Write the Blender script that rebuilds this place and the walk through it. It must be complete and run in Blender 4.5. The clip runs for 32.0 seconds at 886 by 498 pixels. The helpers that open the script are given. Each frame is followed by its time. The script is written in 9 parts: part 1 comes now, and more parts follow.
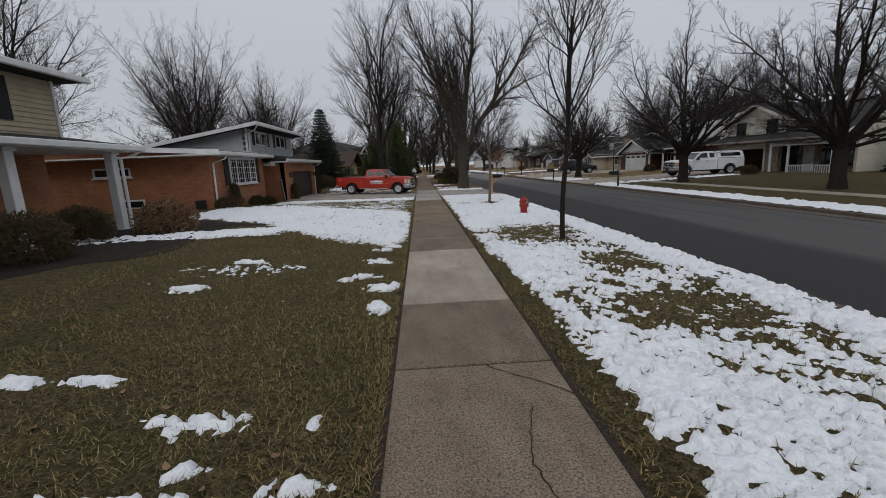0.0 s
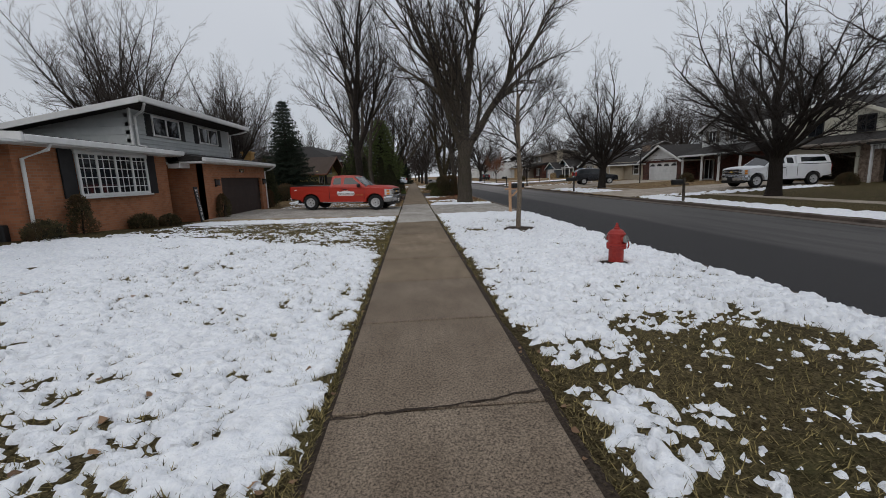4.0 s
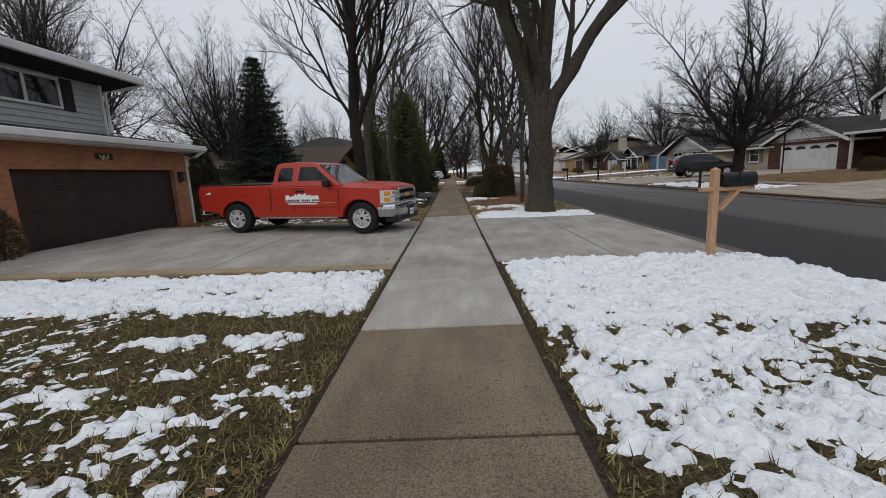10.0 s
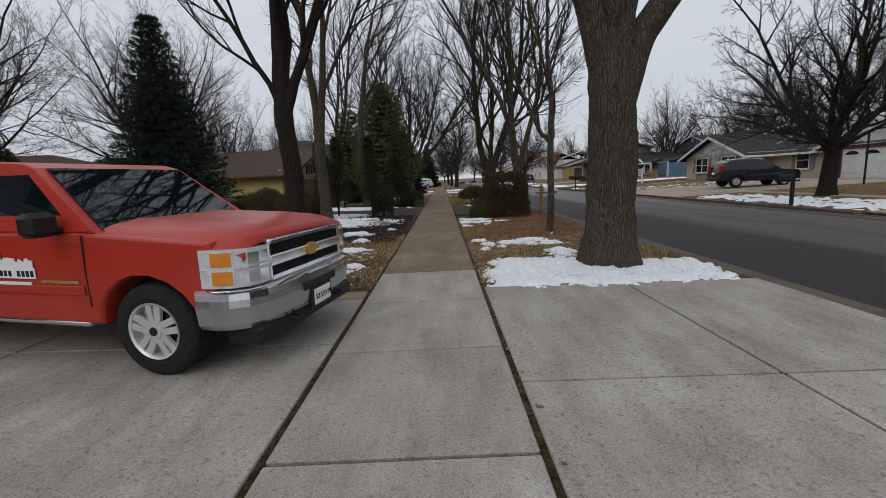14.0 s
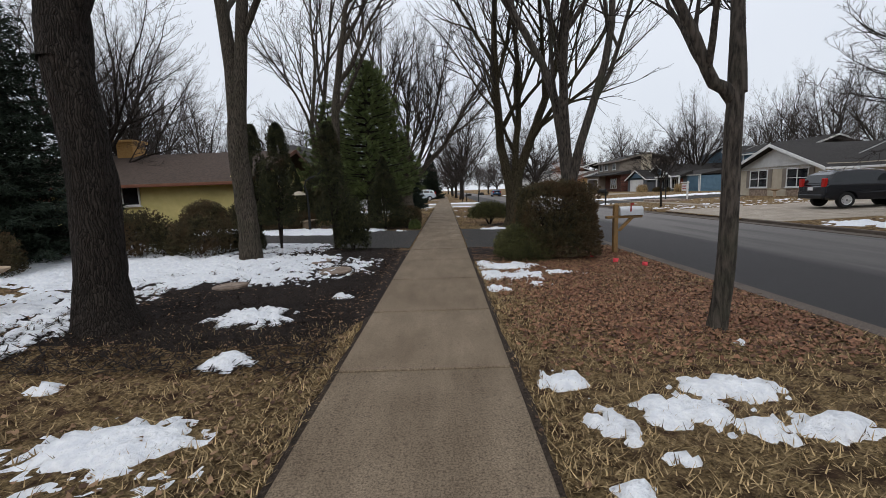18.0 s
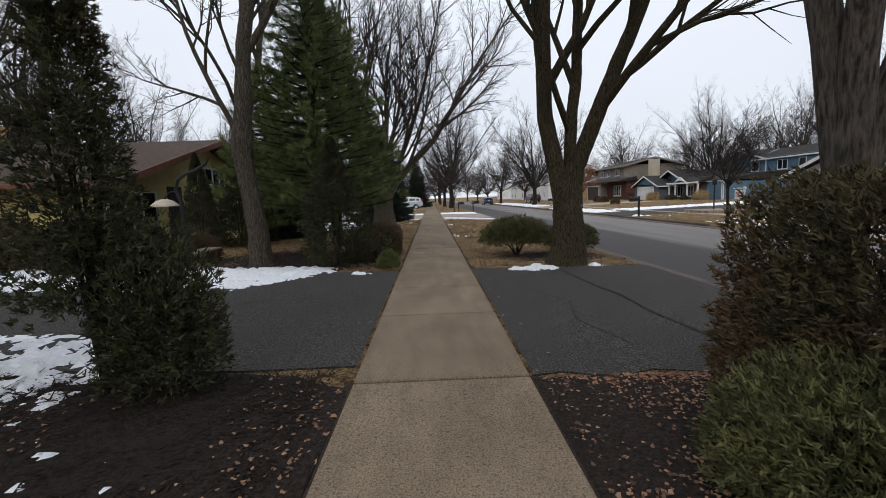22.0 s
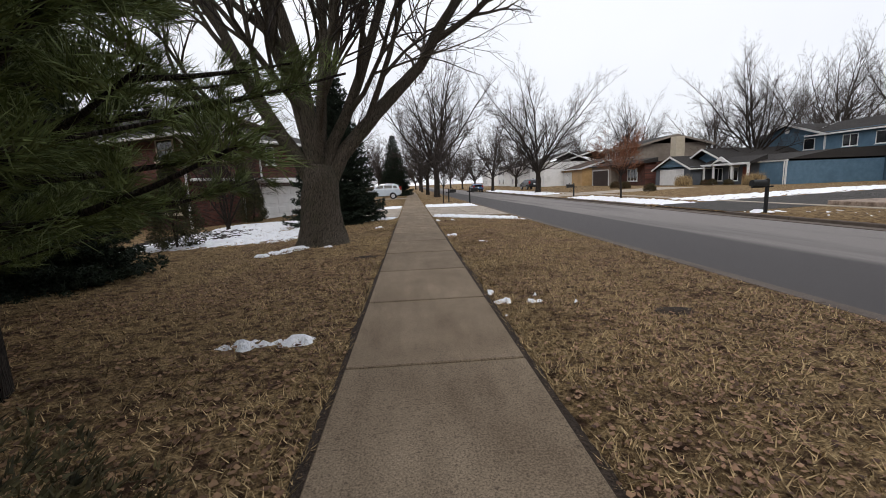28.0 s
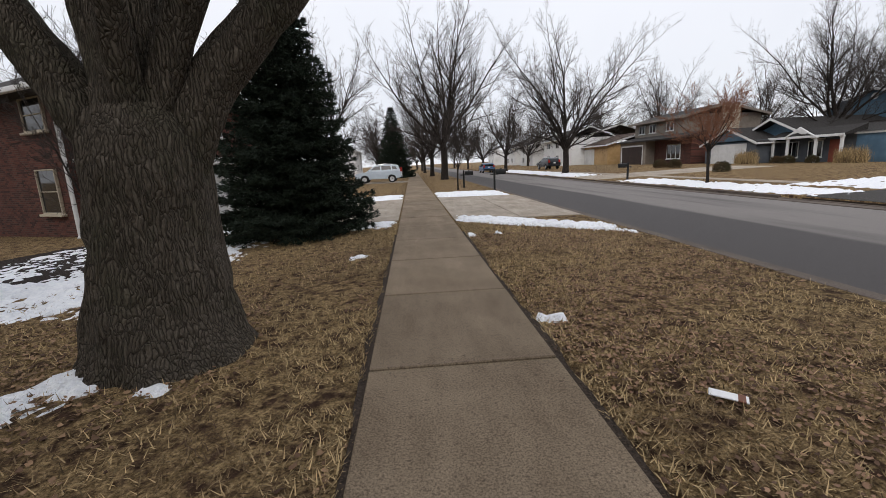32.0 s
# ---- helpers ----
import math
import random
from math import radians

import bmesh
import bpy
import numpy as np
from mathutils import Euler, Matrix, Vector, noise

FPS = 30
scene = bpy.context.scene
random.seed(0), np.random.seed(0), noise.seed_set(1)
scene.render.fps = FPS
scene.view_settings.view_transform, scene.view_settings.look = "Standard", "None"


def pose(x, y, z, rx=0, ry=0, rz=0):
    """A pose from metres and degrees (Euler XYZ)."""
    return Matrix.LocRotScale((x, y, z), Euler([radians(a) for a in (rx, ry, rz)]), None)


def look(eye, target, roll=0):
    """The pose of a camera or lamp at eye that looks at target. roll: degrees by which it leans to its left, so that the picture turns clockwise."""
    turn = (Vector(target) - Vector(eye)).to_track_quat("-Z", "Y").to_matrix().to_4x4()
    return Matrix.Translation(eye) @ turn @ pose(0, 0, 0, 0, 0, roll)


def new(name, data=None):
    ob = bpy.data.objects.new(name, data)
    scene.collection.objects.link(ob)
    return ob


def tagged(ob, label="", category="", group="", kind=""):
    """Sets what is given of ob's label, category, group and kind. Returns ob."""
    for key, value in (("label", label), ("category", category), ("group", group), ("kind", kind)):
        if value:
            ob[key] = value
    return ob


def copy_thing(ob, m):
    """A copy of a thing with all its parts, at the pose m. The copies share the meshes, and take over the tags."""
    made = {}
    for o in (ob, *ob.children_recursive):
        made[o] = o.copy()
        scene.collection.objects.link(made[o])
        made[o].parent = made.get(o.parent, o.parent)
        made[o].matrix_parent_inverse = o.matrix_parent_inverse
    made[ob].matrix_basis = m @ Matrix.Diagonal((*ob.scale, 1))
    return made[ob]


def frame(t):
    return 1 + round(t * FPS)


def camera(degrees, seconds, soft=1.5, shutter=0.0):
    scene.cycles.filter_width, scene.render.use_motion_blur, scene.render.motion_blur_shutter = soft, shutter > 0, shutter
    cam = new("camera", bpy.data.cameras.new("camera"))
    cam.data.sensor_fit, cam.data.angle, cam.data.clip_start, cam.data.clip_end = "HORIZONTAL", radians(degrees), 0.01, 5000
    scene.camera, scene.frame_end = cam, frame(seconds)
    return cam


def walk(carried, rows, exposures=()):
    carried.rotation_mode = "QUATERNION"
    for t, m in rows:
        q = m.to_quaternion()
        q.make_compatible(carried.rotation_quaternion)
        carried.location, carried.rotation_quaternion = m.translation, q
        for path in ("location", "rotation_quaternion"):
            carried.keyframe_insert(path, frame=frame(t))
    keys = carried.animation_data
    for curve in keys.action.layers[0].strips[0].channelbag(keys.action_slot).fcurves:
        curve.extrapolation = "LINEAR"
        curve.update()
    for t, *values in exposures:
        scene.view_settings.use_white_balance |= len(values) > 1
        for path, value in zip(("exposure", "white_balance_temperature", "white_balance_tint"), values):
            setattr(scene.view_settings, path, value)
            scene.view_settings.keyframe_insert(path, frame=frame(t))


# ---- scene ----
cam = camera(92.4, 32.0, 0.5)
PATH = [
    (0, (-0.418, -0.879, 1.881), (-0.329, 1.081, 1.495), -2.5),
    (0.5, (-0.425, 0.28, 1.838), (-0.339, 2.229, 1.399), -3.2),
    (1, (-0.303, 1.497, 1.753), (-0.218, 3.446, 1.309), -3.4),
    (1.5, (-0.319, 2.61, 1.742), (-0.215, 4.564, 1.326), -2.9),
    (2, (-0.189, 3.735, 1.708), (-0.077, 5.689, 1.296), -2.9),
    (2.5, (-0.202, 4.783, 1.675), (-0.09, 6.729, 1.224), -2.5),
    (3, (-0.104, 5.837, 1.605), (-0.016, 7.775, 1.117), -2.8),
    (3.5, (-0.126, 6.776, 1.57), (-0.015, 8.729, 1.152), -2.4),
    (5.5, (-0.074, 10.83, 1.699), (0.107, 12.806, 1.448), -2.3),
    (6, (-0.079, 11.878, 1.638), (0.336, 13.818, 1.381), -2.5),
    (6.5, (0.094, 12.858, 1.598), (0.89, 14.676, 1.352), -1.4),
    (7, (0.108, 13.72, 1.484), (1.12, 15.425, 1.238), -0.5),
    (7.5, (0.258, 14.716, 1.504), (1.062, 16.53, 1.254), -0.5),
    (8, (0.173, 15.717, 1.489), (0.684, 17.633, 1.233), -0.3),
    (8.5, (0.147, 16.658, 1.439), (0.348, 18.631, 1.179), -0.7),
    (9, (0.091, 17.526, 1.393), (0.084, 19.508, 1.13), -1.7),
    (9.5, (0.137, 18.501, 1.377), (0.097, 20.475, 1.059), -2.8),
    (10, (0.147, 19.399, 1.386), (0.094, 21.367, 1.033), -2.9),
    (10.5, (0.202, 20.251, 1.401), (0.129, 22.218, 1.048), -2.9),
    (11, (0.272, 21.088, 1.431), (0.194, 23.058, 1.097), -3.0),
    (11.5, (0.321, 21.964, 1.447), (0.235, 23.935, 1.116), -2.9),
    (12, (0.383, 22.852, 1.468), (0.302, 24.827, 1.159), -2.5),
    (12.5, (0.355, 23.712, 1.442), (0.277, 25.691, 1.163), -1.9),
    (13, (0.367, 24.591, 1.469), (0.317, 26.567, 1.16), -2.6),
    (13.5, (0.237, 25.54, 1.456), (0.225, 27.515, 1.138), -2.4),
    (15.5, (0.564, 28.34, 1.619), (0.533, 30.31, 1.275), -4.1),
    (16, (0.535, 29.331, 1.578), (0.498, 31.301, 1.237), -3.1),
    (16.5, (0.466, 30.313, 1.558), (0.432, 32.285, 1.225), -2.7),
    (17, (0.378, 31.211, 1.497), (0.34, 33.186, 1.181), -1.5),
    (17.5, (0.336, 32.205, 1.546), (0.31, 34.182, 1.246), -1.8),
    (18, (0.232, 33.168, 1.524), (0.213, 35.15, 1.252), -2.0),
    (18.5, (0.21, 34.093, 1.529), (0.198, 36.076, 1.267), -2.8),
    (19, (0.077, 35.285, 1.561), (0.072, 37.266, 1.284), -2.0),
    (19.5, (0.082, 36.275, 1.68), (0.076, 38.259, 1.429), -2.3),
    (20, (0.028, 37.141, 1.73), (0.025, 39.131, 1.528), -2.5),
    (20.5, (0.088, 37.989, 1.686), (0.088, 39.983, 1.529), -2.7),
    (21, (-0.001, 38.988, 1.63), (0.016, 40.98, 1.458), -2.2),
    (21.5, (0.042, 39.867, 1.551), (0.071, 41.858, 1.357), -2.3),
    (22, (-0.036, 40.891, 1.53), (0.011, 42.876, 1.291), -1.9),
    (22.5, (-0.017, 41.82, 1.467), (0.021, 43.8, 1.187), -2.7),
    (23, (-0.025, 42.761, 1.506), (0.008, 44.737, 1.195), -4.1),
    (23.5, (-0.024, 43.703, 1.467), (0.0, 45.68, 1.165), -3.9),
    (24, (-0.042, 44.665, 1.507), (-0.006, 46.642, 1.208), -3.9),
    (24.5, (-0.111, 45.541, 1.498), (-0.06, 47.52, 1.214), -3.2),
    (25, (-0.06, 46.456, 1.525), (0.012, 48.434, 1.239), -4.6),
    (25.5, (-0.161, 47.383, 1.527), (-0.074, 49.361, 1.242), -3.7),
    (27.5, (-0.171, 51.364, 1.484), (-0.048, 53.338, 1.192), -2.5),
    (28, (-0.138, 52.534, 1.472), (-0.002, 54.506, 1.171), -2.2),
    (28.5, (-0.177, 53.651, 1.491), (-0.034, 55.621, 1.176), -2.1),
    (29, (-0.131, 54.695, 1.490), (0.013, 56.665, 1.178), -2.0),
    (29.5, (-0.159, 55.717, 1.490), (-0.017, 57.688, 1.180), -2.1),
    (30, (-0.193, 56.686, 1.461), (-0.061, 58.659, 1.159), -2.3),
    (30.5, (-0.244, 57.749, 1.520), (-0.104, 59.719, 1.206), -2.5),
    (31, (-0.261, 58.799, 1.504), (-0.127, 60.766, 1.169), -2.9),
    (31.5, (-0.289, 59.814, 1.559), (-0.150, 61.775, 1.190), -2.7),
    (32, (-0.327, 60.760, 1.563), (-0.202, 62.717, 1.169), -2.6),
]
walk(cam, [(t, look(eye, target, roll)) for t, eye, target, roll in PATH],
     [(0, -0.72, 6500, 10), (1, -0.38, 6550, 10), (3, -0.47, 6550, 10), (6, -0.75, 6400, 10), (8, -0.6, 6450, 10), (9, -0.42, 6550, 10), (10, -0.4, 6500, 10), (13, -0.54, 6500, 10), (16, -0.12, 6500, 10), (19, -0.1, 6450, 10), (25, 0.12, 6500, 10.5), (28, 0.15, 6700, 12), (30, 0.08, 6700, 12), (31, 0.0, 6700, 12), (32, 0.06, 6700, 12)])

# ---- world and light: a bright overcast winter sky ----
world = bpy.data.worlds.new("overcast_sky")
scene.world = world
world.use_nodes = True
wn, wl = world.node_tree.nodes, world.node_tree.links
sky = wn.new("ShaderNodeTexSky")
sky.sky_type, sky.sun_disc = "NISHITA", False
sky.sun_elevation, sky.sun_rotation = radians(32), radians(200)
sky_gain = wn.new("ShaderNodeMix")
sky_gain.data_type, sky_gain.blend_type = "RGBA", "MULTIPLY"
sky_gain.inputs[0].default_value = 1.0
sky_gain.inputs[7].default_value = (0.1, 0.1, 0.1, 1)
wl.new(sky.outputs[0], sky_gain.inputs[6])
cloud_at = wn.new("ShaderNodeTexCoord")
cloud = wn.new("ShaderNodeTexNoise")
cloud.inputs["Scale"].default_value, cloud.inputs["Detail"].default_value = 2.2, 4.0
wl.new(cloud_at.outputs["Generated"], cloud.inputs["Vector"])
cloud_col = wn.new("ShaderNodeMix")
cloud_col.data_type = "RGBA"
cloud_col.inputs[6].default_value = (0.75, 0.795, 0.885, 1)
cloud_col.inputs[7].default_value = (0.91, 0.945, 1.0, 1)
wl.new(cloud.outputs[0], cloud_col.inputs[0])
veil = wn.new("ShaderNodeMix")
veil.data_type = "RGBA"
veil.inputs[0].default_value = 0.9
wl.new(sky_gain.outputs[2], veil.inputs[6])
wl.new(cloud_col.outputs[2], veil.inputs[7])
# an overcast dome is brighter overhead than at the horizon
up = wn.new("ShaderNodeSeparateXYZ")
wl.new(cloud_at.outputs["Generated"], up.inputs[0])
lift = wn.new("ShaderNodeMapRange")
lift.inputs[1].default_value, lift.inputs[2].default_value, lift.inputs[3].default_value, lift.inputs[4].default_value = 0.12, 1.0, 1.0, 1.4
wl.new(up.outputs[2], lift.inputs[0])
dome = wn.new("ShaderNodeMix")
dome.data_type, dome.blend_type = "RGBA", "MULTIPLY"
dome.inputs[0].default_value = 1.0
wl.new(veil.outputs[2], dome.inputs[6])
wl.new(lift.outputs[0], dome.inputs[7])
wl.new(dome.outputs[2], wn["Background"].inputs[0])
wn["Background"].inputs[1].default_value = 1.0
sun = new("sun", bpy.data.lights.new("sun", "SUN"))
sun.data.energy, sun.data.angle, sun.data.color = 0.8, radians(35), (1.0, 0.97, 0.93)
sun.matrix_world = look((-20, -40, 50), (5, 25, 0))
SEEDS = np.random.RandomState(7)


# ---- materials ----
def shader(name, rough=0.85, metal=0.0, spec=0.3):
    m = bpy.data.materials.new(name)
    m.use_nodes = True
    b = m.node_tree.nodes["Principled BSDF"]
    b.inputs["Roughness"].default_value, b.inputs["Metallic"].default_value = rough, metal
    b.inputs["Specular IOR Level"].default_value = spec
    return m, m.node_tree.nodes, m.node_tree.links, b


def grain(nt, links, scale, stretch=(1, 1, 1), detail=4.0, rough=0.6, local=False):
    """A noise in metres, in the world or in the object's own space."""
    at = nt.new("ShaderNodeTexCoord") if local else nt.new("ShaderNodeNewGeometry")
    mp = nt.new("ShaderNodeMapping")
    mp.inputs["Scale"].default_value = stretch
    links.new(at.outputs["Object" if local else "Position"], mp.inputs["Vector"])
    n = nt.new("ShaderNodeTexNoise")
    n.inputs["Scale"].default_value, n.inputs["Detail"].default_value, n.inputs["Roughness"].default_value = scale, detail, rough
    links.new(mp.outputs[0], n.inputs["Vector"])
    return n.outputs[0]


def ramp(nt, links, value, lo, hi):
    r = nt.new("ShaderNodeMapRange")
    r.inputs[1].default_value, r.inputs[2].default_value = lo, hi
    links.new(value, r.inputs[0])
    return r.outputs[0]


def blend(nt, links, fac, a, b, mode="MIX"):
    x = nt.new("ShaderNodeMix")
    x.data_type, x.blend_type = "RGBA", mode
    for slot, v in ((0, fac), (6, a), (7, b)):
        if isinstance(v, (int, float)):
            x.inputs[slot].default_value = v
        elif isinstance(v, tuple):
            x.inputs[slot].default_value = (*v, 1)
        else:
            links.new(v, x.inputs[slot])
    return x.outputs[2]


def relief(nt, links, b, value, strength, dist=0.01):
    u = nt.new("ShaderNodeBump")
    u.inputs["Strength"].default_value, u.inputs["Distance"].default_value = strength, dist
    links.new(value, u.inputs["Height"])
    links.new(u.outputs[0], b.inputs["Normal"])


def surface(name, c1, c2, scale=20.0, c3=None, big=0.8, lo3=0.5, hi3=0.75, rough=0.85, bump=0.3, dist=0.01, stretch=(1, 1, 1), metal=0.0, spec=0.3, lo=0.35, hi=0.65, tint=0.0, local=False, bscale=None, island=False):
    m, nt, links, b = shader(name, rough, metal, spec)
    n = nt.new("ShaderNodeNewGeometry").outputs["Random Per Island"] if island else grain(nt, links, scale, stretch, local=local)
    col = blend(nt, links, ramp(nt, links, n, lo, hi), c1, c2)
    if c3:
        col = blend(nt, links, ramp(nt, links, grain(nt, links, big, local=local), lo3, hi3), col, c3)
    if tint:
        info = nt.new("ShaderNodeObjectInfo")
        hsv = nt.new("ShaderNodeHueSaturation")
        v = nt.new("ShaderNodeMath")
        v.operation = "MULTIPLY_ADD"
        v.inputs[1].default_value, v.inputs[2].default_value = 2 * tint, 1 - tint
        links.new(info.outputs["Random"], v.inputs[0])
        links.new(v.outputs[0], hsv.inputs["Value"])
        links.new(col, hsv.inputs["Color"])
        col = hsv.outputs[0]
    links.new(col, b.inputs["Base Color"])
    if bump:
        relief(nt, links, b, grain(nt, links, bscale, stretch, local=local) if bscale else n, bump, dist)
    return m


def brickwork(name, c1, c2, mortar, axis):
    """Running bond, on walls that face x (axis 'x') or y."""
    m, nt, links, b = shader(name, 0.9)
    at = nt.new("ShaderNodeNewGeometry")
    sep, com = nt.new("ShaderNodeSeparateXYZ"), nt.new("ShaderNodeCombineXYZ")
    links.new(at.outputs["Position"], sep.inputs[0])
    links.new(sep.outputs[1 if axis == "x" else 0], com.inputs[0])
    links.new(sep.outputs[2], com.inputs[1])
    t = nt.new("ShaderNodeTexBrick")
    t.inputs["Color1"].default_value, t.inputs["Color2"].default_value, t.inputs["Mortar"].default_value = (*c1, 1), (*c2, 1), (*mortar, 1)
    t.inputs["Scale"].default_value = 1.0
    t.inputs["Brick Width"].default_value, t.inputs["Row Height"].default_value = 0.21, 0.075
    t.inputs["Mortar Size"].default_value, t.inputs["Mortar Smooth"].default_value, t.inputs["Bias"].default_value = 0.006, 0.3, 0.0
    links.new(com.outputs[0], t.inputs["Vector"])
    stain = blend(nt, links, ramp(nt, links, grain(nt, links, 1.1), 0.45, 0.8), (1, 1, 1), (0.72, 0.7, 0.68))
    links.new(blend(nt, links, 1.0, t.outputs[0], stain, "MULTIPLY"), b.inputs["Base Color"])
    relief(nt, links, b, t.outputs[1], -0.5, 0.008)
    return m


def glazing(name, c, rough=0.04):
    m, nt, links, b = shader(name, rough, 0.0, 0.5)
    b.inputs["Base Color"].default_value = (*c, 1)
    b.inputs["IOR"].default_value = 1.5
    return m


def stained(name, dark, light, scale, dirt, tint):
    """Old cast concrete: speckled sand, worn pits, broad stains and faint streaks along the walk."""
    m, nt, links, b = shader(name, 0.92, 0.0, 0.25)
    fine = grain(nt, links, scale * 1.25, (1, 1, 1), 5, 0.75)
    pits = grain(nt, links, scale * 0.45, (1, 1, 1), 4, 0.65)
    broad = grain(nt, links, 1.3, (1, 0.7, 1), 6, 0.62)
    streak = grain(nt, links, 5.0, (1.0, 0.18, 1), 4, 0.6)
    col = blend(nt, links, ramp(nt, links, fine, 0.36, 0.6), dark, light)
    col = blend(nt, links, ramp(nt, links, pits, 0.56, 0.74), col, dirt)
    worn = blend(nt, links, ramp(nt, links, broad, 0.36, 0.68), (0.78, 0.74, 0.7), (1.12, 1.1, 1.08))
    worn2 = blend(nt, links, ramp(nt, links, streak, 0.3, 0.7), (0.86, 0.85, 0.84), (1.1, 1.1, 1.1))
    col = blend(nt, links, 1.0, blend(nt, links, 1.0, col, worn, "MULTIPLY"), worn2, "MULTIPLY")
    info = nt.new("ShaderNodeObjectInfo")
    hsv, v = nt.new("ShaderNodeHueSaturation"), nt.new("ShaderNodeMath")
    v.operation = "MULTIPLY_ADD"
    v.inputs[1].default_value, v.inputs[2].default_value = 2 * tint, 1 - tint
    links.new(info.outputs["Random"], v.inputs[0])
    links.new(v.outputs[0], hsv.inputs["Value"])
    links.new(col, hsv.inputs["Color"])
    links.new(hsv.outputs[0], b.inputs["Base Color"])
    relief(nt, links, b, blend(nt, links, 0.5, fine, pits), 0.7, 0.006)
    return m


M = {}
M["concrete_old"] = stained("concrete_old", (0.1, 0.077, 0.053), (0.3, 0.238, 0.17), 60, (0.07, 0.054, 0.04), 0.12)
M["concrete_pebbly"] = stained("concrete_pebbly", (0.045, 0.036, 0.028), (0.31, 0.25, 0.19), 50, (0.05, 0.04, 0.032), 0.08)
M["concrete_pale"] = stained("concrete_pale", (0.26, 0.225, 0.185), (0.46, 0.41, 0.345), 55, (0.14, 0.12, 0.1), 0.05)
M["concrete_grey"] = stained("concrete_grey", (0.25, 0.238, 0.218), (0.45, 0.43, 0.396), 60, (0.14, 0.132, 0.12), 0.06)
M["concrete_edge"] = surface("concrete_edge", (0.26, 0.195, 0.115), (0.36, 0.28, 0.18), 40, (0.2, 0.15, 0.1), 2.0, rough=0.9, bump=0.3)
M["kerb"] = surface("kerb", (0.08, 0.062, 0.05), (0.15, 0.12, 0.098), 50, (0.06, 0.046, 0.038), 1.2, rough=0.9, bump=0.3)
M["asphalt_drive"] = surface("asphalt_drive", (0.012, 0.011, 0.01), (0.14, 0.128, 0.115), 58, (0.04, 0.036, 0.032), 0.8, rough=0.9, bump=1.0, dist=0.008, lo=0.42, hi=0.74)
M["soil"] = surface("soil", (0.02, 0.014, 0.01), (0.07, 0.05, 0.036), 55, (0.035, 0.024, 0.017), 1.5, rough=1.0, bump=0.9, dist=0.03)
M["mulch"] = surface("mulch", (0.008, 0.006, 0.005), (0.042, 0.027, 0.02), 38, (0.016, 0.011, 0.009), 1.1, rough=1.0, bump=1.0, dist=0.04)
M["bark"] = surface("bark", (0.024, 0.02, 0.017), (0.12, 0.1, 0.082), 10, (0.06, 0.062, 0.042), 1.3, 0.5, 0.8, 0.95, 1.0, 0.05, (3.2, 3.2, 0.55), lo=0.36, hi=0.62)
M["bark_young"] = surface("bark_young", (0.11, 0.085, 0.062), (0.2, 0.16, 0.12), 14, rough=0.9, bump=0.5, stretch=(2, 2, 0.8))
def bark(name, crack_col, plate, moss, size, depth):
    """Furrowed bark: long narrow ridges parted by wavering dark cracks."""
    m, nt, links, b = shader(name, 0.95, 0.0, 0.15)
    at, warp, add = nt.new("ShaderNodeNewGeometry"), nt.new("ShaderNodeTexNoise"), nt.new("ShaderNodeMix")
    warp.inputs["Scale"].default_value, warp.inputs["Detail"].default_value = 5.0, 3.0
    links.new(at.outputs["Position"], warp.inputs["Vector"])
    add.data_type, add.blend_type = "RGBA", "ADD"
    add.inputs[0].default_value = 0.1
    links.new(at.outputs["Position"], add.inputs[6])
    links.new(warp.outputs[1], add.inputs[7])
    mp, v = nt.new("ShaderNodeMapping"), nt.new("ShaderNodeTexVoronoi")
    mp.inputs["Scale"].default_value = (1, 1, 0.075)
    links.new(add.outputs[2], mp.inputs["Vector"])
    v.feature = "DISTANCE_TO_EDGE"
    v.inputs["Scale"].default_value = size
    links.new(mp.outputs[0], v.inputs["Vector"])
    fine = grain(nt, links, size * 1.3, (1, 1, 0.22), 6, 0.75)
    col = blend(nt, links, ramp(nt, links, fine, 0.34, 0.66), tuple(c * 0.42 for c in plate), plate)
    col = blend(nt, links, ramp(nt, links, grain(nt, links, 1.6), 0.5, 0.78), col, moss)
    links.new(blend(nt, links, ramp(nt, links, v.outputs[0], 0.0, 0.1), crack_col, col), b.inputs["Base Color"])
    relief(nt, links, b, blend(nt, links, 0.4, ramp(nt, links, v.outputs[0], 0.0, 0.3), fine), 1.0, depth * 1.5)
    return m


M["bark_grey"] = bark("bark_grey", (0.03, 0.024, 0.018), (0.165, 0.138, 0.108), (0.085, 0.08, 0.052), 34, 0.03)
M["bark_moss"] = bark("bark_moss", (0.012, 0.01, 0.006), (0.135, 0.108, 0.066), (0.07, 0.07, 0.033), 36, 0.03)
M["bark_dark"] = bark("bark_dark", (0.008, 0.007, 0.006), (0.062, 0.05, 0.042), (0.04, 0.034, 0.03), 40, 0.025)
M["twig"] = surface("twig", (0.02, 0.016, 0.014), (0.055, 0.045, 0.039), 3.0, rough=0.95, bump=0)
# paler copy of twig: fading with distance is put into the colour
M["twig_far_pale"] = surface("twig_far_pale", (0.045, 0.037, 0.033), (0.08, 0.067, 0.06), 3.0, rough=0.95, bump=0)
M["twig_red"] = surface("twig_red", (0.16, 0.065, 0.035), (0.24, 0.11, 0.06), 3.0, rough=0.95, bump=0)
M["spruce"] = surface("spruce_needles", (0.008, 0.014, 0.009), (0.03, 0.045, 0.026), 9, (0.02, 0.03, 0.02), 1.2, rough=0.8, bump=0)
M["pine"] = surface("pine_needles", (0.04, 0.056, 0.016), (0.165, 0.205, 0.064), 5, (0.085, 0.105, 0.033), 0.9, rough=0.7, bump=0)
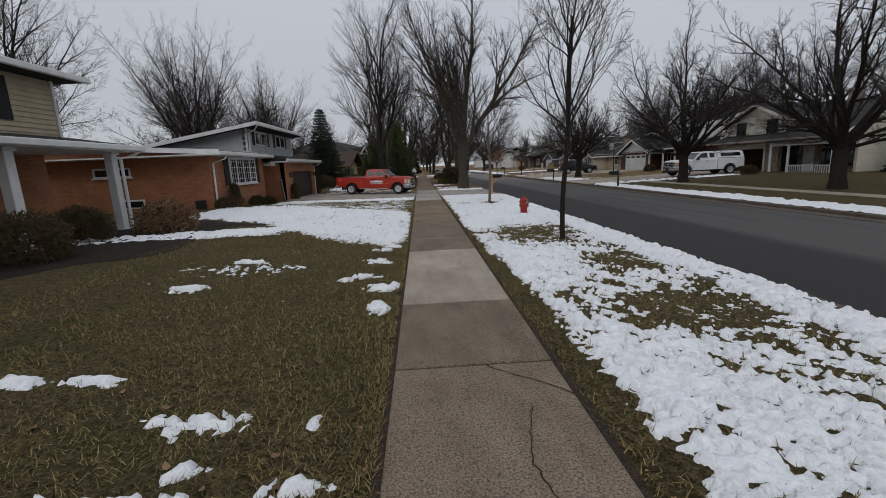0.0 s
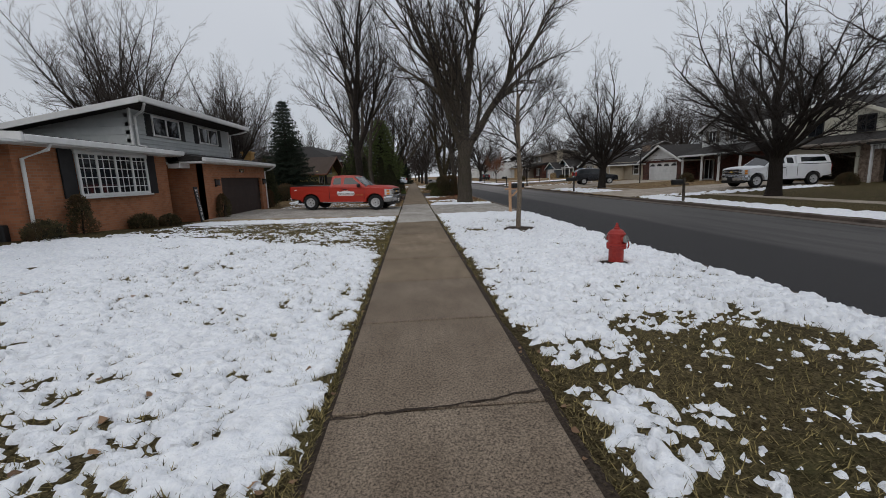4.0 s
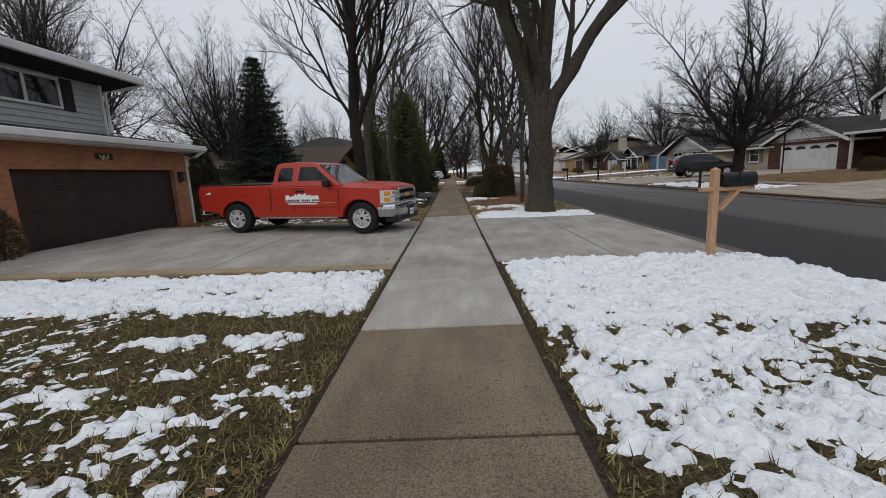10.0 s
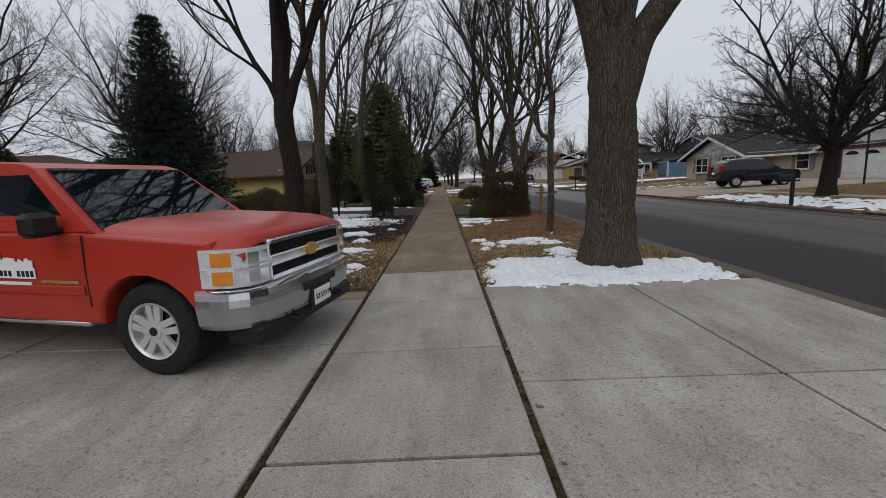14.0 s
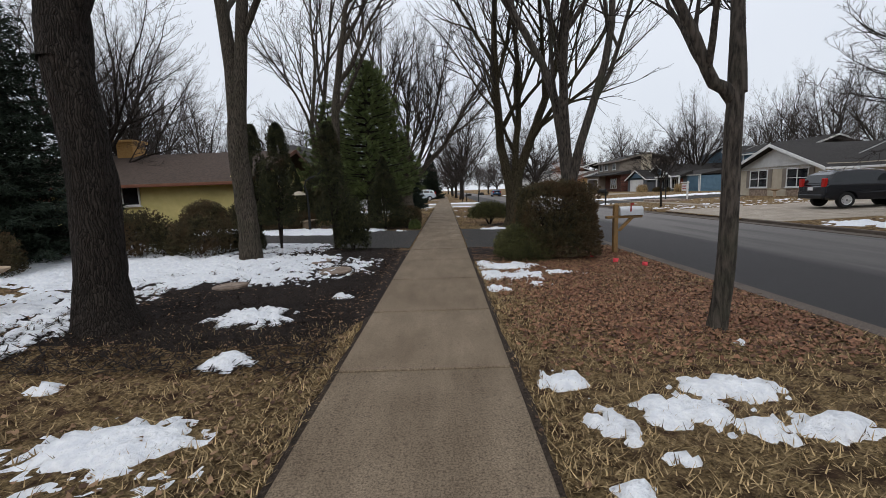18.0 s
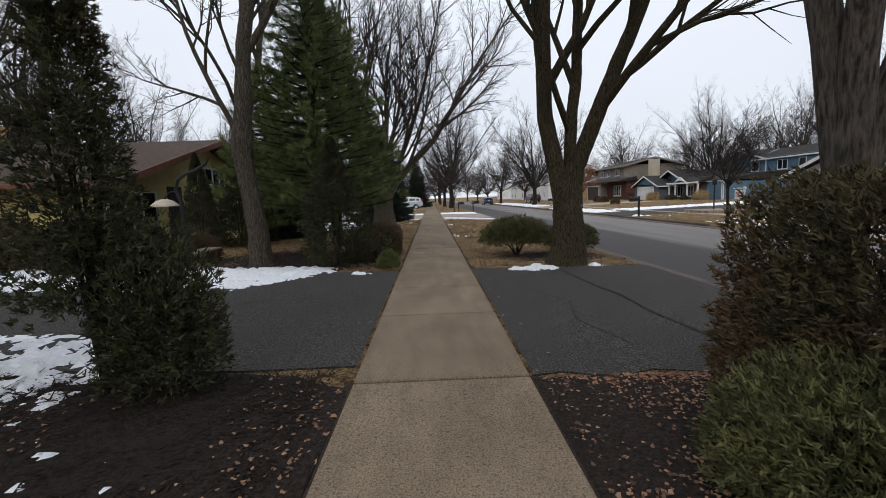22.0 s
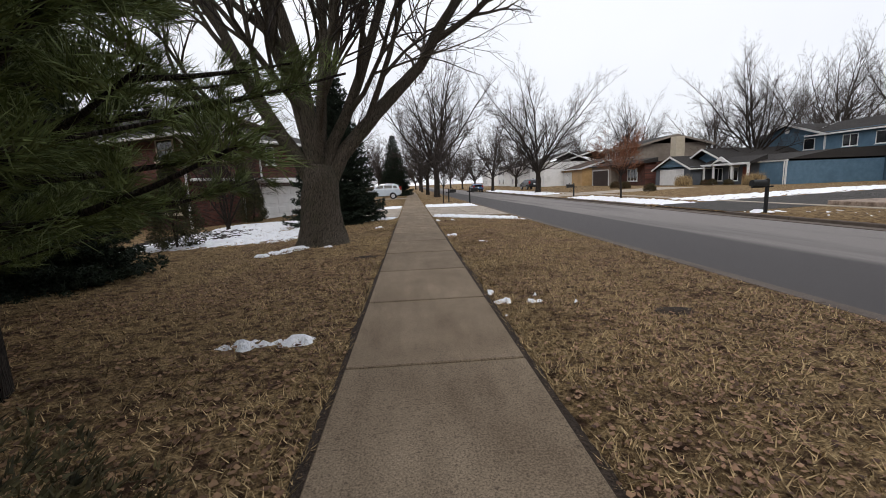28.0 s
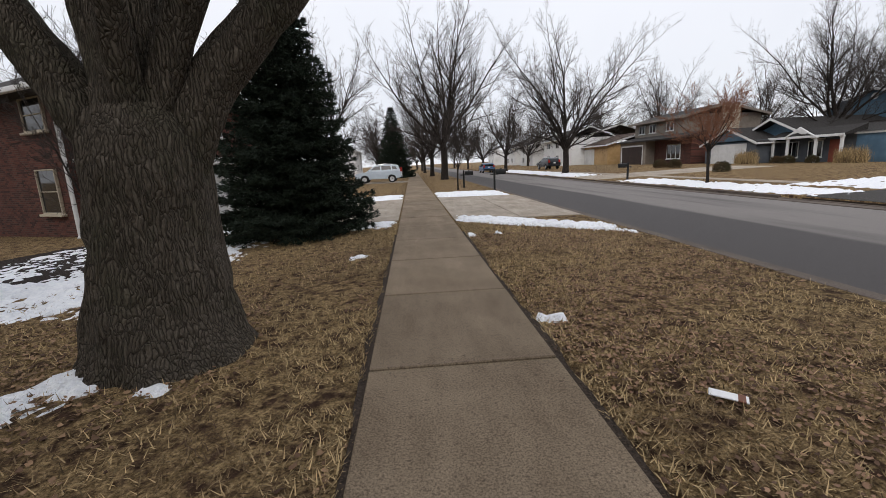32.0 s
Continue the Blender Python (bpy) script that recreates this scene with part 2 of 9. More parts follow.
M["yew"] = surface("yew_needles", (0.014, 0.015, 0.008), (0.12, 0.1, 0.045), 9, (0.11, 0.066, 0.033), 1.3, 0.42, 0.65, rough=0.8, bump=0)
M["yew_top"] = surface("juniper_needles", (0.035, 0.04, 0.016), (0.15, 0.145, 0.055), 6, (0.1, 0.07, 0.035), 1.5, 0.55, 0.8, rough=0.8, bump=0)
M["arbor"] = surface("arborvitae_sprays", (0.014, 0.018, 0.009), (0.085, 0.086, 0.036), 6, (0.075, 0.05, 0.028), 1.0, 0.55, 0.8, rough=0.8, bump=0)
M["dry_leaf"] = surface("dry_leaves", (0.06, 0.03, 0.018), (0.34, 0.21, 0.12), 30, (0.17, 0.085, 0.052), 3.0, 0.55, 0.8, rough=0.8, bump=0, lo=0.0, hi=1.0, island=True)
M["straw"] = surface("straw_grass", (0.06, 0.04, 0.02), (0.66, 0.48, 0.25), 23, (0.09, 0.054, 0.032), 1.1, 0.5, 0.7, rough=0.9, bump=0, lo=0.0, hi=1.0, island=True)
M["turf_blade"] = surface("turf_blades", (0.025, 0.02, 0.009), (0.38, 0.3, 0.12), 21, (0.085, 0.072, 0.024), 1.2, 0.5, 0.75, rough=0.9, bump=0, lo=0.0, hi=1.1, island=True)
M["snow"] = surface("snow", (0.78, 0.8, 0.84), (0.93, 0.94, 0.95), 14, (0.6, 0.58, 0.55), 6.0, 0.64, 0.82, 0.6, 0.9, 0.03, spec=0.35, bscale=26)
M["snow"].node_tree.nodes["Principled BSDF"].inputs["Subsurface Weight"].default_value = 0.0
M["brick_x"] = brickwork("orange_brick_x", (0.40, 0.17, 0.085), (0.31, 0.125, 0.06), (0.30, 0.2, 0.14), "x")
M["brick_y"] = brickwork("orange_brick_y", (0.38, 0.155, 0.078), (0.29, 0.112, 0.055), (0.27, 0.17, 0.115), "y")
M["redbrick_x"] = brickwork("red_brick_x", (0.13, 0.046, 0.033), (0.042, 0.018, 0.014), (0.1, 0.078, 0.068), "x")
M["redbrick_y"] = brickwork("red_brick_y", (0.13, 0.046, 0.033), (0.042, 0.018, 0.014), (0.1, 0.078, 0.068), "y")
M["stone"] = surface("mixed_stone", (0.16, 0.115, 0.085), (0.36, 0.28, 0.22), 6, rough=0.9, bump=0.5)
for key, a, b2 in (("white", (0.62, 0.62, 0.61), (0.7, 0.7, 0.69)), ("cream", (0.55, 0.52, 0.43), (0.62, 0.59, 0.49)), ("tan", (0.43, 0.36, 0.25), (0.5, 0.42, 0.3)), ("grey_siding", (0.40, 0.42, 0.42), (0.46, 0.48, 0.48)), ("blue", (0.075, 0.14, 0.20), (0.1, 0.175, 0.24)), ("slate", (0.075, 0.085, 0.1), (0.1, 0.11, 0.125)), ("yellow", (0.58, 0.5, 0.2), (0.65, 0.56, 0.24)), ("orange", (0.42, 0.27, 0.12), (0.5, 0.33, 0.16)), ("beige", (0.44, 0.38, 0.29), (0.5, 0.44, 0.34)), ("brown_door", (0.03, 0.018, 0.015), (0.042, 0.026, 0.021)), ("rust", (0.16, 0.065, 0.04), (0.2, 0.085, 0.05)), ("dark", (0.014, 0.014, 0.015), (0.024, 0.024, 0.025)), ("taupe", (0.2, 0.17, 0.14), (0.25, 0.215, 0.18)), ("red_door", (0.2, 0.05, 0.03), (0.26, 0.07, 0.04))):
    M[key] = surface(key + "_paint", a, b2, 3.0, tuple(v * 0.85 for v in a), 0.6, rough=0.6, bump=0.06)
M["shingle"] = surface("roof_shingles", (0.014, 0.013, 0.012), (0.045, 0.04, 0.037), 9, (0.035, 0.032, 0.03), 0.6, rough=0.95, bump=0.6, dist=0.02, stretch=(1, 1, 4))
M["shingle_brown"] = surface("brown_roof_shingles", (0.04, 0.027, 0.02), (0.095, 0.066, 0.05), 9, (0.06, 0.042, 0.033), 0.6, rough=0.95, bump=0.6, dist=0.02, stretch=(1, 1, 4))
M["glass"] = glazing("window_glass", (0.012, 0.014, 0.017))
M["pane_pale"] = glazing("curtained_glass", (0.10, 0.11, 0.12))
M["car_glass"] = glazing("car_glass", (0.004, 0.007, 0.008), 0.03)
M["red_paint"] = surface("red_car_paint", (0.38, 0.026, 0.014), (0.41, 0.032, 0.017), 2.0, rough=0.32, bump=0, spec=0.5)
M["white_paint"] = surface("white_car_paint", (0.68, 0.69, 0.71), (0.74, 0.75, 0.76), 2.0, rough=0.3, bump=0, spec=0.5)
M["black_paint"] = surface("black_car_paint", (0.008, 0.009, 0.012), (0.013, 0.014, 0.018), 2.0, rough=0.22, bump=0, spec=0.5)
M["blue_paint"] = surface("blue_car_paint", (0.03, 0.09, 0.2), (0.04, 0.11, 0.24), 2.0, rough=0.3, bump=0, spec=0.5)
M["silver_paint"] = surface("silver_car_paint", (0.4, 0.46, 0.52), (0.45, 0.51, 0.57), 2.0, rough=0.3, bump=0, spec=0.5)
M["chrome"] = surface("chrome", (0.7, 0.7, 0.72), (0.78, 0.78, 0.8), 4, rough=0.12, bump=0, metal=1.0)
M["bumper_silver"] = surface("brushed_bumper", (0.42, 0.43, 0.45), (0.5, 0.51, 0.53), 5, rough=0.22, bump=0, metal=0.85)
M["alloy"] = surface("alloy", (0.55, 0.55, 0.56), (0.62, 0.62, 0.63), 8, rough=0.35, bump=0, metal=0.35)
M["tyre"] = surface("tyre_rubber", (0.011, 0.011, 0.011), (0.02, 0.02, 0.02), 30, rough=0.9, bump=0.2)
M["plastic"] = surface("black_plastic", (0.01, 0.01, 0.011), (0.016, 0.016, 0.017), 20, rough=0.5, bump=0)
M["lamp_clear"] = surface("clear_lamp", (0.5, 0.52, 0.54), (0.62, 0.64, 0.66), 14, rough=0.12, bump=0.2, spec=0.6)
M["lamp_amber"] = surface("amber_lamp", (0.6, 0.2, 0.02), (0.7, 0.26, 0.03), 14, rough=0.2, bump=0)
M["lamp_red"] = surface("red_lamp", (0.35, 0.015, 0.012), (0.42, 0.02, 0.015), 14, rough=0.2, bump=0)
M["gold"] = surface("gold_badge", (0.5, 0.33, 0.08), (0.6, 0.42, 0.12), 14, rough=0.35, bump=0, metal=0.6)
M["decal"] = surface("white_decal", (0.75, 0.75, 0.75), (0.8, 0.8, 0.8), 5, rough=0.5, bump=0)
M["hydrant_red"] = surface("hydrant_paint", (0.27, 0.022, 0.018), (0.36, 0.04, 0.03), 26, (0.2, 0.02, 0.02), 5.0, 0.55, 0.75, rough=0.45, bump=0.25, dist=0.004)
M["worn_metal"] = surface("worn_metal", (0.16, 0.16, 0.15), (0.32, 0.32, 0.31), 40, (0.1, 0.12, 0.08), 9, rough=0.5, bump=0.3, metal=0.5)
M["raw_wood"] = surface("raw_pine_wood", (0.42, 0.24, 0.13), (0.55, 0.34, 0.2), 18, rough=0.8, bump=0.2, stretch=(5, 5, 0.5))
M["old_wood"] = surface("treated_wood", (0.20, 0.115, 0.045), (0.33, 0.2, 0.085), 18, (0.17, 0.12, 0.07), 2.0, rough=0.85, bump=0.3, stretch=(5, 5, 0.5))
M["iron"] = surface("black_iron", (0.008, 0.008, 0.008), (0.016, 0.016, 0.016), 20, rough=0.55, bump=0.1)
M["box_white"] = surface("white_mailbox_metal", (0.62, 0.64, 0.66), (0.7, 0.72, 0.74), 10, rough=0.4, bump=0)
M["flag_pink"] = surface("marker_pink", (0.75, 0.06, 0.08), (0.8, 0.09, 0.1), 5, rough=0.7, bump=0)
M["yellow_plastic"] = surface("yellow_plastic", (0.65, 0.55, 0.05), (0.7, 0.6, 0.08), 5, rough=0.6, bump=0)
M["terracotta"] = surface("weathered_concrete_cast", (0.36, 0.26, 0.17), (0.45, 0.34, 0.24), 25, (0.25, 0.2, 0.15), 4, rough=0.9, bump=0.3)
M["chimney"] = surface("tan_brick_chimney", (0.36, 0.2, 0.07), (0.45, 0.27, 0.1), 12, rough=0.9, bump=0.3)
bulb = bpy.data.materials.new("lit_bulb")
bulb.use_nodes = True
bulb.node_tree.nodes["Principled BSDF"].inputs["Emission Color"].default_value = (1.0, 0.62, 0.3, 1)
bulb.node_tree.nodes["Principled BSDF"].inputs["Emission Strength"].default_value = 6.0
M["bulb"] = bulb


def ground_material():
    """Turf that goes from olive lawn to straw, with bare earth showing through."""
    m, nt, links, b = shader("lawn", 1.0, 0.0, 0.1)
    fine = grain(nt, links, 45, (1, 1, 1), 6, 0.7)
    mid = grain(nt, links, 6.0, (1, 1, 1), 5, 0.65)
    olive = blend(nt, links, ramp(nt, links, fine, 0.34, 0.68), (0.022, 0.019, 0.008), (0.2, 0.155, 0.08))
    olive = blend(nt, links, ramp(nt, links, grain(nt, links, 0.9), 0.5, 0.75), olive, (0.075, 0.072, 0.028))
    straw = blend(nt, links, ramp(nt, links, fine, 0.34, 0.66), (0.07, 0.044, 0.022), (0.5, 0.35, 0.18))
    straw = blend(nt, links, ramp(nt, links, mid, 0.46, 0.62), straw, (0.07, 0.04, 0.026))
    tuft = blend(nt, links, ramp(nt, links, grain(nt, links, 16, (1, 1, 1), 4, 0.6), 0.34, 0.64), (0.5, 0.48, 0.45), (1.2, 1.2, 1.2))
    straw, olive = blend(nt, links, 1.0, straw, tuft, "MULTIPLY"), blend(nt, links, 1.0, olive, tuft, "MULTIPLY")
    sep = nt.new("ShaderNodeSeparateXYZ")
    links.new(nt.new("ShaderNodeNewGeometry").outputs["Position"], sep.inputs[0])
    along = nt.new("ShaderNodeMath")
    along.operation = "ADD"
    links.new(sep.outputs[1], along.inputs[0])
    wob = nt.new("ShaderNodeMath")
    wob.operation = "MULTIPLY"
    wob.inputs[1].default_value = 6.0
    links.new(mid, wob.inputs[0])
    links.new(wob.outputs[0], along.inputs[1])
    links.new(blend(nt, links, ramp(nt, links, along.outputs[0], 33.0, 40.0), olive, straw), b.inputs["Base Color"])
    relief(nt, links, b, fine, 1.0, 0.035)
    return m


def road_material():
    """Worn asphalt with a darker resurfaced lane along the near side."""
    m, nt, links, b = shader("road_asphalt", 0.85, 0.0, 0.35)
    fine = grain(nt, links, 120, (1, 1, 1), 3)
    long = grain(nt, links, 0.7, (1.6, 0.12, 1), 4)
    dark = blend(nt, links, ramp(nt, links, fine, 0.35, 0.7), (0.017, 0.016, 0.016), (0.038, 0.035, 0.035))
    pale = blend(nt, links, ramp(nt, links, fine, 0.35, 0.7), (0.06, 0.056, 0.054), (0.1, 0.094, 0.089))
    pale = blend(nt, links, ramp(nt, links, long, 0.5, 0.72), pale, (0.042, 0.039, 0.038))
    sep = nt.new("ShaderNodeSeparateXYZ")
    links.new(nt.new("ShaderNodeNewGeometry").outputs["Position"], sep.inputs[0])
    add = nt.new("ShaderNodeMath")
    add.operation = "MULTIPLY_ADD"
    add.inputs[1].default_value = 1.1
    links.new(long, add.inputs[0])
    links.new(sep.outputs[0], add.inputs[2])
    tone = blend(nt, links, ramp(nt, links, add.outputs[0], 8.0, 8.35), dark, pale)
    # the colour itself is multiplied up along y, from 34 m to 58 m
    far_gain = blend(nt, links, ramp(nt, links, sep.outputs[1], 34.0, 58.0), (1, 1, 1), (2.4, 2.32, 2.26))
    links.new(blend(nt, links, 1.0, tone, far_gain, "MULTIPLY"), b.inputs["Base Color"])
    relief(nt, links, b, fine, 0.4, 0.006)
    return m


M["lawn"], M["road"] = ground_material(), road_material()


# ---- building helpers ----
def ground_z(x, y):
    """Height of the lawns, verge and road over the plan."""
    if x < -0.76:
        k = 0.045 if y < 20 else (0.012 if 25 < y < 35 else (0.045 - (y - 20) * 0.0066 if y <= 25 else (0.03 if y < 56 else 0.03 - (y - 56) * 0.01 if y < 62.5 else -0.035 if y < 84 else min(0.0, -0.035 + (y - 84) * 0.0088)) if y > 37 else 0.012 + (y - 35) * 0.009))
        return max(-0.62, min(0.4, (-x - 0.76) * k)) - 0.012
    if x < 0.76:
        return -0.03
    if x < 4.5:
        return -0.012 - 0.012 * (x - 0.76)
    if x < 12.7:
        return -0.3
    return min(0.32, -0.05 + (x - 12.7) * 0.026)


class Mesh:
    """Collects vertices and faces of one mesh."""

    def __init__(self):
        self.v, self.f = [], []

    def add(self, verts, faces):
        k = len(self.v)
        self.v.extend(verts)
        self.f.extend([tuple(i + k for i in f) for f in faces])
        return self

    def box(self, x0, x1, y0, y1, z0, z1, b=0.0):
        if b <= 0:
            return self.add([(x, y, z) for z in (z0, z1) for y in (y0, y1) for x in (x0, x1)], [(0, 2, 3, 1), (4, 5, 7, 6), (0, 1, 5, 4), (2, 6, 7, 3), (0, 4, 6, 2), (1, 3, 7, 5)])
        v, f = [], []
        lim, idx = ((x0, x1), (y0, y1), (z0, z1)), {}
        for s in [(i, j, k) for i in (0, 1) for j in (0, 1) for k in (0, 1)]:
            for a in range(3):
                p = [lim[c][s[c]] + (0 if c == a else (b if s[c] == 0 else -b)) for c in range(3)]
                idx[s, a] = len(v)
                v.append(tuple(p))
        cor = lambda s, a: idx[s, a]
        for a in range(3):
            o = [c for c in range(3) if c != a]
            for side in (0, 1):
                ring = []
                for q in ((0, 0), (1, 0), (1, 1), (0, 1)):
                    s = [0, 0, 0]
                    s[a], s[o[0]], s[o[1]] = side, q[0], q[1]
                    ring.append(cor(tuple(s), a))
                f.append(tuple(ring if (side == 1) == (a != 1) else ring[::-1]))
        for a in range(3):
            o = [c for c in range(3) if c != a]
            for q in ((0, 0), (1, 0), (1, 1), (0, 1)):
                s0, s1 = [0, 0, 0], [0, 0, 0]
                s0[o[0]], s0[o[1]], s1[o[0]], s1[o[1]] = q[0], q[1], q[0], q[1]
                s0[a], s1[a] = 0, 1
                s0, s1 = tuple(s0), tuple(s1)
                f.append((cor(s0, o[0]), cor(s1, o[0]), cor(s1, o[1]), cor(s0, o[1])))
        for s in [(i, j, k) for i in (0, 1) for j in (0, 1) for k in (0, 1)]:
            f.append((cor(s, 0), cor(s, 1), cor(s, 2)))
        return self.add(v, f)

    def lathe(self, rings, n=16, at=(0, 0, 0), axis="z"):
        """rings: (radius, height) from one end to the other, with end caps."""
        v = []
        for r, h in rings:
            for i in range(n):
                c, s = r * math.cos(2 * math.pi * i / n), r * math.sin(2 * math.pi * i / n)
                p = {"z": (c, s, h), "x": (h, c, s), "y": (c, h, s)}[axis]
                v.append((p[0] + at[0], p[1] + at[1], p[2] + at[2]))
        f = [(j * n + i, j * n + (i + 1) % n, (j + 1) * n + (i + 1) % n, (j + 1) * n + i) for j in range(len(rings) - 1) for i in range(n)]
        f += [tuple(range(n))[::-1], tuple((len(rings) - 1) * n + i for i in range(n))]
        return self.add(v, f)

    def prism(self, pts, a0, a1, axis="y"):
        """A flat outline drawn out along an axis: pts are (x, z) for y, (y, z) for x, (x, y) for z."""
        n = len(pts)
        put = {"y": lambda p, a: (p[0], a, p[1]), "x": lambda p, a: (a, p[0], p[1]), "z": lambda p, a: (p[0], p[1], a)}[axis]
        v = [put(p, a0) for p in pts] + [put(p, a1) for p in pts]
        f = [(i, (i + 1) % n, n + (i + 1) % n, n + i) for i in range(n)] + [tuple(range(n))[::-1], tuple(range(n, 2 * n))]
        return self.add(v, f)

    def tube(self, pts, r, n=8):
        path = [Vector(p) for p in pts]
        v = []
        for i, p in enumerate(path):
            d = (path[min(i + 1, len(path) - 1)] - path[max(i - 1, 0)]).normalized()
            u = d.cross(Vector((0.31, 0.17, 0.93))).normalized()
            w = d.cross(u)
            rr = r[i] if isinstance(r, (list, tuple)) else r
            v += [tuple(p + (u * math.cos(2 * math.pi * k / n) + w * math.sin(2 * math.pi * k / n)) * rr) for k in range(n)]
        f = [(j * n + i, j * n + (i + 1) % n, (j + 1) * n + (i + 1) % n, (j + 1) * n + i) for j in range(len(path) - 1) for i in range(n)]
        f += [tuple(range(n))[::-1], tuple((len(path) - 1) * n + i for i in range(n))]
        return self.add(v, f)

    def data(self, name, material):
        me = bpy.data.meshes.new(name)
        me.from_pydata(self.v, [], self.f)
        bm = bmesh.new()
        bm.from_mesh(me)
        bmesh.ops.recalc_face_normals(bm, faces=bm.faces)
        bm.to_mesh(me)
        bm.free()
        me.materials.append(material)
        return me


def np_mesh(name, verts, faces, material, smooth=False):
    """A mesh from arrays: verts (n, 3), faces (m, 3 or 4)."""
    verts, faces = np.asarray(verts, np.float32), np.asarray(faces, np.int32)
    me = bpy.data.meshes.new(name)
    k = faces.shape[1]
    me.vertices.add(len(verts))
    me.vertices.foreach_set("co", verts.ravel())
    me.loops.add(faces.size)
    me.loops.foreach_set("vertex_index", faces.ravel())
    me.polygons.add(len(faces))
    me.polygons.foreach_set("loop_start", np.arange(0, faces.size, k, dtype=np.int32))
    if smooth:
        me.polygons.foreach_set("use_smooth", np.ones(len(faces), bool))
    me.update(calc_edges=True)
    me.materials.append(material)
    return me


def thing(name, at, label, category, group="", turn=0.0):
    ob = new(name)
    ob.empty_display_size = 0.2
    ob.matrix_basis = pose(*at, 0, 0, turn)
    return tagged(ob, label, category, group)


def part(name, mesh, material, parent, label="", smooth=False, m=None):
    me = mesh.data(name, material) if isinstance(mesh, Mesh) else mesh
    if smooth and isinstance(mesh, Mesh):
        me.polygons.foreach_set("use_smooth", np.ones(len(me.polygons), bool))
    ob = new(name, me)
    ob.parent = parent
    if m is not None:
        ob.matrix_basis = m
    if label:
        tagged(ob, label)
    return ob


def structure(name, mesh, material, label=""):
    me = mesh.data(name, material) if isinstance(mesh, Mesh) else mesh
    return tagged(new(name, me), label, kind="structure")


def lettering(text, size, material, depth=0.004):
    c = bpy.data.curves.new("lettering", "FONT")
    c.body, c.size, c.extrude, c.align_x, c.align_y = text, size, depth, "CENTER", "CENTER"
    o = bpy.data.objects.new("lettering", c)
    scene.collection.objects.link(o)
    me = bpy.data.meshes.new_from_object(o.evaluated_get(bpy.context.evaluated_depsgraph_get()))
    bpy.data.objects.remove(o)
    me.materials.clear()
    me.materials.append(material)
    return me


# ---- fields of noise for snow and litter ----
def hash_noise(x, y, seed):
    xi, yi = np.floor(x).astype(np.int64), np.floor(y).astype(np.int64)
    fx, fy = x - xi, y - yi
    fx, fy = fx * fx * (3 - 2 * fx), fy * fy * (3 - 2 * fy)

    def h(i, j):
        n = (i * 374761393 + j * 668265263 + seed * 974711) & 0x7FFFFFFF
        n = ((n ^ (n >> 13)) * 1274126177) & 0x7FFFFFFF
        return ((n ^ (n >> 16)) & 0xFFFF) / 65535.0
    return (h(xi, yi) * (1 - fx) + h(xi + 1, yi) * fx) * (1 - fy) + (h(xi, yi + 1) * (1 - fx) + h(xi + 1, yi + 1) * fx) * fy


def fbm(x, y, seed, octaves=4):
    out, amp, tot = 0.0, 1.0, 0.0
    for o in range(octaves):
        out = out + amp * hash_noise(x * 2 ** o + 17.3 * o, y * 2 ** o + 5.1 * o, seed + o)
        tot += amp
        amp *= 0.6
    return out / tot


def zgrid(x, y):
    """ground_z over arrays."""
    k = np.where(y < 20, 0.045, np.where(y <= 25, 0.045 - (y - 20) * 0.0066, np.where(y < 35, 0.012, np.where(y < 37, 0.012 + (y - 35) * 0.009, np.where(y < 56, 0.03, np.where(y < 62.5, 0.03 - (y - 56) * 0.01, np.where(y < 84, -0.035, np.minimum(0.0, -0.035 + (y - 84) * 0.0088))))))))
    left = np.maximum(-0.62, np.minimum(0.4, (-x - 0.76) * k)) - 0.012
    return np.where(x < -0.76, left, np.where(x < 0.76, -0.03, np.where(x < 4.5, -0.012 - 0.012 * (x - 0.76), np.where(x < 12.7, -0.3, np.minimum(0.32, -0.05 + (x - 12.7) * 0.026)))))


# ---- large structure: ground, road, kerbs ----
gx = np.array([-600, -150, -60, -30, -20, -14, -10, -9.6, -8, -6, -4, -2, -0.7601, -0.7599, 0.7599, 0.7601, 2, 3, 4.4999, 4.5001, 12.6999, 12.7001, 14, 16, 20, 24, 27.2, 35, 60, 150, 600], float)
gy = np.concatenate([[-600, -150, -60], np.arange(-30, 130, 1.0), [140, 160, 200, 300, 600, 1500]])
GX, GY = np.meshgrid(gx, gy, indexing="ij")
GZ = zgrid(GX, GY)
idx = np.arange(GX.size).reshape(GX.shape)
quads = np.stack([idx[:-1, :-1], idx[1:, :-1], idx[1:, 1:], idx[:-1, 1:]], -1).reshape(-1, 4)
ground = structure("ground", np_mesh("ground", np.stack([GX, GY, GZ], -1).reshape(-1, 3), quads, M["lawn"]), "winter lawn of olive and straw-coloured dormant grass")
prof = [(4.62, -0.30), (4.62, -0.165), (4.98, -0.18), (6.5, -0.135), (8.6, -0.10), (10.7, -0.135), (12.2, -0.18), (12.56, -0.165), (12.56, -0.30)]
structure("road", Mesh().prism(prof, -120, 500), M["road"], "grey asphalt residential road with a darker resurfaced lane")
kerb_near = structure("kerb_near", Mesh().box(4.6, 5.06, -120, 500, -0.3, -0.158, 0.0), M["kerb"], "stained concrete gutter beside the verge")
kerb_far = structure("kerb_far", Mesh().box(12.1, 12.58, -120, 500, -0.3, -0.158, 0.0), M["kerb"], "stained concrete gutter on the far side")
kb_high, kb_low = Mesh().box(-0.07, 0.07, 0, 2.985, -0.2, 0.0, 0.018).data("kerbstone", M["kerb"]), Mesh().box(-0.07, 0.07, 0, 2.985, -0.2, -0.085, 0.012).data("kerbstone_low", M["kerb"])
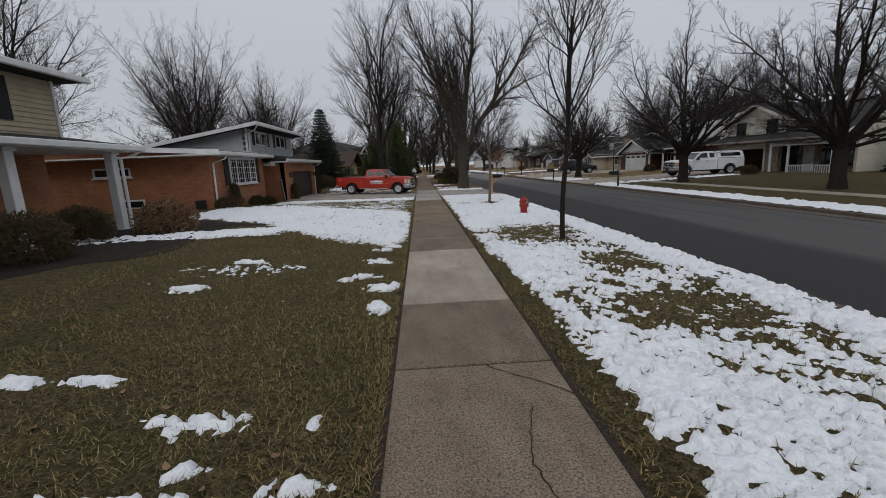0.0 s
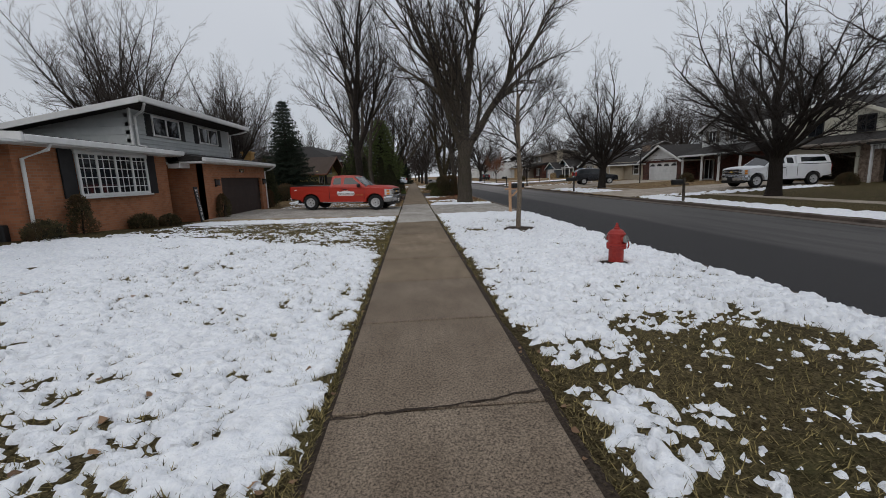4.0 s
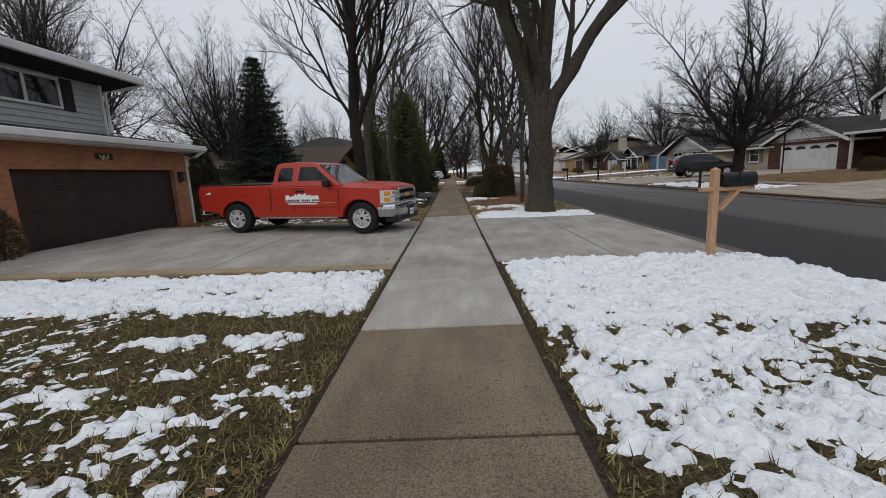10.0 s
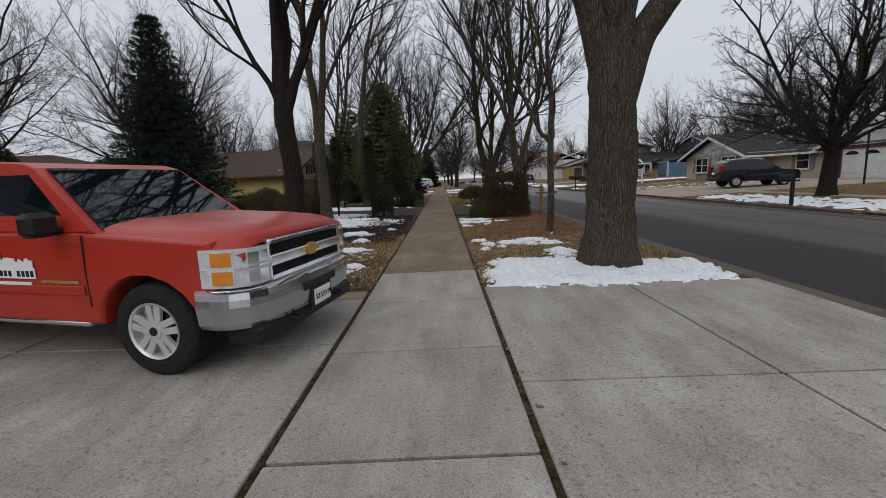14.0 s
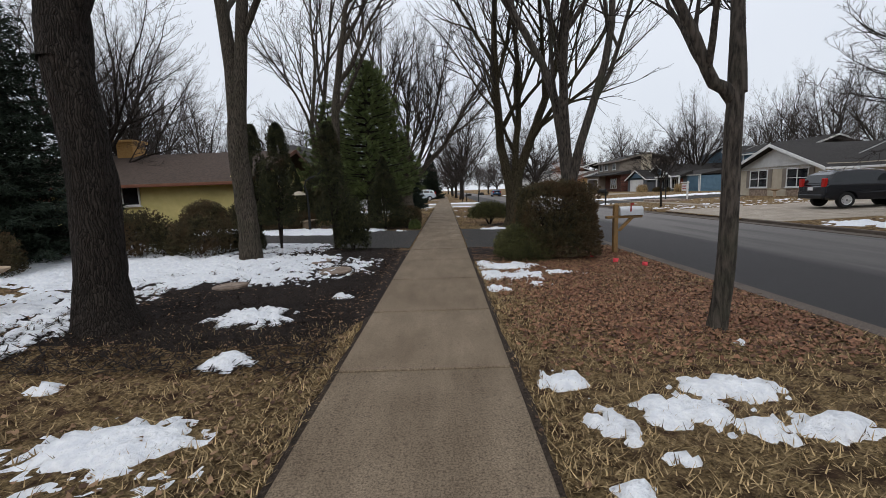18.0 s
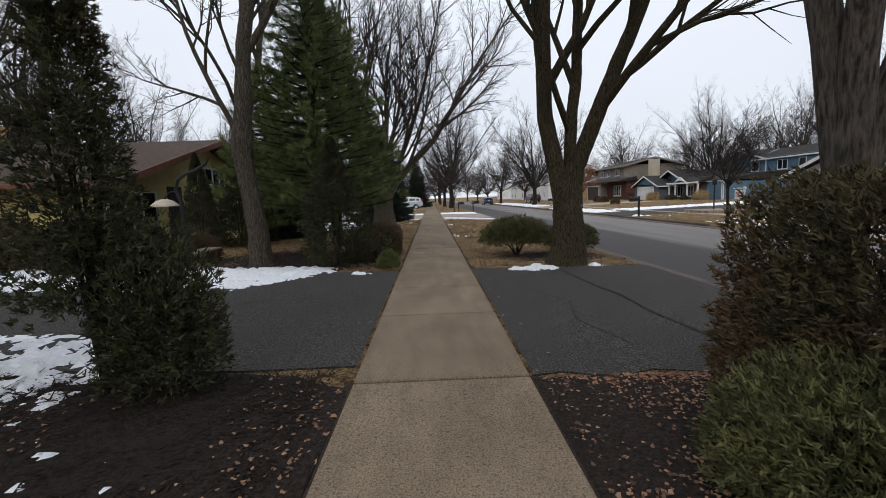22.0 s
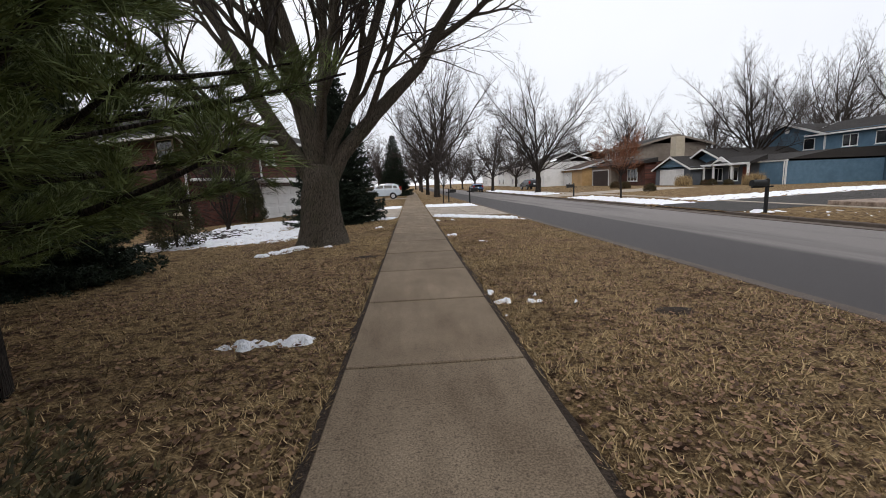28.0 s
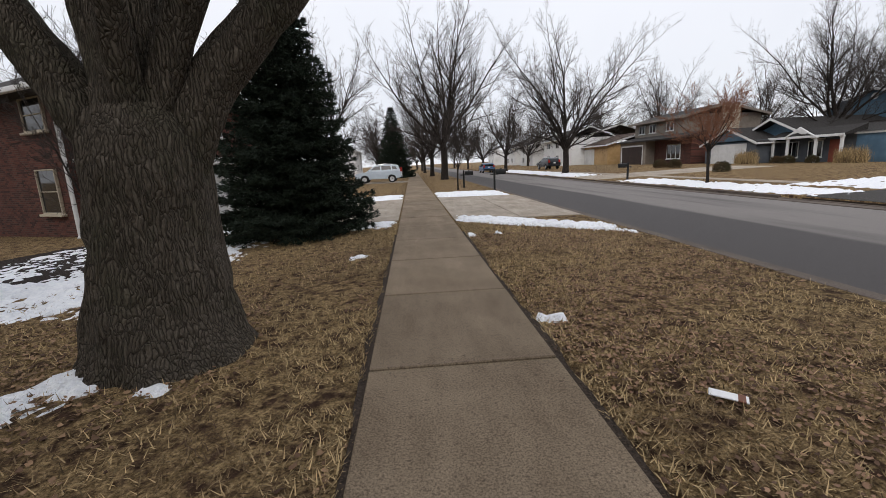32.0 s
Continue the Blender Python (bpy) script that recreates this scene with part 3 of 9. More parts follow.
for y0 in range(-12, 123, 3):
    low = y0 in (27, 30) or y0 in (45, 48) or y0 in (72, 75, 78)
    part("kerbstone", kb_low if low else kb_high, None, kerb_near, m=pose(4.58, y0, -0.056))
    far_low = y0 in (33, 36, 51, 54, 57, 69, 72, 90, 93)
    part("kerbstone", kb_low if far_low else kb_high, None, kerb_far, m=pose(12.62, y0, -0.05))


# ---- walks and drives, slab by slab ----
walk_row = structure("sidewalk", Mesh().box(-0.74, 0.74, -14, 240, -0.2, -0.06), M["soil"], "long straight concrete walk of square-jointed slabs")
slab_len = 1.83
starts = [2.88 - slab_len * k for k in range(9, 0, -1)] + [2.88, 4.8, 6.76, 8.6, 10.46, 12.32, 14.22, 16.05, 17.95, 19.72, 21.45, 23.1, 24.97, 26.55, 28.4, 29.9, 31.42, 33.14, 34.92, 36.67, 38.5, 40.5, 42.59, 44.35, 46.4, 48.14, 49.9, 51.95, 53.92, 55.9, 57.91, 59.91, 61.9, 63.88]
starts += [65.82 + 1.95 * k for k in range(40)]
slab_of = {}
for a, b in zip(starts, starts[1:]):
    ln = round(b - a, 2)
    if ln < 0.4:
        continue
    kind = "concrete_pebbly" if a < 4.7 or 8.5 < a < 14.1 else "concrete_pale" if a < 8.5 else "concrete_grey" if 23.0 < a < 33.0 else "concrete_old"
    if (ln, kind) not in slab_of:
        slab_of[ln, kind] = Mesh().box(-0.755, 0.755, 0.017, ln - 0.017, -0.09, 0.0, 0.01).data("slab", M[kind])
    part("slab", slab_of[ln, kind], None, walk_row, m=pose(0, a, 0, SEEDS.uniform(-0.12, 0.12), SEEDS.uniform(-0.15, 0.15), 0))


def panels(name, label, xs, ys, mat, z_of, gap=0.012):
    """A drive cast in panels that follow the ground."""
    base = Mesh()
    v = [(x, y, z_of(x) - 0.05) for x in (xs[0], xs[-1]) for y in (ys[0], ys[-1])]
    base.add(v + [(p[0], p[1], p[2] - 0.2) for p in v], [(0, 2, 3, 1), (4, 5, 7, 6), (0, 1, 5, 4), (2, 6, 7, 3), (0, 4, 6, 2), (1, 3, 7, 5)])
    root = structure(name, base, M["soil"], label)
    for x0, x1 in zip(xs, xs[1:]):
        for y0, y1 in zip(ys, ys[1:]):
            m = Mesh().box(x0 + gap, x1 - gap, y0 + gap, y1 - gap, -0.07, 0.0, 0.006)
            m.v = [(p[0], p[1], p[2] + z_of(p[0])) for p in m.v]
            part("panel", m, mat, root)
    return root


panels("driveway", "grey cast concrete driveway with tooled joints", (-8.75, -6.3, -3.8, -0.79), (25.95, 30.1, 31.63), M["concrete_grey"], lambda x: 0.008 + (-x - 0.76) * 0.02)
panels("drive_border", "ochre-stained concrete border strip", (-8.75, -7.3, -5.9, -4.4, -3.0, -1.8, -0.8), (25.62, 25.93), M["concrete_edge"], lambda x: 0.01 + (-x - 0.76) * 0.02, 0.006)
panels("drive_border_far", "ochre-stained concrete border strip", (-8.75, -7.3, -5.9, -4.4, -3.0, -1.8, -0.8), (31.65, 32.0), M["concrete_edge"], lambda x: 0.01 + (-x - 0.76) * 0.02, 0.006)
panels("drive_apron", "grey concrete apron between walk and road", (0.79, 2.7, 4.52), (25.85, 29.2, 31.95), M["concrete_grey"], lambda x: 0.006 - 0.014 * max(0, x - 0.8))
for x0, x1, nm in ((-14, -0.785, "asphalt_drive"), (0.785, 4.55, "asphalt_apron")):
    m = Mesh()
    nx = 14
    for i in range(nx):
        a, b = x0 + (x1 - x0) * i / nx, x0 + (x1 - x0) * (i + 1) / nx
        za, zb = (ground_z(a, 48) + 0.02 if a < 0 else 0.004 - 0.014 * max(0, a - 0.8)), (ground_z(b, 48) + 0.02 if b < 0 else 0.004 - 0.014 * max(0, b - 0.8))
        w0 = 0.25 * (a + 4.5) if a < -4.5 else 0
        w1 = 0.25 * (b + 4.5) if b < -4.5 else 0
        near = 44.65 if x0 < 0 else 44.35
        y0a, y1a = near + 0.06 * math.sin(i * 1.9), 49.85 + 0.07 * math.sin(i * 2.3)
        y0b, y1b = near + 0.06 * math.sin(i * 1.9 + 1.9), 49.85 + 0.07 * math.sin(i * 2.3 + 2.3)
        if i == 0:
            m.v = [(a, y0a, za - 0.12), (a, y0a, za), (a, y1a, za), (a, y1a, za - 0.12)]
        m.v += [(b, y0b, zb - 0.12), (b, y0b, zb), (b, y1b, zb), (b, y1b, zb - 0.12)]
        m.f += [(4 * i + q, 4 * i + 4 + q, 4 * i + 5 + q, 4 * i + 1 + q) for q in range(3)]
    structure(nm, m, M["asphalt_drive"], "old dark grey asphalt driveway with a crumbling edge")
panels("drive_far_left", "pale concrete driveway further along", (-4.6, -2.6, -0.79), (73.1, 77.0, 80.9), M["concrete_pale"], lambda x: 0.012 - (-x - 0.76) * 0.034)
panels("drive_far_right", "pale concrete apron further along", (0.79, 2.7, 4.5), (72.6, 76.5, 80.9), M["concrete_pale"], lambda x: 0.004 - 0.012 * max(0, x - 0.8))
panels("drive_jeep", "pale concrete driveway with a parked car", (-10.5, -8, -4, -0.79), (101.2, 105), M["concrete_pale"], lambda x: 0.012)
for y0, y1, nm, mt in ((32.5, 38.8, "drive_one", "concrete_pale"), (49, 57.5, "drive_two", "concrete_pale"), (68.6, 74.2, "drive_three", "asphalt_drive"), (90.5, 96, "drive_four", "concrete_pale")):
    panels("far_" + nm, "driveway of a house across the road", (12.7, 16.2, 20.5, 26.4), (y0, (y0 + y1) / 2, y1), M[mt], lambda x: 0.012 + min(0.32, -0.05 + (x - 12.7) * 0.026))
far_walk = structure("far_sidewalk", Mesh().box(16.3, 17.5, -40, 200, -0.3, -0.02), M["soil"], "concrete walk along the far lawns")
slab_far = {}
for i in range(-8, 60):
    m = slab_far.setdefault(0, Mesh().box(16.2, 17.6, 0.01, 1.82, -0.1, 0.02, 0.01).data("slab", M["concrete_pale"]))
    part("slab", m, None, far_walk, m=pose(0, i * 1.83, 0.045))

# cracks
def crack(parent, pts, width, z, seed):
    """A ragged open crack along a line, filled with dark soil."""
    rng = np.random.RandomState(seed)
    p = np.array(pts, float)
    far = np.r_[0, np.cumsum(np.linalg.norm(np.diff(p, axis=0), axis=1))]
    at = np.linspace(0, far[-1], max(4, int(far[-1] / 0.06)))
    q = np.stack([np.interp(at, far, p[:, c]) for c in (0, 1)], -1) + rng.normal(0, 0.008, (len(at), 2))
    d = np.gradient(q, axis=0)
    side = np.stack([-d[:, 1], d[:, 0]], -1) / (np.linalg.norm(d, axis=1, keepdims=True) + 1e-9)
    w = width * rng.uniform(0.3, 1.2, (len(at), 1)) / 2
    m = Mesh()
    for i in range(len(at) - 1):
        m.add([(*(q[i] - side[i] * w[i]), z), (*(q[i] + side[i] * w[i]), z), (*(q[i + 1] + side[i + 1] * w[i + 1]), z), (*(q[i + 1] - side[i + 1] * w[i + 1]), z)], [(0, 1, 2, 3)])
    return part("crack", m, M["soil"], parent)


crack(walk_row, [(0.1, 2.86), (0.3, 2.66), (0.52, 2.5), (0.75, 2.25)], 0.018, 0.005, 1)
crack(walk_row, [(-0.75, 10.4), (-0.2, 10.46), (0.3, 10.5), (0.75, 10.62)], 0.03, 0.006, 2)
crack(walk_row, [(0.35, 2.1), (0.2, 1.5), (0.32, 0.9)], 0.012, 0.005, 3)
apron = bpy.data.objects["asphalt_apron"]
crack(apron, [(2.6, 49.4), (2.62, 48.8), (2.65, 48.1), (2.72, 47.5), (2.8, 47.1), (2.75, 46.2), (2.9, 45.0)], 0.035, -0.012, 4)
crack(apron, [(2.05, 49.3), (1.75, 48.9), (1.47, 48.5), (1.4, 47.9)], 0.022, -0.002, 5)
crack(apron, [(2.65, 48.1), (3.2, 47.7), (3.9, 47.6), (4.5, 47.2)], 0.022, -0.018, 6)
crack(apron, [(1.4, 47.9), (1.9, 46.9), (1.7, 45.9), (2.0, 44.9)], 0.02, -0.004, 7)
old_drive = bpy.data.objects["asphalt_drive"]
crack(old_drive, [(-0.9, 47.2), (-1.6, 46.9), (-2.4, 47.3), (-3.4, 46.9)], 0.022, 0.075, 8)

# beds and bare soil beside the walk
def patch(name, cx, cy, rx, ry, mat, label, seed, lift=0.012, n=40):
    """A low irregular sheet of loose material with a soft rim."""
    m = Mesh()
    v, f = [(cx, cy, ground_z(cx, cy) + lift + 0.03)], []
    for k, s in enumerate((0.5, 0.88, 1.0)):
        for i in range(n):
            a = 2 * math.pi * i / n
            w = 1 + 0.3 * (float(fbm(np.array([math.cos(a) * 2 + 5]), np.array([math.sin(a) * 2 + 5]), seed)[0]) - 0.5) * 2
            x, y = cx + rx * s * w * math.cos(a), cy + ry * s * w * math.sin(a)
            x = min(x, -0.77) if cx < 0 else max(0.77, min(x, 4.45))
            if 36 < cy < 45:
                y = min(y, 44.6 if cx < 0 else 44.3)
            v.append((x, y, ground_z(x, y) + (lift + 0.02, lift, -0.02)[k]))
    f += [(0, 1 + i, 1 + (i + 1) % n) for i in range(n)]
    for k in range(2):
        f += [(1 + k * n + i, 1 + (k + 1) * n + i, 1 + (k + 1) * n + (i + 1) % n, 1 + k * n + (i + 1) % n) for i in range(n)]
    m.add(v, f)
    return structure(name, m, mat, label)


patch("mulch_bed", -3.0, 41.2, 3.6, 4.4, M["mulch"], "bed of dark brown bark mulch and twigs", 1)
patch("mulch_bed_two", -2.6, 43.4, 3.2, 1.4, M["mulch"], "bed of dark brown bark mulch", 2)
patch("mulch_bed_three", -3.2, 51.8, 2.6, 1.9, M["mulch"], "leaf-strewn bed under the arborvitae", 3)
patch("mulch_bed_four", -8.0, 10.5, 2.0, 4.5, M["mulch"], "planting bed in front of the porch", 4)
patch("mulch_bed_edge", -6.8, 13.3, 1.5, 0.5, M["mulch"], "curved edge of the planting bed showing through the snow", 15)
patch("mulch_bed_five", -8.6, 71.0, 2.6, 3.2, M["mulch"], "bed below the red brick wall", 5)
patch("mulch_bed_six", 2.0, 43.3, 2.2, 1.6, M["mulch"], "dark bed beside the asphalt apron", 6)
patch("mulch_bed_seven", 2.9, 51.5, 1.5, 0.9, M["mulch"], "bare earth round the forked tree", 7)
patch("bare_spot", -1.2, 61.65, 0.29, 0.17, M["soil"], "round patch of bare dark earth in the lawn", 12, 0.008)
patch("bare_spot_two", 2.75, 56.95, 0.26, 0.16, M["soil"], "small dark hole in the straw grass", 13, 0.006)
patch("mulch_ring", 2.98, 20.1, 0.62, 0.62, M["soil"], "dark soil ring round the young tree", 8, 0.02)
patch("mulch_ring_two", 3.37, 14.83, 0.3, 0.28, M["soil"], "bare soil ring round the hydrant", 9, 0.02)
for s, x in ((-1, -0.80), (1, 0.80)):
    m = Mesh()
    ys = np.arange(-4, 70.5, 0.12)
    ys = ys[~(((ys > 25.5) & (ys < 33.1)) | ((ys > 44.3) & (ys < 49.9)))]
    for a in ys:
        w = -0.02 + 0.12 * float(fbm(np.array([a * 1.3]), np.array([s * 3.0 + 9]), 31)[0])
        w2 = -0.02 + 0.12 * float(fbm(np.array([(a + 0.12) * 1.3]), np.array([s * 3.0 + 9]), 31)[0])
        m.add([(s * 0.745, a, -0.008), (s * (0.77 + w), a, -0.004), (s * (0.77 + w2), a + 0.12, -0.004), (s * 0.745, a + 0.12, -0.008)], [(0, 1, 2, 3)])
    structure("edge_soil_left" if s < 0 else "edge_soil_right", m, M["soil"], "strip of bare dark soil along the edge of the walk")


# ---- trees ----
def tubes(lines, sides, lumps=0.0, seed=0):
    """Tapered tubes round many polylines: each is (points (k, 3), radii (k,))."""
    V, F, base = [], [], 0
    ang = np.arange(sides) * 2 * np.pi / sides
    ca, sa = np.cos(ang), np.sin(ang)
    for pts, rad in lines:
        k = len(pts)
        d = np.gradient(pts, axis=0)
        d /= np.linalg.norm(d, axis=1, keepdims=True) + 1e-9
        ref = np.array([0.9, 0.1, 0.2]) if abs(d[0, 0]) < 0.7 else np.array([0.1, 0.9, 0.2])
        u = np.cross(d, ref)
        u /= np.linalg.norm(u, axis=1, keepdims=True) + 1e-9
        w = np.cross(d, u)
        rr = rad[:, None] * np.ones(sides)
        if lumps and sides >= 24:
            # closer rings, so that the bark's furrows are cut into the wood
            far = np.r_[0, np.cumsum(np.linalg.norm(np.diff(pts, axis=0), axis=1))]
            at = np.linspace(0, far[-1], max(k, int(far[-1] / 0.08)))
            pts = np.stack([np.interp(at, far, pts[:, c]) for c in range(3)], -1)
            rad = np.interp(at, far, rad)
            k = len(pts)
            d = np.gradient(pts, axis=0)
            d /= np.linalg.norm(d, axis=1, keepdims=True) + 1e-9
            u = np.cross(d, ref)
            u /= np.linalg.norm(u, axis=1, keepdims=True) + 1e-9
            w = np.cross(d, u)
            rr = rad[:, None] * np.ones(sides)
            ridge = hash_noise(at[:, None] * 2.4 + 0 * ang, ang[None] * sides / 14.0 + 0 * at[:, None], seed + 3)
            rr = rr * (1 + 0.12 * (np.abs(2 * ridge - 1) - 0.4)) + 0.012 * (hash_noise(at[:, None] * 9 + 0 * ang, ang[None] * sides / 7.0 + 0 * at[:, None], seed + 5) - 0.5)
        if lumps:
            zz = np.cumsum(np.r_[0, np.linalg.norm(np.diff(pts, axis=0), axis=1)])
            rr = rr * (1 + lumps * (hash_noise(zz[:, None] * 1.6 + 0 * ang, (ca * 1.7)[None] + (sa * 2.3)[None] + 9 + 0 * zz[:, None], seed) - 0.5) * 2)
        ring = pts[:, None, :] + rr[..., None] * (ca[None, :, None] * u[:, None, :] + sa[None, :, None] * w[:, None, :])
        V.append(ring.reshape(-1, 3))
        i = np.arange(k - 1)[:, None] * sides
        j = np.arange(sides)[None]
        j2 = (j + 1) % sides
        F.append((np.stack([i + j, i + j2, i + sides + j2, i + sides + j], -1) + base).reshape(-1, 4))
        base += k * sides
    return (np.concatenate(V), np.concatenate(F)) if V else (np.zeros((0, 3)), np.zeros((0, 4), int))


def merge(groups):
    V, F, b = [], [], 0
    for v, f in groups:
        if len(v):
            V.append(v)
            F.append(f + b)
            b += len(v)
    return np.concatenate(V), np.concatenate(F)


def limb(rng, p, d, length, r0, r1, steps, wander, rise):
    pts, rad = [np.array(p, float)], [r0]
    d = np.array(d, float)
    d /= np.linalg.norm(d)
    for i in range(steps):
        d = d + rng.normal(0, wander, 3) + np.array([0, 0, rise])
        d /= np.linalg.norm(d)
        pts.append(pts[-1] + d * length / steps)
        rad.append(r0 + (r1 - r0) * (i + 1) / steps)
    return np.array(pts), np.array(rad), d


def grow(rng, p, d, ln, r, lev, levels, twig_r, rise, droop):
    """One limb, branch or twig, and where and how it ends."""
    tip = max(twig_r * 0.7, r * (0.34 if lev == 0 else 0.3))
    steps = 8 if lev == 0 else (5 if lev == 1 else 3 if lev < levels else 2)
    a, b, dd = limb(rng, p, d, ln, r, tip, steps, 0.09 if lev < 2 else 0.13, rise if lev < 3 else rise * 0.4 - droop)
    return a, b, dd, tip


def bare_tree(seed, trunk_h, trunk_r, mains, crown, levels=4, kids=(5, 5, 5, 4), lean=(0, 0), flare=0.5, twig_r=0.006, rise=0.05, droop=0.0, sides=18, lumps=0.05, spread=(0.38, 0.85), reach=(0.42, 0.7), bent=()):
    """A leafless tree. mains: (azimuth degrees, rise from level, length, radius, height on the trunk) of its limbs."""
    rng = np.random.RandomState(seed)
    n = 14
    zz = np.linspace(0, 1, n) ** 1.5 * trunk_h
    pts = np.stack([lean[0] * zz + 0.03 * np.sin(zz * 2 + seed), lean[1] * zz + 0.03 * np.cos(zz * 1.7 + seed), zz - 0.06], -1)
    rad = trunk_r * (1 - 0.16 * zz / trunk_h) * (1 + flare * np.exp(-zz / (trunk_r * 1.1))) * (1 - 0.3 * np.clip((zz / trunk_h - 0.8) / 0.2, 0, 1) ** 2)
    thick, mid, thin, twigs = [], [], [], []
    queue = []
    for az, el, ln, r, h in mains:
        a, e = radians(az), radians(el)
        d = np.array([math.cos(a) * math.cos(e), math.sin(a) * math.cos(e), math.sin(e)])
        k = np.interp(h, zz, np.arange(n))
        i0 = int(min(n - 1, k))
        p = pts[i0] + (pts[min(n - 1, i0 + 1)] - pts[i0]) * (k - i0)
        queue.append((p - d * r * 0.6, d, ln, r, 0))
    queue += [(None, line, radii, 0, 0) for line, radii in bent]
    while queue:
        p, d, ln, r, lev = queue.pop()
        if p is None:
            a, b = np.array(d, float), np.array(ln, float)
            dd, ln, r, tip = a[-1] - a[-2], float(np.linalg.norm(a[-1] - a[0])), b[0], b[-1]
            dd = dd / np.linalg.norm(dd)
            thick.append((a, b))
        else:
            a, b, dd, tip = grow(rng, p, d, ln, r, lev, levels, twig_r, rise, droop)
            if lev == 0:
                # the limb's wood runs some way down the trunk before it parts from it
                heel = a[0] + d * r * 0.6 - np.array([0, 0, r * 3.0])
                a = np.concatenate([[heel, heel * 0.45 + a[0] * 0.2 + a[1] * 0.35 - d * r * 0.3], a[1:]])
                b = np.concatenate([[b[0] * 1.2, b[0] * 1.14], b[1:]])
            (thick if r > trunk_r * 0.38 and lev == 0 else mid if r > 0.035 else thin if r > 0.014 else twigs).append((a, b))
        if lev >= levels:
            continue
        m = kids[min(lev, len(kids) - 1)]
        for q in range(m):
            f = 0.25 + 0.75 * (q + rng.uniform(0.2, 0.9)) / m
            k = f * (len(a) - 1)
            i0 = min(int(k), len(a) - 2)
            s = a[i0] + (a[i0 + 1] - a[i0]) * (k - i0)
            t = a[i0 + 1] - a[i0]
            t /= np.linalg.norm(t)
            side = np.cross(t, rng.normal(0, 1, 3))
            side /= np.linalg.norm(side) + 1e-9
            nd = t + side * rng.uniform(*spread) + np.array([0, 0, 0.12 * crown - droop * lev])
            rb = np.interp(k, np.arange(len(b)), b)
            nl = ln * rng.uniform(*reach) * (1.1 - 0.45 * f)
            queue.append((s, nd, nl, max(twig_r, min(rb * 0.72, r * rng.uniform(0.4, 0.6))), lev + 1))
        if lev < levels - 1:
            queue.append((a[-1], dd, ln * 0.5, tip, lev + 1))
    limbs = [tubes([line], max(8, sides * 2 // 3), lumps, seed + i) for i, line in enumerate(thick)]
    return (tubes([(pts, rad)], sides, lumps, seed), limbs, tubes(mid, 7)), merge([tubes(thin, 4), tubes(twigs, 3)])


def tree_thing(name, at, wood, fine, mat_wood, mat_fine, label, group="", turn=0.0):
    t = thing(name, at, label, "tree", group, turn)
    trunk, limbs, branches = wood
    part("trunk", np_mesh("trunk", *trunk, mat_wood, True), mat_wood, t)
    for line in limbs:
        part("limb", np_mesh("limb", *line, mat_wood, True), mat_wood, t)
    if len(branches[0]):
        tagged(part("branch_mass", np_mesh("branch_mass", *branches, mat_wood, True), mat_wood, t), kind="stuff")
    tagged(part("crown", np_mesh("crown", *fine, mat_fine), mat_fine, t), kind="stuff")
    return t


def ring_mains(n, el, ln, r, h, seed, top=True):
    rng = np.random.RandomState(seed)
    out = [(360 * i / n + rng.uniform(-25, 25), el + rng.uniform(-9, 9), ln * rng.uniform(0.85, 1.15), r * rng.uniform(0.8, 1.1), h * rng.uniform(0.8, 1.0)) for i in range(n)]
    if top:
        out.append((rng.uniform(0, 360), 82, ln * 1.05, r * 1.1, h))
    return out


def at_ground(x, y, dz=0.0):
    return (x, y, ground_z(x, y) + dz)


# verge and yard trees on the near side
w, f = bare_tree(3, 5.2, 0.062, ring_mains(9, 48, 1.5, 0.024, 4.9, 3) + ring_mains(6, 55, 1.9, 0.028, 3.2, 8, False), 0.5, 3, (5, 4, 3), flare=0.5, lean=(0.035, 0.0), twig_r=0.004, sides=12)
tree_thing("young_tree", at_ground(3.06, 9.5), w, f, M["bark_dark"], M["twig"], "slim dark-barked bare young tree standing in the snowy verge", "verge trees")
w, f = bare_tree(5, 3.9, 0.07, ring_mains(9, 32, 1.35, 0.022, 3.8, 5) + ring_mains(9, 22, 1.5, 0.022, 2.6, 6, False), 0.3, 3, (6, 5, 4), flare=0.35, twig_r=0.004, sides=12)
tree_thing("young_tree", at_ground(2.98, 20.1), w, f, M["bark_young"], M["twig"], "pale-barked bare young tree in a dark mulch ring", "verge trees")
w, f = bare_tree(11, 3.7, 0.385, [(172, 66, 7.5, 0.22, 3.3), (85, 82, 8.0, 0.26, 3.75), (-6, 55, 8.0, 0.24, 2.9), (240, 66, 6.0, 0.17, 3.7), (120, 62, 6.0, 0.16, 3.75)], 0.6, 4, (7, 6, 5, 4), flare=0.42, twig_r=0.0055, sides=56, lumps=0.1)
tree_thing("maple_tree", at_ground(3.0, 33.2), w, f, M["bark_grey"], M["twig"], "massive shaggy-barked bare maple on the snowy verge by the concrete apron", "verge trees")
w, f = bare_tree(13, 2.75, 0.092, [(70, 86, 4.0, 0.072, 2.7), (30, 60, 1.6, 0.03, 2.7)], 0.5, 4, (6, 5, 4), flare=0.3, lean=(0.035, 0), twig_r=0.005, sides=14,
                 bent=[([(0.08, 0, 2.3), (-0.05, 0, 2.47), (-0.16, 0, 2.52), (-0.24, 0, 2.66), (-0.36, 0, 2.95), (-0.62, 0.05, 3.5), (-0.95, 0.1, 4.3), (-1.2, 0.1, 5.2)], [0.07, 0.066, 0.06, 0.056, 0.052, 0.046, 0.036, 0.025])])
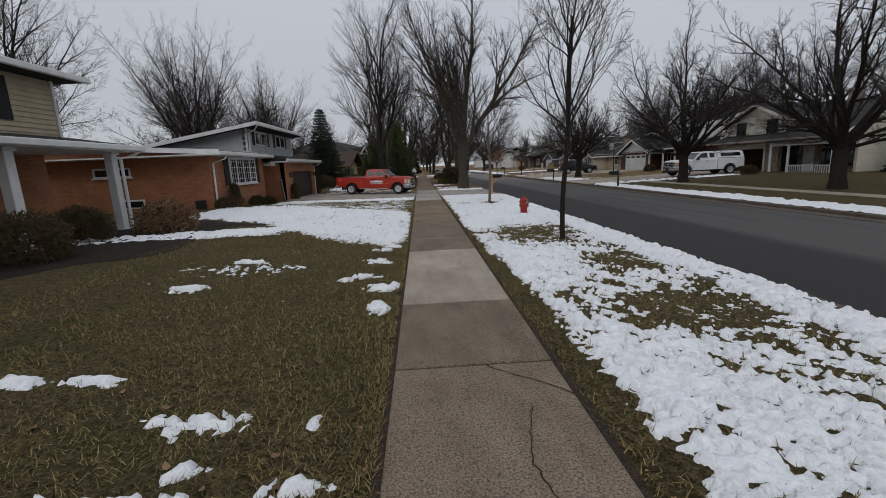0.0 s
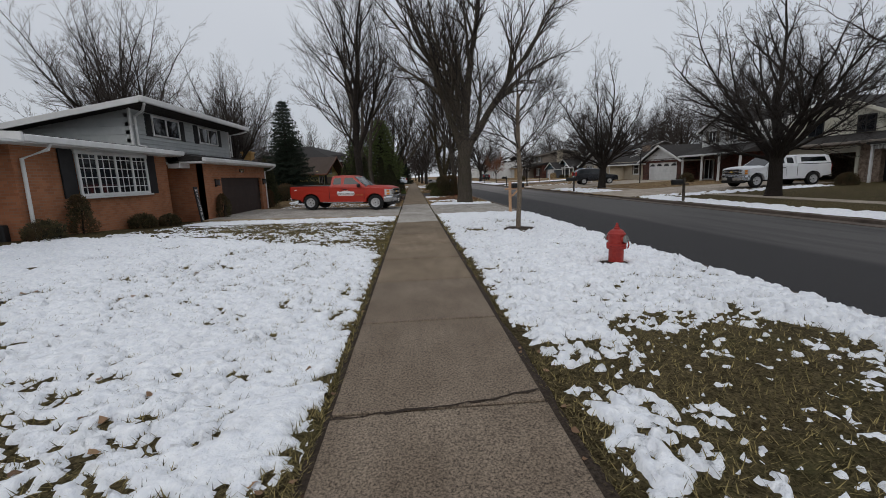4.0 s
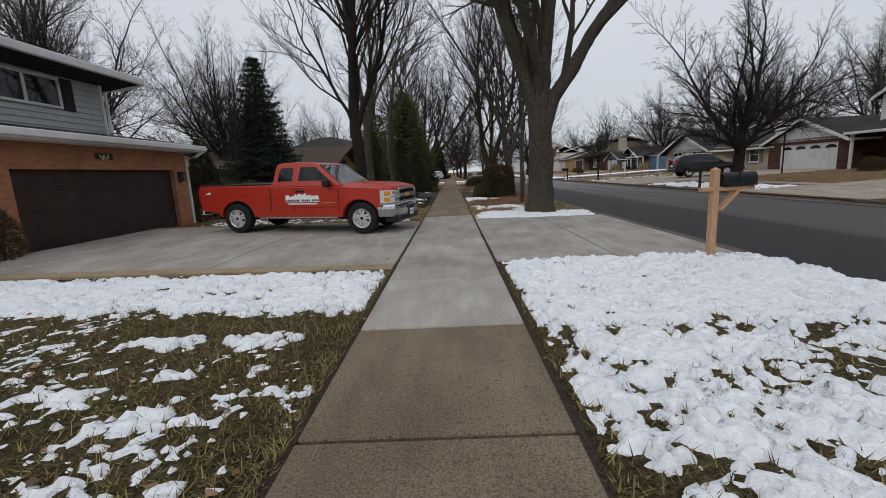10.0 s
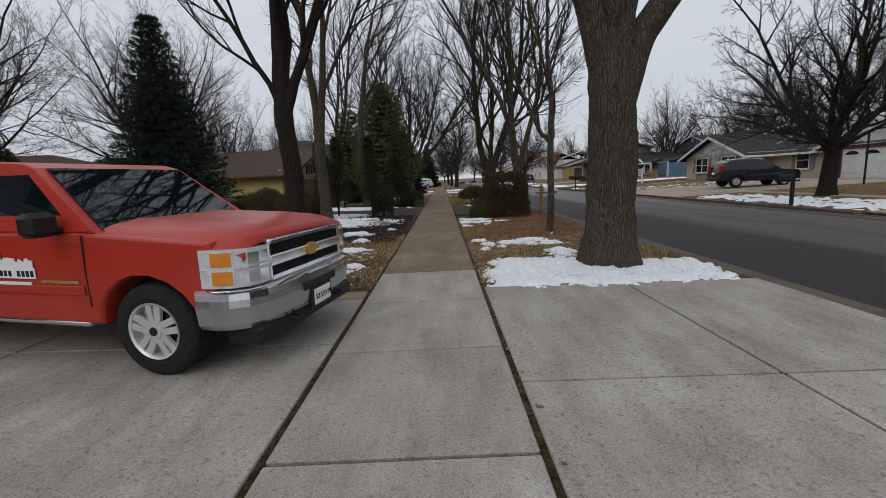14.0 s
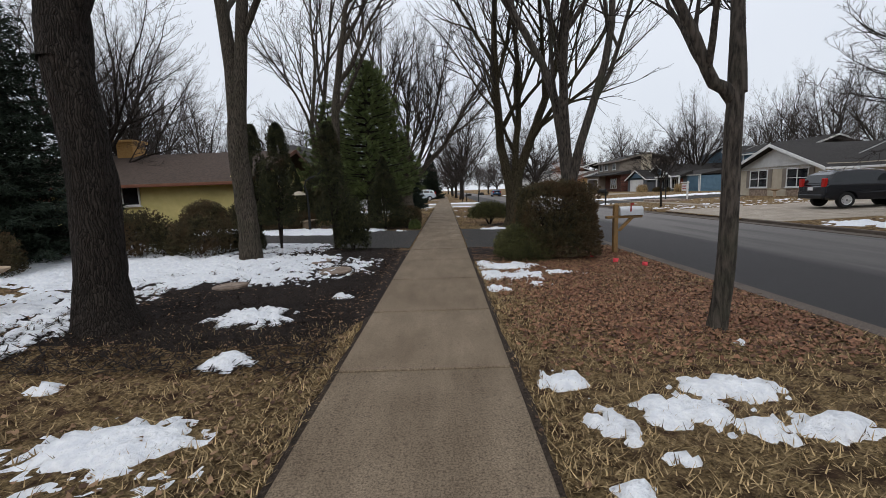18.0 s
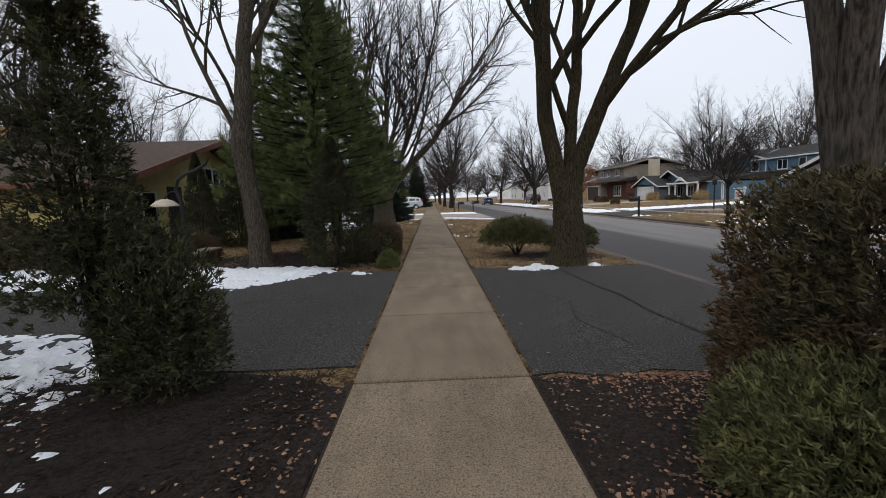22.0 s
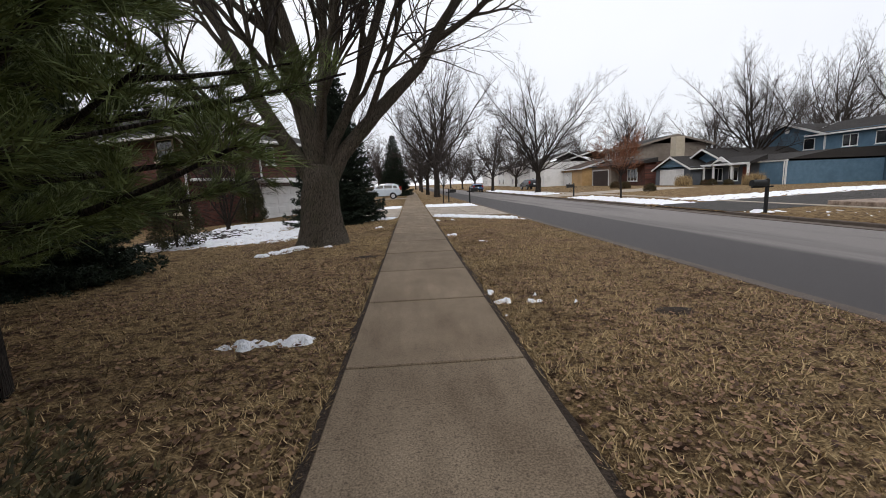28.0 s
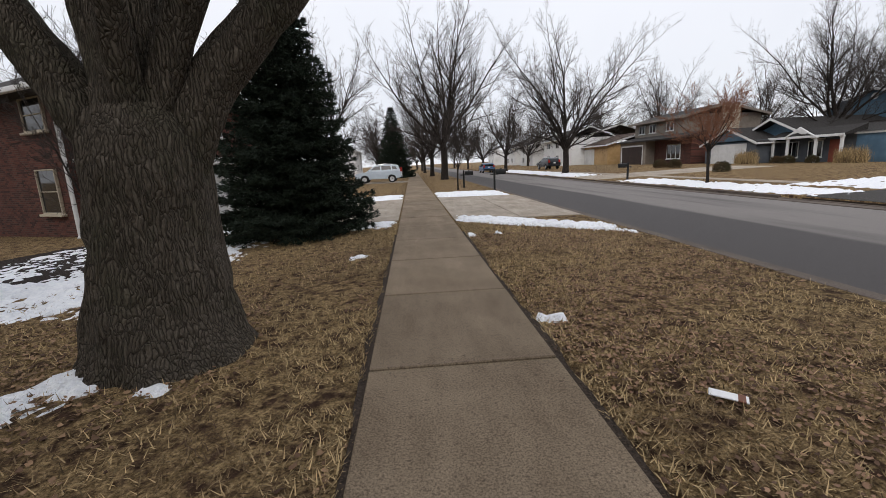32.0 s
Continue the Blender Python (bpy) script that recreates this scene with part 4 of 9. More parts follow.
tree_thing("forked_tree", at_ground(3.08, 37.56), w, f, M["bark"], M["twig"], "slender bare tree forking at head height on leaf-covered verge", "verge trees")
w, f = bare_tree(17, 2.0, 0.2, [(176, 78, 8.0, 0.13, 1.7), (80, 85, 8.0, 0.13, 1.95), (2, 75, 8.0, 0.12, 1.8)], 0.9, 4, (5, 5, 4, 4), twig_r=0.0055, sides=24)
tree_thing("multistem_tree", at_ground(3.45, 44.4, -0.02), w, f, M["bark"], M["twig"], "bare tree with several upright stems behind the clipped yew", "verge trees")
w, f = bare_tree(19, 1.5, 0.35, [(174, 72, 9.0, 0.2, 1.2), (2, 77, 8.5, 0.2, 1.25), (60, 84, 8.0, 0.15, 1.35)], 0.7, 4, (7, 6, 5, 4), flare=0.3, twig_r=0.0055, sides=48, lumps=0.08)
tree_thing("forked_maple", at_ground(2.96, 50.27), w, f, M["bark_moss"], M["twig"], "thick bare mossy-barked tree split into upright stems beside the asphalt drive", "verge trees")
w, f = bare_tree(23, 2.3, 0.53, [(182, 44, 8.0, 0.22, 1.8), (172, 64, 8.5, 0.21, 2.15), (110, 80, 8.5, 0.24, 2.2), (80, 76, 7.5, 0.17, 2.2), (4, 50, 9.0, 0.23, 1.8), (-8, 64, 7.5, 0.18, 2.1), (-80, 66, 6.5, 0.14, 2.1)], 0.5, 4, (7, 7, 5, 4), flare=0.45, twig_r=0.0055, droop=0.03, sides=72, lumps=0.1)
tree_thing("maple_tree", at_ground(-2.68, 64.75), w, f, M["bark_grey"], M["twig"], "huge old bare maple with heavy limbs and a short furrowed trunk", "yard trees")
w, f = bare_tree(29, 3.8, 0.255, [(170, 80, 8.0, 0.2, 3.6), (8, 66, 6.5, 0.14, 3.45), (85, 80, 7.0, 0.15, 3.7), (200, 60, 5.0, 0.08, 3.6)], 0.7, 4, (6, 6, 4, 3), flare=0.5, lean=(-0.03, 0.02), twig_r=0.0055, sides=40, lumps=0.08)
tree_thing("tall_tree", at_ground(-3.68, 37.9), w, f, M["bark_dark"], M["twig"], "tall straight bare tree with dark bark in the front yard", "yard trees")
w, f = bare_tree(31, 3.4, 0.22, [(172, 86, 9.0, 0.16, 3.15), (8, 76, 8.5, 0.14, 3.2)], 0.8, 4, (6, 6, 4, 3), flare=0.25, twig_r=0.0055, sides=32, lumps=0.06)
yard = tree_thing("tall_tree", at_ground(-4.18, 42.55), w, f, M["bark_grey"], M["twig"], "tall smooth grey bare tree forking above head height", "yard trees")
w, f = bare_tree(37, 3.2, 0.225, [(20, 82, 8.0, 0.185, 3.1), (200, 62, 4.0, 0.07, 3.0)], 0.8, 4, (6, 6, 4, 3), flare=0.4, lean=(-0.075, 0.02), twig_r=0.0055, sides=36, lumps=0.06)
tree_thing("tall_tree", at_ground(-4.0, 50.7), w, f, M["bark_grey"], M["twig"], "leaning grey-barked bare tree at the edge of the asphalt drive", "yard trees")
copy_thing(yard, pose(*at_ground(-6.9, 57.0), 0, -3, 260))

# street trees on the far side and further down: rounded maples in a few forms
forms = []
for k, (h, r, n, el, ln) in enumerate(((2.2, 0.3, 7, 46, 5.2), (3.8, 0.35, 8, 58, 8.2), (3.0, 0.31, 8, 52, 7.0))):
    w, f = bare_tree(41 + k, h, r, ring_mains(n, el, ln, r * 0.46, h, 60 + k) + ring_mains(4, 24, ln * 0.8, r * 0.3, h * 0.95, 66 + k, False), 0.55, 4, (8, 7, 5, 3) if k == 0 else (8, 6, 5, 3), flare=0.35, twig_r=0.006 if k == 0 else 0.007, rise=0.03, sides=14, spread=(0.5, 1.05), reach=(0.36, 0.58))
    forms.append((w, f))
for p, k, a in (((18.2, 17.4), 0, 20), ((17.2, 27.2), 0, 140), ((16.4, 44.2), 0, 250)):
    tree_thing("street_maple", at_ground(*p), *forms[k], M["bark_dark"], M["twig"], "broad bare street maple with dark bark and dense upswept twigs", "far verge trees", a)
tall_form = tree_thing("street_maple", at_ground(3.0, 104.5), *forms[1], M["bark_dark"], M["twig_far_pale"], "tall bare maple far along the verge", "distant trees")
small_form = tree_thing("street_maple", at_ground(15.2, 103.5), *forms[2], M["bark_dark"], M["twig_far_pale"], "bare maple on the far verge down the road", "distant trees")


def far_copy(ob, x, y, s, turn):
    k = s * (0.78 if ob in (tall_form, small_form) else 1.0)
    return copy_thing(ob, pose(*at_ground(x, y), 0, 0, turn) @ Matrix.Diagonal((k, k, k * 1.04, 1)))


rng = np.random.RandomState(77)
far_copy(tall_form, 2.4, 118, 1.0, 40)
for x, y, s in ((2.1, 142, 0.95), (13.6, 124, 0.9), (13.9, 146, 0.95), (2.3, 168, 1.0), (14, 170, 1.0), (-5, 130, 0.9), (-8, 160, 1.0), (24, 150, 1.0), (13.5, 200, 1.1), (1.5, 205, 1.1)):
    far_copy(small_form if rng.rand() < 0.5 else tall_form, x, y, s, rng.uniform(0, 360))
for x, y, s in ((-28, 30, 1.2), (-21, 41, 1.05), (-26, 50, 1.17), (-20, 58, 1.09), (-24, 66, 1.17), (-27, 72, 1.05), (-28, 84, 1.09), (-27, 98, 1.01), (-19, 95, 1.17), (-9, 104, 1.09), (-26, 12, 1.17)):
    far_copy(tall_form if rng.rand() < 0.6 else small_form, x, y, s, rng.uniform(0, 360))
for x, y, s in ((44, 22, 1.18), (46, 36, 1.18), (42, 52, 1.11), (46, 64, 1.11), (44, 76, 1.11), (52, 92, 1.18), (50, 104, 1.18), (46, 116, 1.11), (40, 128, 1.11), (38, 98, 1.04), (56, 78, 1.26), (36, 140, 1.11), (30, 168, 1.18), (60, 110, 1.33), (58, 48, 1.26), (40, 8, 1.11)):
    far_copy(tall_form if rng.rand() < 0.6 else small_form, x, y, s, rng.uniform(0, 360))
# young verge trees across the road
w, f = bare_tree(71, 2.0, 0.075, ring_mains(8, 42, 1.9, 0.034, 1.9, 15), 0.4, 4, (6, 5, 4, 3), flare=0.2, twig_r=0.006, sides=10)
tree_thing("young_tree", at_ground(14.3, 61.2), w, f, M["bark_dark"], M["twig"], "small bare spreading tree on the lawn across the road", "far verge trees")
t = tree_thing("young_tree", at_ground(14.3, 81.2), w, f, M["bark_dark"], M["twig_red"], "small tree keeping rust-brown withered leaves", "far verge trees")
w2, f2 = bare_tree(73, 1.6, 0.05, ring_mains(7, 55, 1.8, 0.024, 1.5, 19), 0.5, 4, (5, 5, 4, 3), twig_r=0.005, sides=9)
tree_thing("young_tree", at_ground(2.4, 86.3), w2, f2, M["bark_dark"], M["twig"], "slim bare young tree beside the far mailbox", "verge trees")
tree_thing("bare_shrub", at_ground(-8.95, 73.6), *bare_tree(79, 0.3, 0.09, ring_mains(9, 66, 3.5, 0.045, 0.25, 23), 0.5, 4, (5, 5, 4, 3), twig_r=0.005, sides=8), M["bark_dark"], M["twig"], "tall bare multi-stemmed shrub against the red brick wall")


# ---- evergreens ----
def slivers(p, d, length, width, rng, nper, spread):
    """Needle slivers: nper narrow triangles round each point p along d."""
    n = len(p) * nper
    P, D = np.repeat(p, nper, 0), np.repeat(d, nper, 0)
    a = D + rng.normal(0, spread, (n, 3))
    a /= np.linalg.norm(a, axis=1, keepdims=True) + 1e-9
    s = np.cross(a, rng.normal(0, 1, (n, 3)))
    s /= np.linalg.norm(s, axis=1, keepdims=True) + 1e-9
    ln = length * rng.uniform(0.6, 1.2, (n, 1))
    P = P + rng.normal(0, length * 0.15, (n, 3))
    V = np.stack([P - s * width / 2, P + s * width / 2, P + a * ln], 1).reshape(-1, 3)
    return V, np.arange(3 * n).reshape(-1, 3)


def spruce(seed, h, r, n_rows=26, skirt=0.25, per=9, step=0.16, needle=0.13):
    """A spire of drooping boughs, each a flat fan of needle sprays."""
    rng = np.random.RandomState(seed)
    P, D, wood = [], [], [(np.array([[0, 0, -0.1], [0, 0, h * 0.5], [0, 0, h]]), np.array([r * 0.07, r * 0.045, 0.01]))]
    for i in range(n_rows):
        z = skirt + (h - skirt) * (i / n_rows) ** 1.05
        reach = r * (1 - z / h) ** 0.85 + 0.08
        m = max(5, int(9 + 9 * (1 - z / h)))
        for q in range(m):
            a = 2 * np.pi * (q + rng.uniform(-0.35, 0.35)) / m + i * 1.1
            L = reach * rng.uniform(0.72, 1.12)
            k = max(3, int(L / step))
            tt = np.linspace(0.12, 1, k)
            out = np.array([math.cos(a), math.sin(a), 0])
            drop = rng.uniform(0.12, 0.3)
            line = np.array([0, 0, z]) + tt[:, None] * L * out + np.stack([0 * tt, 0 * tt, -drop * L * tt + 0.22 * L * tt ** 2.5 * rng.uniform(0.6, 1.1)], -1)
            side = np.array([-out[1], out[0], 0])
            wid = 0.36 * L * (1 - tt) + 0.1
            for s in (-1, -0.5, 0, 0.5, 1):
                P.append(line + side * (s * wid)[:, None] + rng.normal(0, 0.03, line.shape) - np.array([0, 0, 0.05]) * abs(s))
                D.append(np.tile(out * 0.8 + side * s * 0.6 + np.array([0, 0, 0.05]), (k, 1)))
            if i % 2 == 0:
                wood.append((line[[0, k // 2, -1]], np.array([0.02, 0.014, 0.006])))
    P, D = np.concatenate(P), np.concatenate(D)
    keep = rng.rand(len(P)) < 0.9
    return slivers(P[keep], D[keep], needle, 0.03, rng, per, 0.55), tubes(wood, 6)


def evergreen(name, at, crown, wood, mat, label, group="", turn=0.0):
    t = thing(name, at, label, "tree", group, turn)
    part("trunk", np_mesh("trunk", *wood, M["bark_dark"]), None, t)
    part("crown", np_mesh("crown", *crown, mat), None, t)
    return t


sp1, sw1 = spruce(101, 7.6, 2.45, 30, 0.35, 7, 0.17, 0.15)
sp_tree = evergreen("spruce_tree", at_ground(-9.8, 42.4), sp1, sw1, M["spruce"], "tall dense blue-green spruce at the end of the driveway", "spruces")
sp2, sw2 = spruce(103, 7.0, 2.15, 32, 0.1, 10, 0.13, 0.13)
sp_near = evergreen("spruce_tree", at_ground(-3.5, 72.3), sp2, sw2, M["spruce"], "dark spreading spruce reaching to the ground beside the maple", "spruces")
far_copy(sp_near, -2.6, 118, 1.25, 80)
far_copy(sp_near, -6.9, 60.6, 0.8, 190)
far_copy(sp_tree, -23.0, 62, 0.8, 40)
far_copy(sp_tree, 31.0, 20.5, 0.62, 70)
far_copy(sp_near, 29.0, 23.3, 0.6, 10)


def pine(seed, h, r, low=0.9):
    """A white pine: whorls of long boughs set with tufts of long needles."""
    rng = np.random.RandomState(seed)
    wood = [(np.array([[0, 0, -0.1], [0.05, 0, h * 0.5], [0, 0.05, h]]), np.array([0.2, 0.12, 0.02]))]
    P, D = [], []
    rows = 19
    for i in range(rows):
        z = low + (h - low) * i / rows
        for q in range(7):
            a = 2 * np.pi * (q + rng.uniform(-0.3, 0.3)) / 7 + i * 0.8
            L = r * (1 - (z / h) ** 1.6) * rng.uniform(0.75, 1.1) + 0.25
            tt = np.linspace(0, 1, 6)
            out = np.array([math.cos(a), math.sin(a), 0])
            line = np.array([0, 0, z]) + (tt * L)[:, None] * out + np.stack([0 * tt, 0 * tt, (0.10 * tt + 0.16 * tt ** 2) * L - 0.1 * L * tt], -1)
            wood.append((line, np.linspace(0.04, 0.008, 6)))
            for s in range(int(8.5 * L) + 3):
                t = rng.uniform(0.22, 1.0)
                b = np.array([np.interp(t, tt, line[:, c]) for c in range(3)])
                side = np.array([-out[1], out[0], 0]) * rng.choice([-1, 1])
                ln = rng.uniform(0.1, 0.5) * (1.15 - t * 0.6)
                tip = b + (out * 0.6 + side * rng.uniform(0.2, 1.0)) * ln + np.array([0, 0, rng.uniform(-0.05, 0.16)])
                for u in (0.35, 0.7, 1.0):
                    P.append(b + (tip - b) * u)
                    D.append((tip - b) / (np.linalg.norm(tip - b) + 1e-6) + np.array([0, 0, 0.15]))
    return slivers(np.array(P), np.array(D), 0.16, 0.008, rng, 23, 0.5), tubes(wood, 6)


pn, pw = pine(111, 7.4, 2.4, 1.35)
pine_tree = evergreen("white_pine", at_ground(-3.25, 53.0), pn, pw, M["pine"], "full green white pine with long soft needles overhanging the walk", "pines")
copy_thing(pine_tree, pose(*at_ground(-3.3, 55.6, -0.3), 0, 0, 140) @ Matrix.Diagonal((1.1, 1.1, 1.1, 1)))
copy_thing(pine_tree, pose(*at_ground(-6.2, 57.6, -0.8), 0, 0, 250))


def sprays(seed, n, shape, leaf, width, per=4, up=0.5, shell=0.75):
    """Foliage on the outer part of a body given by shape(u, v, rng) -> point and outward way."""
    rng = np.random.RandomState(seed)
    P, D = shape(n, rng, shell)
    D = D * 0.7 + np.array([0, 0, up])
    return slivers(P, D, leaf, width, rng, per, 0.5)


def column(h, r, power=0.8, bare=0.0):
    """A pointed column as an arborvitae grows."""
    def shape(n, rng, shell):
        z = h * (bare + (1 - bare) * rng.rand(n) ** 0.9)
        a = 2 * np.pi * rng.rand(n)
        tuft = fbm(np.cos(a) * 1.6 + 7, z * 3.2 + np.sin(a) * 1.6, 5, 3)
        lob = 1 + 0.2 * np.sin(3 * a + 5 * z / h) + 0.9 * (tuft - 0.5)
        thin = (rng.rand(n) < 0.12) | (tuft > 0.42)
        z, a, lob = z[thin], a[thin], lob[thin]
        n = len(z)
        rr = r * np.clip((1 - z / h), 0, 1) ** power * np.minimum(1, 0.55 + z / (0.25 * h)) * lob * (shell + (1 - shell) * rng.rand(n))
        out = np.stack([np.cos(a), np.sin(a), 0 * a], -1)
        return np.stack([rr * out[:, 0], rr * out[:, 1], z + 0.03], -1), out
    return shape


def mound(lx, ly, h, square=2.6, base=0.0):
    """A clipped or rounded bush."""
    def shape(n, rng, shell):
        d = rng.normal(0, 1, (n, 3))
        d[:, 2] = np.abs(d[:, 2]) * 1.1 - 0.35
        d /= np.linalg.norm(d, axis=1, keepdims=True)
        s = (np.abs(d[:, 0]) ** square + np.abs(d[:, 1]) ** square + np.abs(d[:, 2]) ** square) ** (-1 / square)
        a = np.arctan2(d[:, 1], d[:, 0])
        lump = 1 + 0.16 * (fbm(a * 2.5 + 3, d[:, 2] * 3 + 7, 8) - 0.5) * 2
        p = d * (s * lump * (shell + (1 - shell) * rng.rand(n)))[:, None]
        return np.stack([p[:, 0] * lx / 2, p[:, 1] * ly / 2, base + np.maximum(0.02, (p[:, 2] + 0.36) / 1.36 * (h - base))], -1), d
    return shape


def bush(name, at, foliage, mat, label, stems=6, reach=0.5, category="shrub", group="", turn=0.0, height=1.0):
    t = thing(name, at, label, category, group, turn)
    rng = np.random.RandomState(int(abs(at[1]) * 10) % 1000)
    lines = []
    for i in range(stems):
        a = rng.uniform(0, 6.28)
        e = np.array([math.cos(a), math.sin(a), 0]) * reach * rng.uniform(0.4, 1)
        lines.append((np.array([[0, 0, -0.05], [e[0] * 0.4, e[1] * 0.4, height * 0.4], [e[0], e[1], height * 0.85]]), np.array([0.025, 0.018, 0.006])))
    part("stems", np_mesh("stems", *tubes(lines, 5), M["bark_dark"]), None, t)
    part("foliage", np_mesh("foliage", *foliage, mat), None, t)
    return t


# clipped yew on the verge with a low juniper skirt
bush("clipped_yew", at_ground(2.7, 42.95), sprays(201, 15000, mound(1.6, 2.0, 1.62, 9.0, 0.1), 0.055, 0.016, 6, 0.25, 0.8), M["yew"], "large clipped square yew bush, dark green turning bronze", 14, 0.6, height=1.4)
bush("low_juniper", at_ground(1.95, 42.6), sprays(203, 8000, mound(1.35, 1.5, 0.78, 2.2), 0.05, 0.013, 6, 0.25, 0.5), M["yew_top"], "low olive juniper spilling at the foot of the yew", 6, 0.5, height=0.4)
bush("low_juniper", at_ground(2.15, 51.9), sprays(205, 7000, mound(1.9, 1.4, 1.0, 2.2, 0.3), 0.085, 0.016, 4, 0.3, 0.35), M["yew_top"], "ragged olive juniper behind the forked tree", 8, 0.5, height=0.6)
bush("low_juniper", at_ground(3.6, 51.9), sprays(207, 4500, mound(1.3, 1.3, 0.85, 2.2, 0.2), 0.085, 0.016, 4, 0.3, 0.35), M["yew_top"], "ragged olive juniper by the kerb side of the forked tree", 6, 0.4, height=0.5)
arb_a = sprays(211, 5200, column(3.25, 0.55, 0.45, 0.2), 0.06, 0.016, 7, 0.45, 0.25)
arb1 = bush("arborvitae", at_ground(-2.68, 44.2), arb_a, M["arbor"], "tall thin arborvitae with bare lower stems", 9, 0.22, "shrub", "arborvitae row", height=2.4)
copy_thing(arb1, pose(*at_ground(-4.7, 44.35), 0, 3, 120))
copy_thing(arb1, pose(*at_ground(-4.12, 44.25), 0, -2, 230))
arb_b = sprays(213, 4000, mound(0.95, 0.9, 1.4, 2.2), 0.06, 0.016, 5, 0.4, 0.4)
low = bush("arborvitae", at_ground(-2.25, 44.3), arb_b, M["arbor"], "bushy low arborvitae at the drive corner", 5, 0.4, height=1.0)
copy_thing(low, pose(*at_ground(-4.9, 44.1), 0, 0, 200) @ Matrix.Diagonal((0.9, 0.9, 0.6, 1)))
arb_c = sprays(217, 12000, column(2.9, 0.95, 0.75), 0.06, 0.018, 5, 0.35, 0.5)
arb_front = bush("arborvitae", at_ground(-2.3, 50.9), arb_c, M["arbor"], "dense pyramidal arborvitae beside the asphalt drive", 6, 0.4, height=2.2)
copy_thing(arb_front, pose(*at_ground(-7.2, 54.3), 0, 0, 90) @ Matrix.Diagonal((0.7, 0.7, 1, 1)))
copy_thing(arb_front, pose(*at_ground(-6.4, 55.2), 0, 0, 190))
copy_thing(arb_front, pose(*at_ground(-7.8, 66.8), 0, 0, 10))
copy_thing(arb_front, pose(*at_ground(-9.4, 78.2), 0, 0, 70))
copy_thing(arb_front, pose(*at_ground(-9.3, 35.6), 0, 0, 70))
hedge = bush("box_hedge", at_ground(-1.6, 52.6), sprays(219, 9000, mound(1.35, 2.9, 0.85, 4.0), 0.04, 0.013, 6, 0.3, 0.7), M["yew"], "low clipped flat-topped hedge along the walk", 10, 0.4, height=0.6)
bush("dwarf_spruce", at_ground(-1.05, 50.35), sprays(221, 1500, mound(0.5, 0.5, 0.42, 2.0), 0.05, 0.012, 4, 0.3, 0.6), M["pine"], "small grey-green dwarf conifer in leaf litter", 4, 0.1, height=0.25)
yew_round = sprays(223, 5500, mound(1.5, 1.5, 1.0, 2.4), 0.055, 0.016, 5, 0.3, 0.55)
yew = bush("round_yew", at_ground(-8.4, 7.9), yew_round, M["yew"], "rounded dark yew in front of the porch", 5, 0.4, group="foundation shrubs", height=0.7)
for x, y, s in ((-9.0, 10.2, 0.9), (-6.6, 50.4, 1.0), (-8.0, 50.7, 1.1), (-9.6, 50.5, 1.2), (-5.8, 43.5, 1.0), (-7.2, 43.3, 1.1), (-7.0, 49.8, 0.8), (-8.2, 51.4, 0.9), (-6.0, 51.8, 0.7), (-9.2, 53.0, 0.9), (-9.5, 41.5, 1.0), (-8.3, 40.7, 0.9), (-9.3, 39.6, 1.2), (-10.4, 38.8, 1.3), (-11.6, 38.0, 1.4), (-12.6, 40.5, 1.5)):
    copy_thing(yew, pose(*at_ground(x, y), 0, 0, x * 50) @ Matrix.Diagonal((s, s, s, 1)))
low_yew = bush("round_yew", at_ground(-9.3, 18.9), sprays(225, 2200, mound(0.8, 0.8, 0.5, 2.4), 0.06, 0.018, 3, 0.3, 0.6), M["yew"], "small rounded yew below the bay window", 4, 0.2, group="foundation shrubs", height=0.35)
for x, y, s in ((-9.3, 22.8, 1), (-9.2, 24.2, 0.9)):
    copy_thing(low_yew, pose(*at_ground(x, y), 0, 0, y * 40) @ Matrix.Diagonal((s, s, s, 1)))
pil = bush("upright_yew", at_ground(-9.35, 20.2), sprays(227, 2200, column(1.05, 0.36, 0.4), 0.07, 0.02, 3, 0.5, 0.5), M["yew"], "upright dark green dwarf conifer by the bay window", 3, 0.1, group="foundation shrubs", height=0.8)
copy_thing(pil, pose(*at_ground(-8.55, 27.3), 0, 0, 70))
copy_thing(pil, pose(*at_ground(-8.8, 34.3), 0, 0, 170))
bush("bronze_shrub", at_ground(-7.9, 11.9), sprays(229, 3800, mound(1.7, 1.5, 0.95, 2.2), 0.07, 0.03, 3, 0.3, 0.4), M["dry_leaf"], "shrub holding dead bronze leaves on bare twigs", 16, 0.7, height=0.9)
for x, y, k in ((20.9, 89.0, 0.7), (30.6, 94.4, 0.66), (31.0, 96.0, 0.6), (31.0, 92.6, 0.6), (37.5, 90.5, 0.7), (23.5, 98.5, 0.8), (23.6, 101, 0.8), (24.2, 30.2, 0.7), (24.6, 45.0, 0.8)):
    copy_thing(yew, pose(*at_ground(x, y), 0, 0, x * 30) @ Matrix.Diagonal((k, k, k, 1)))
grassy = slivers(np.random.RandomState(9).uniform(-0.9, 0.9, (500, 3)) * np.array([0.35, 1, 0]), np.tile([0, 0, 1.0], (500, 1)), 0.95, 0.03, np.random.RandomState(10), 5, 0.16)
for x, y, lab in ((31.3, 89.9, "a"), (29.9, 98.0, "b")):
    t = thing("ornamental_grass", at_ground(x, y), "tall clump of straw-coloured ornamental grass", "grass clump")
    part("blades", np_mesh("blades", *grassy, M["straw"]), None, t)


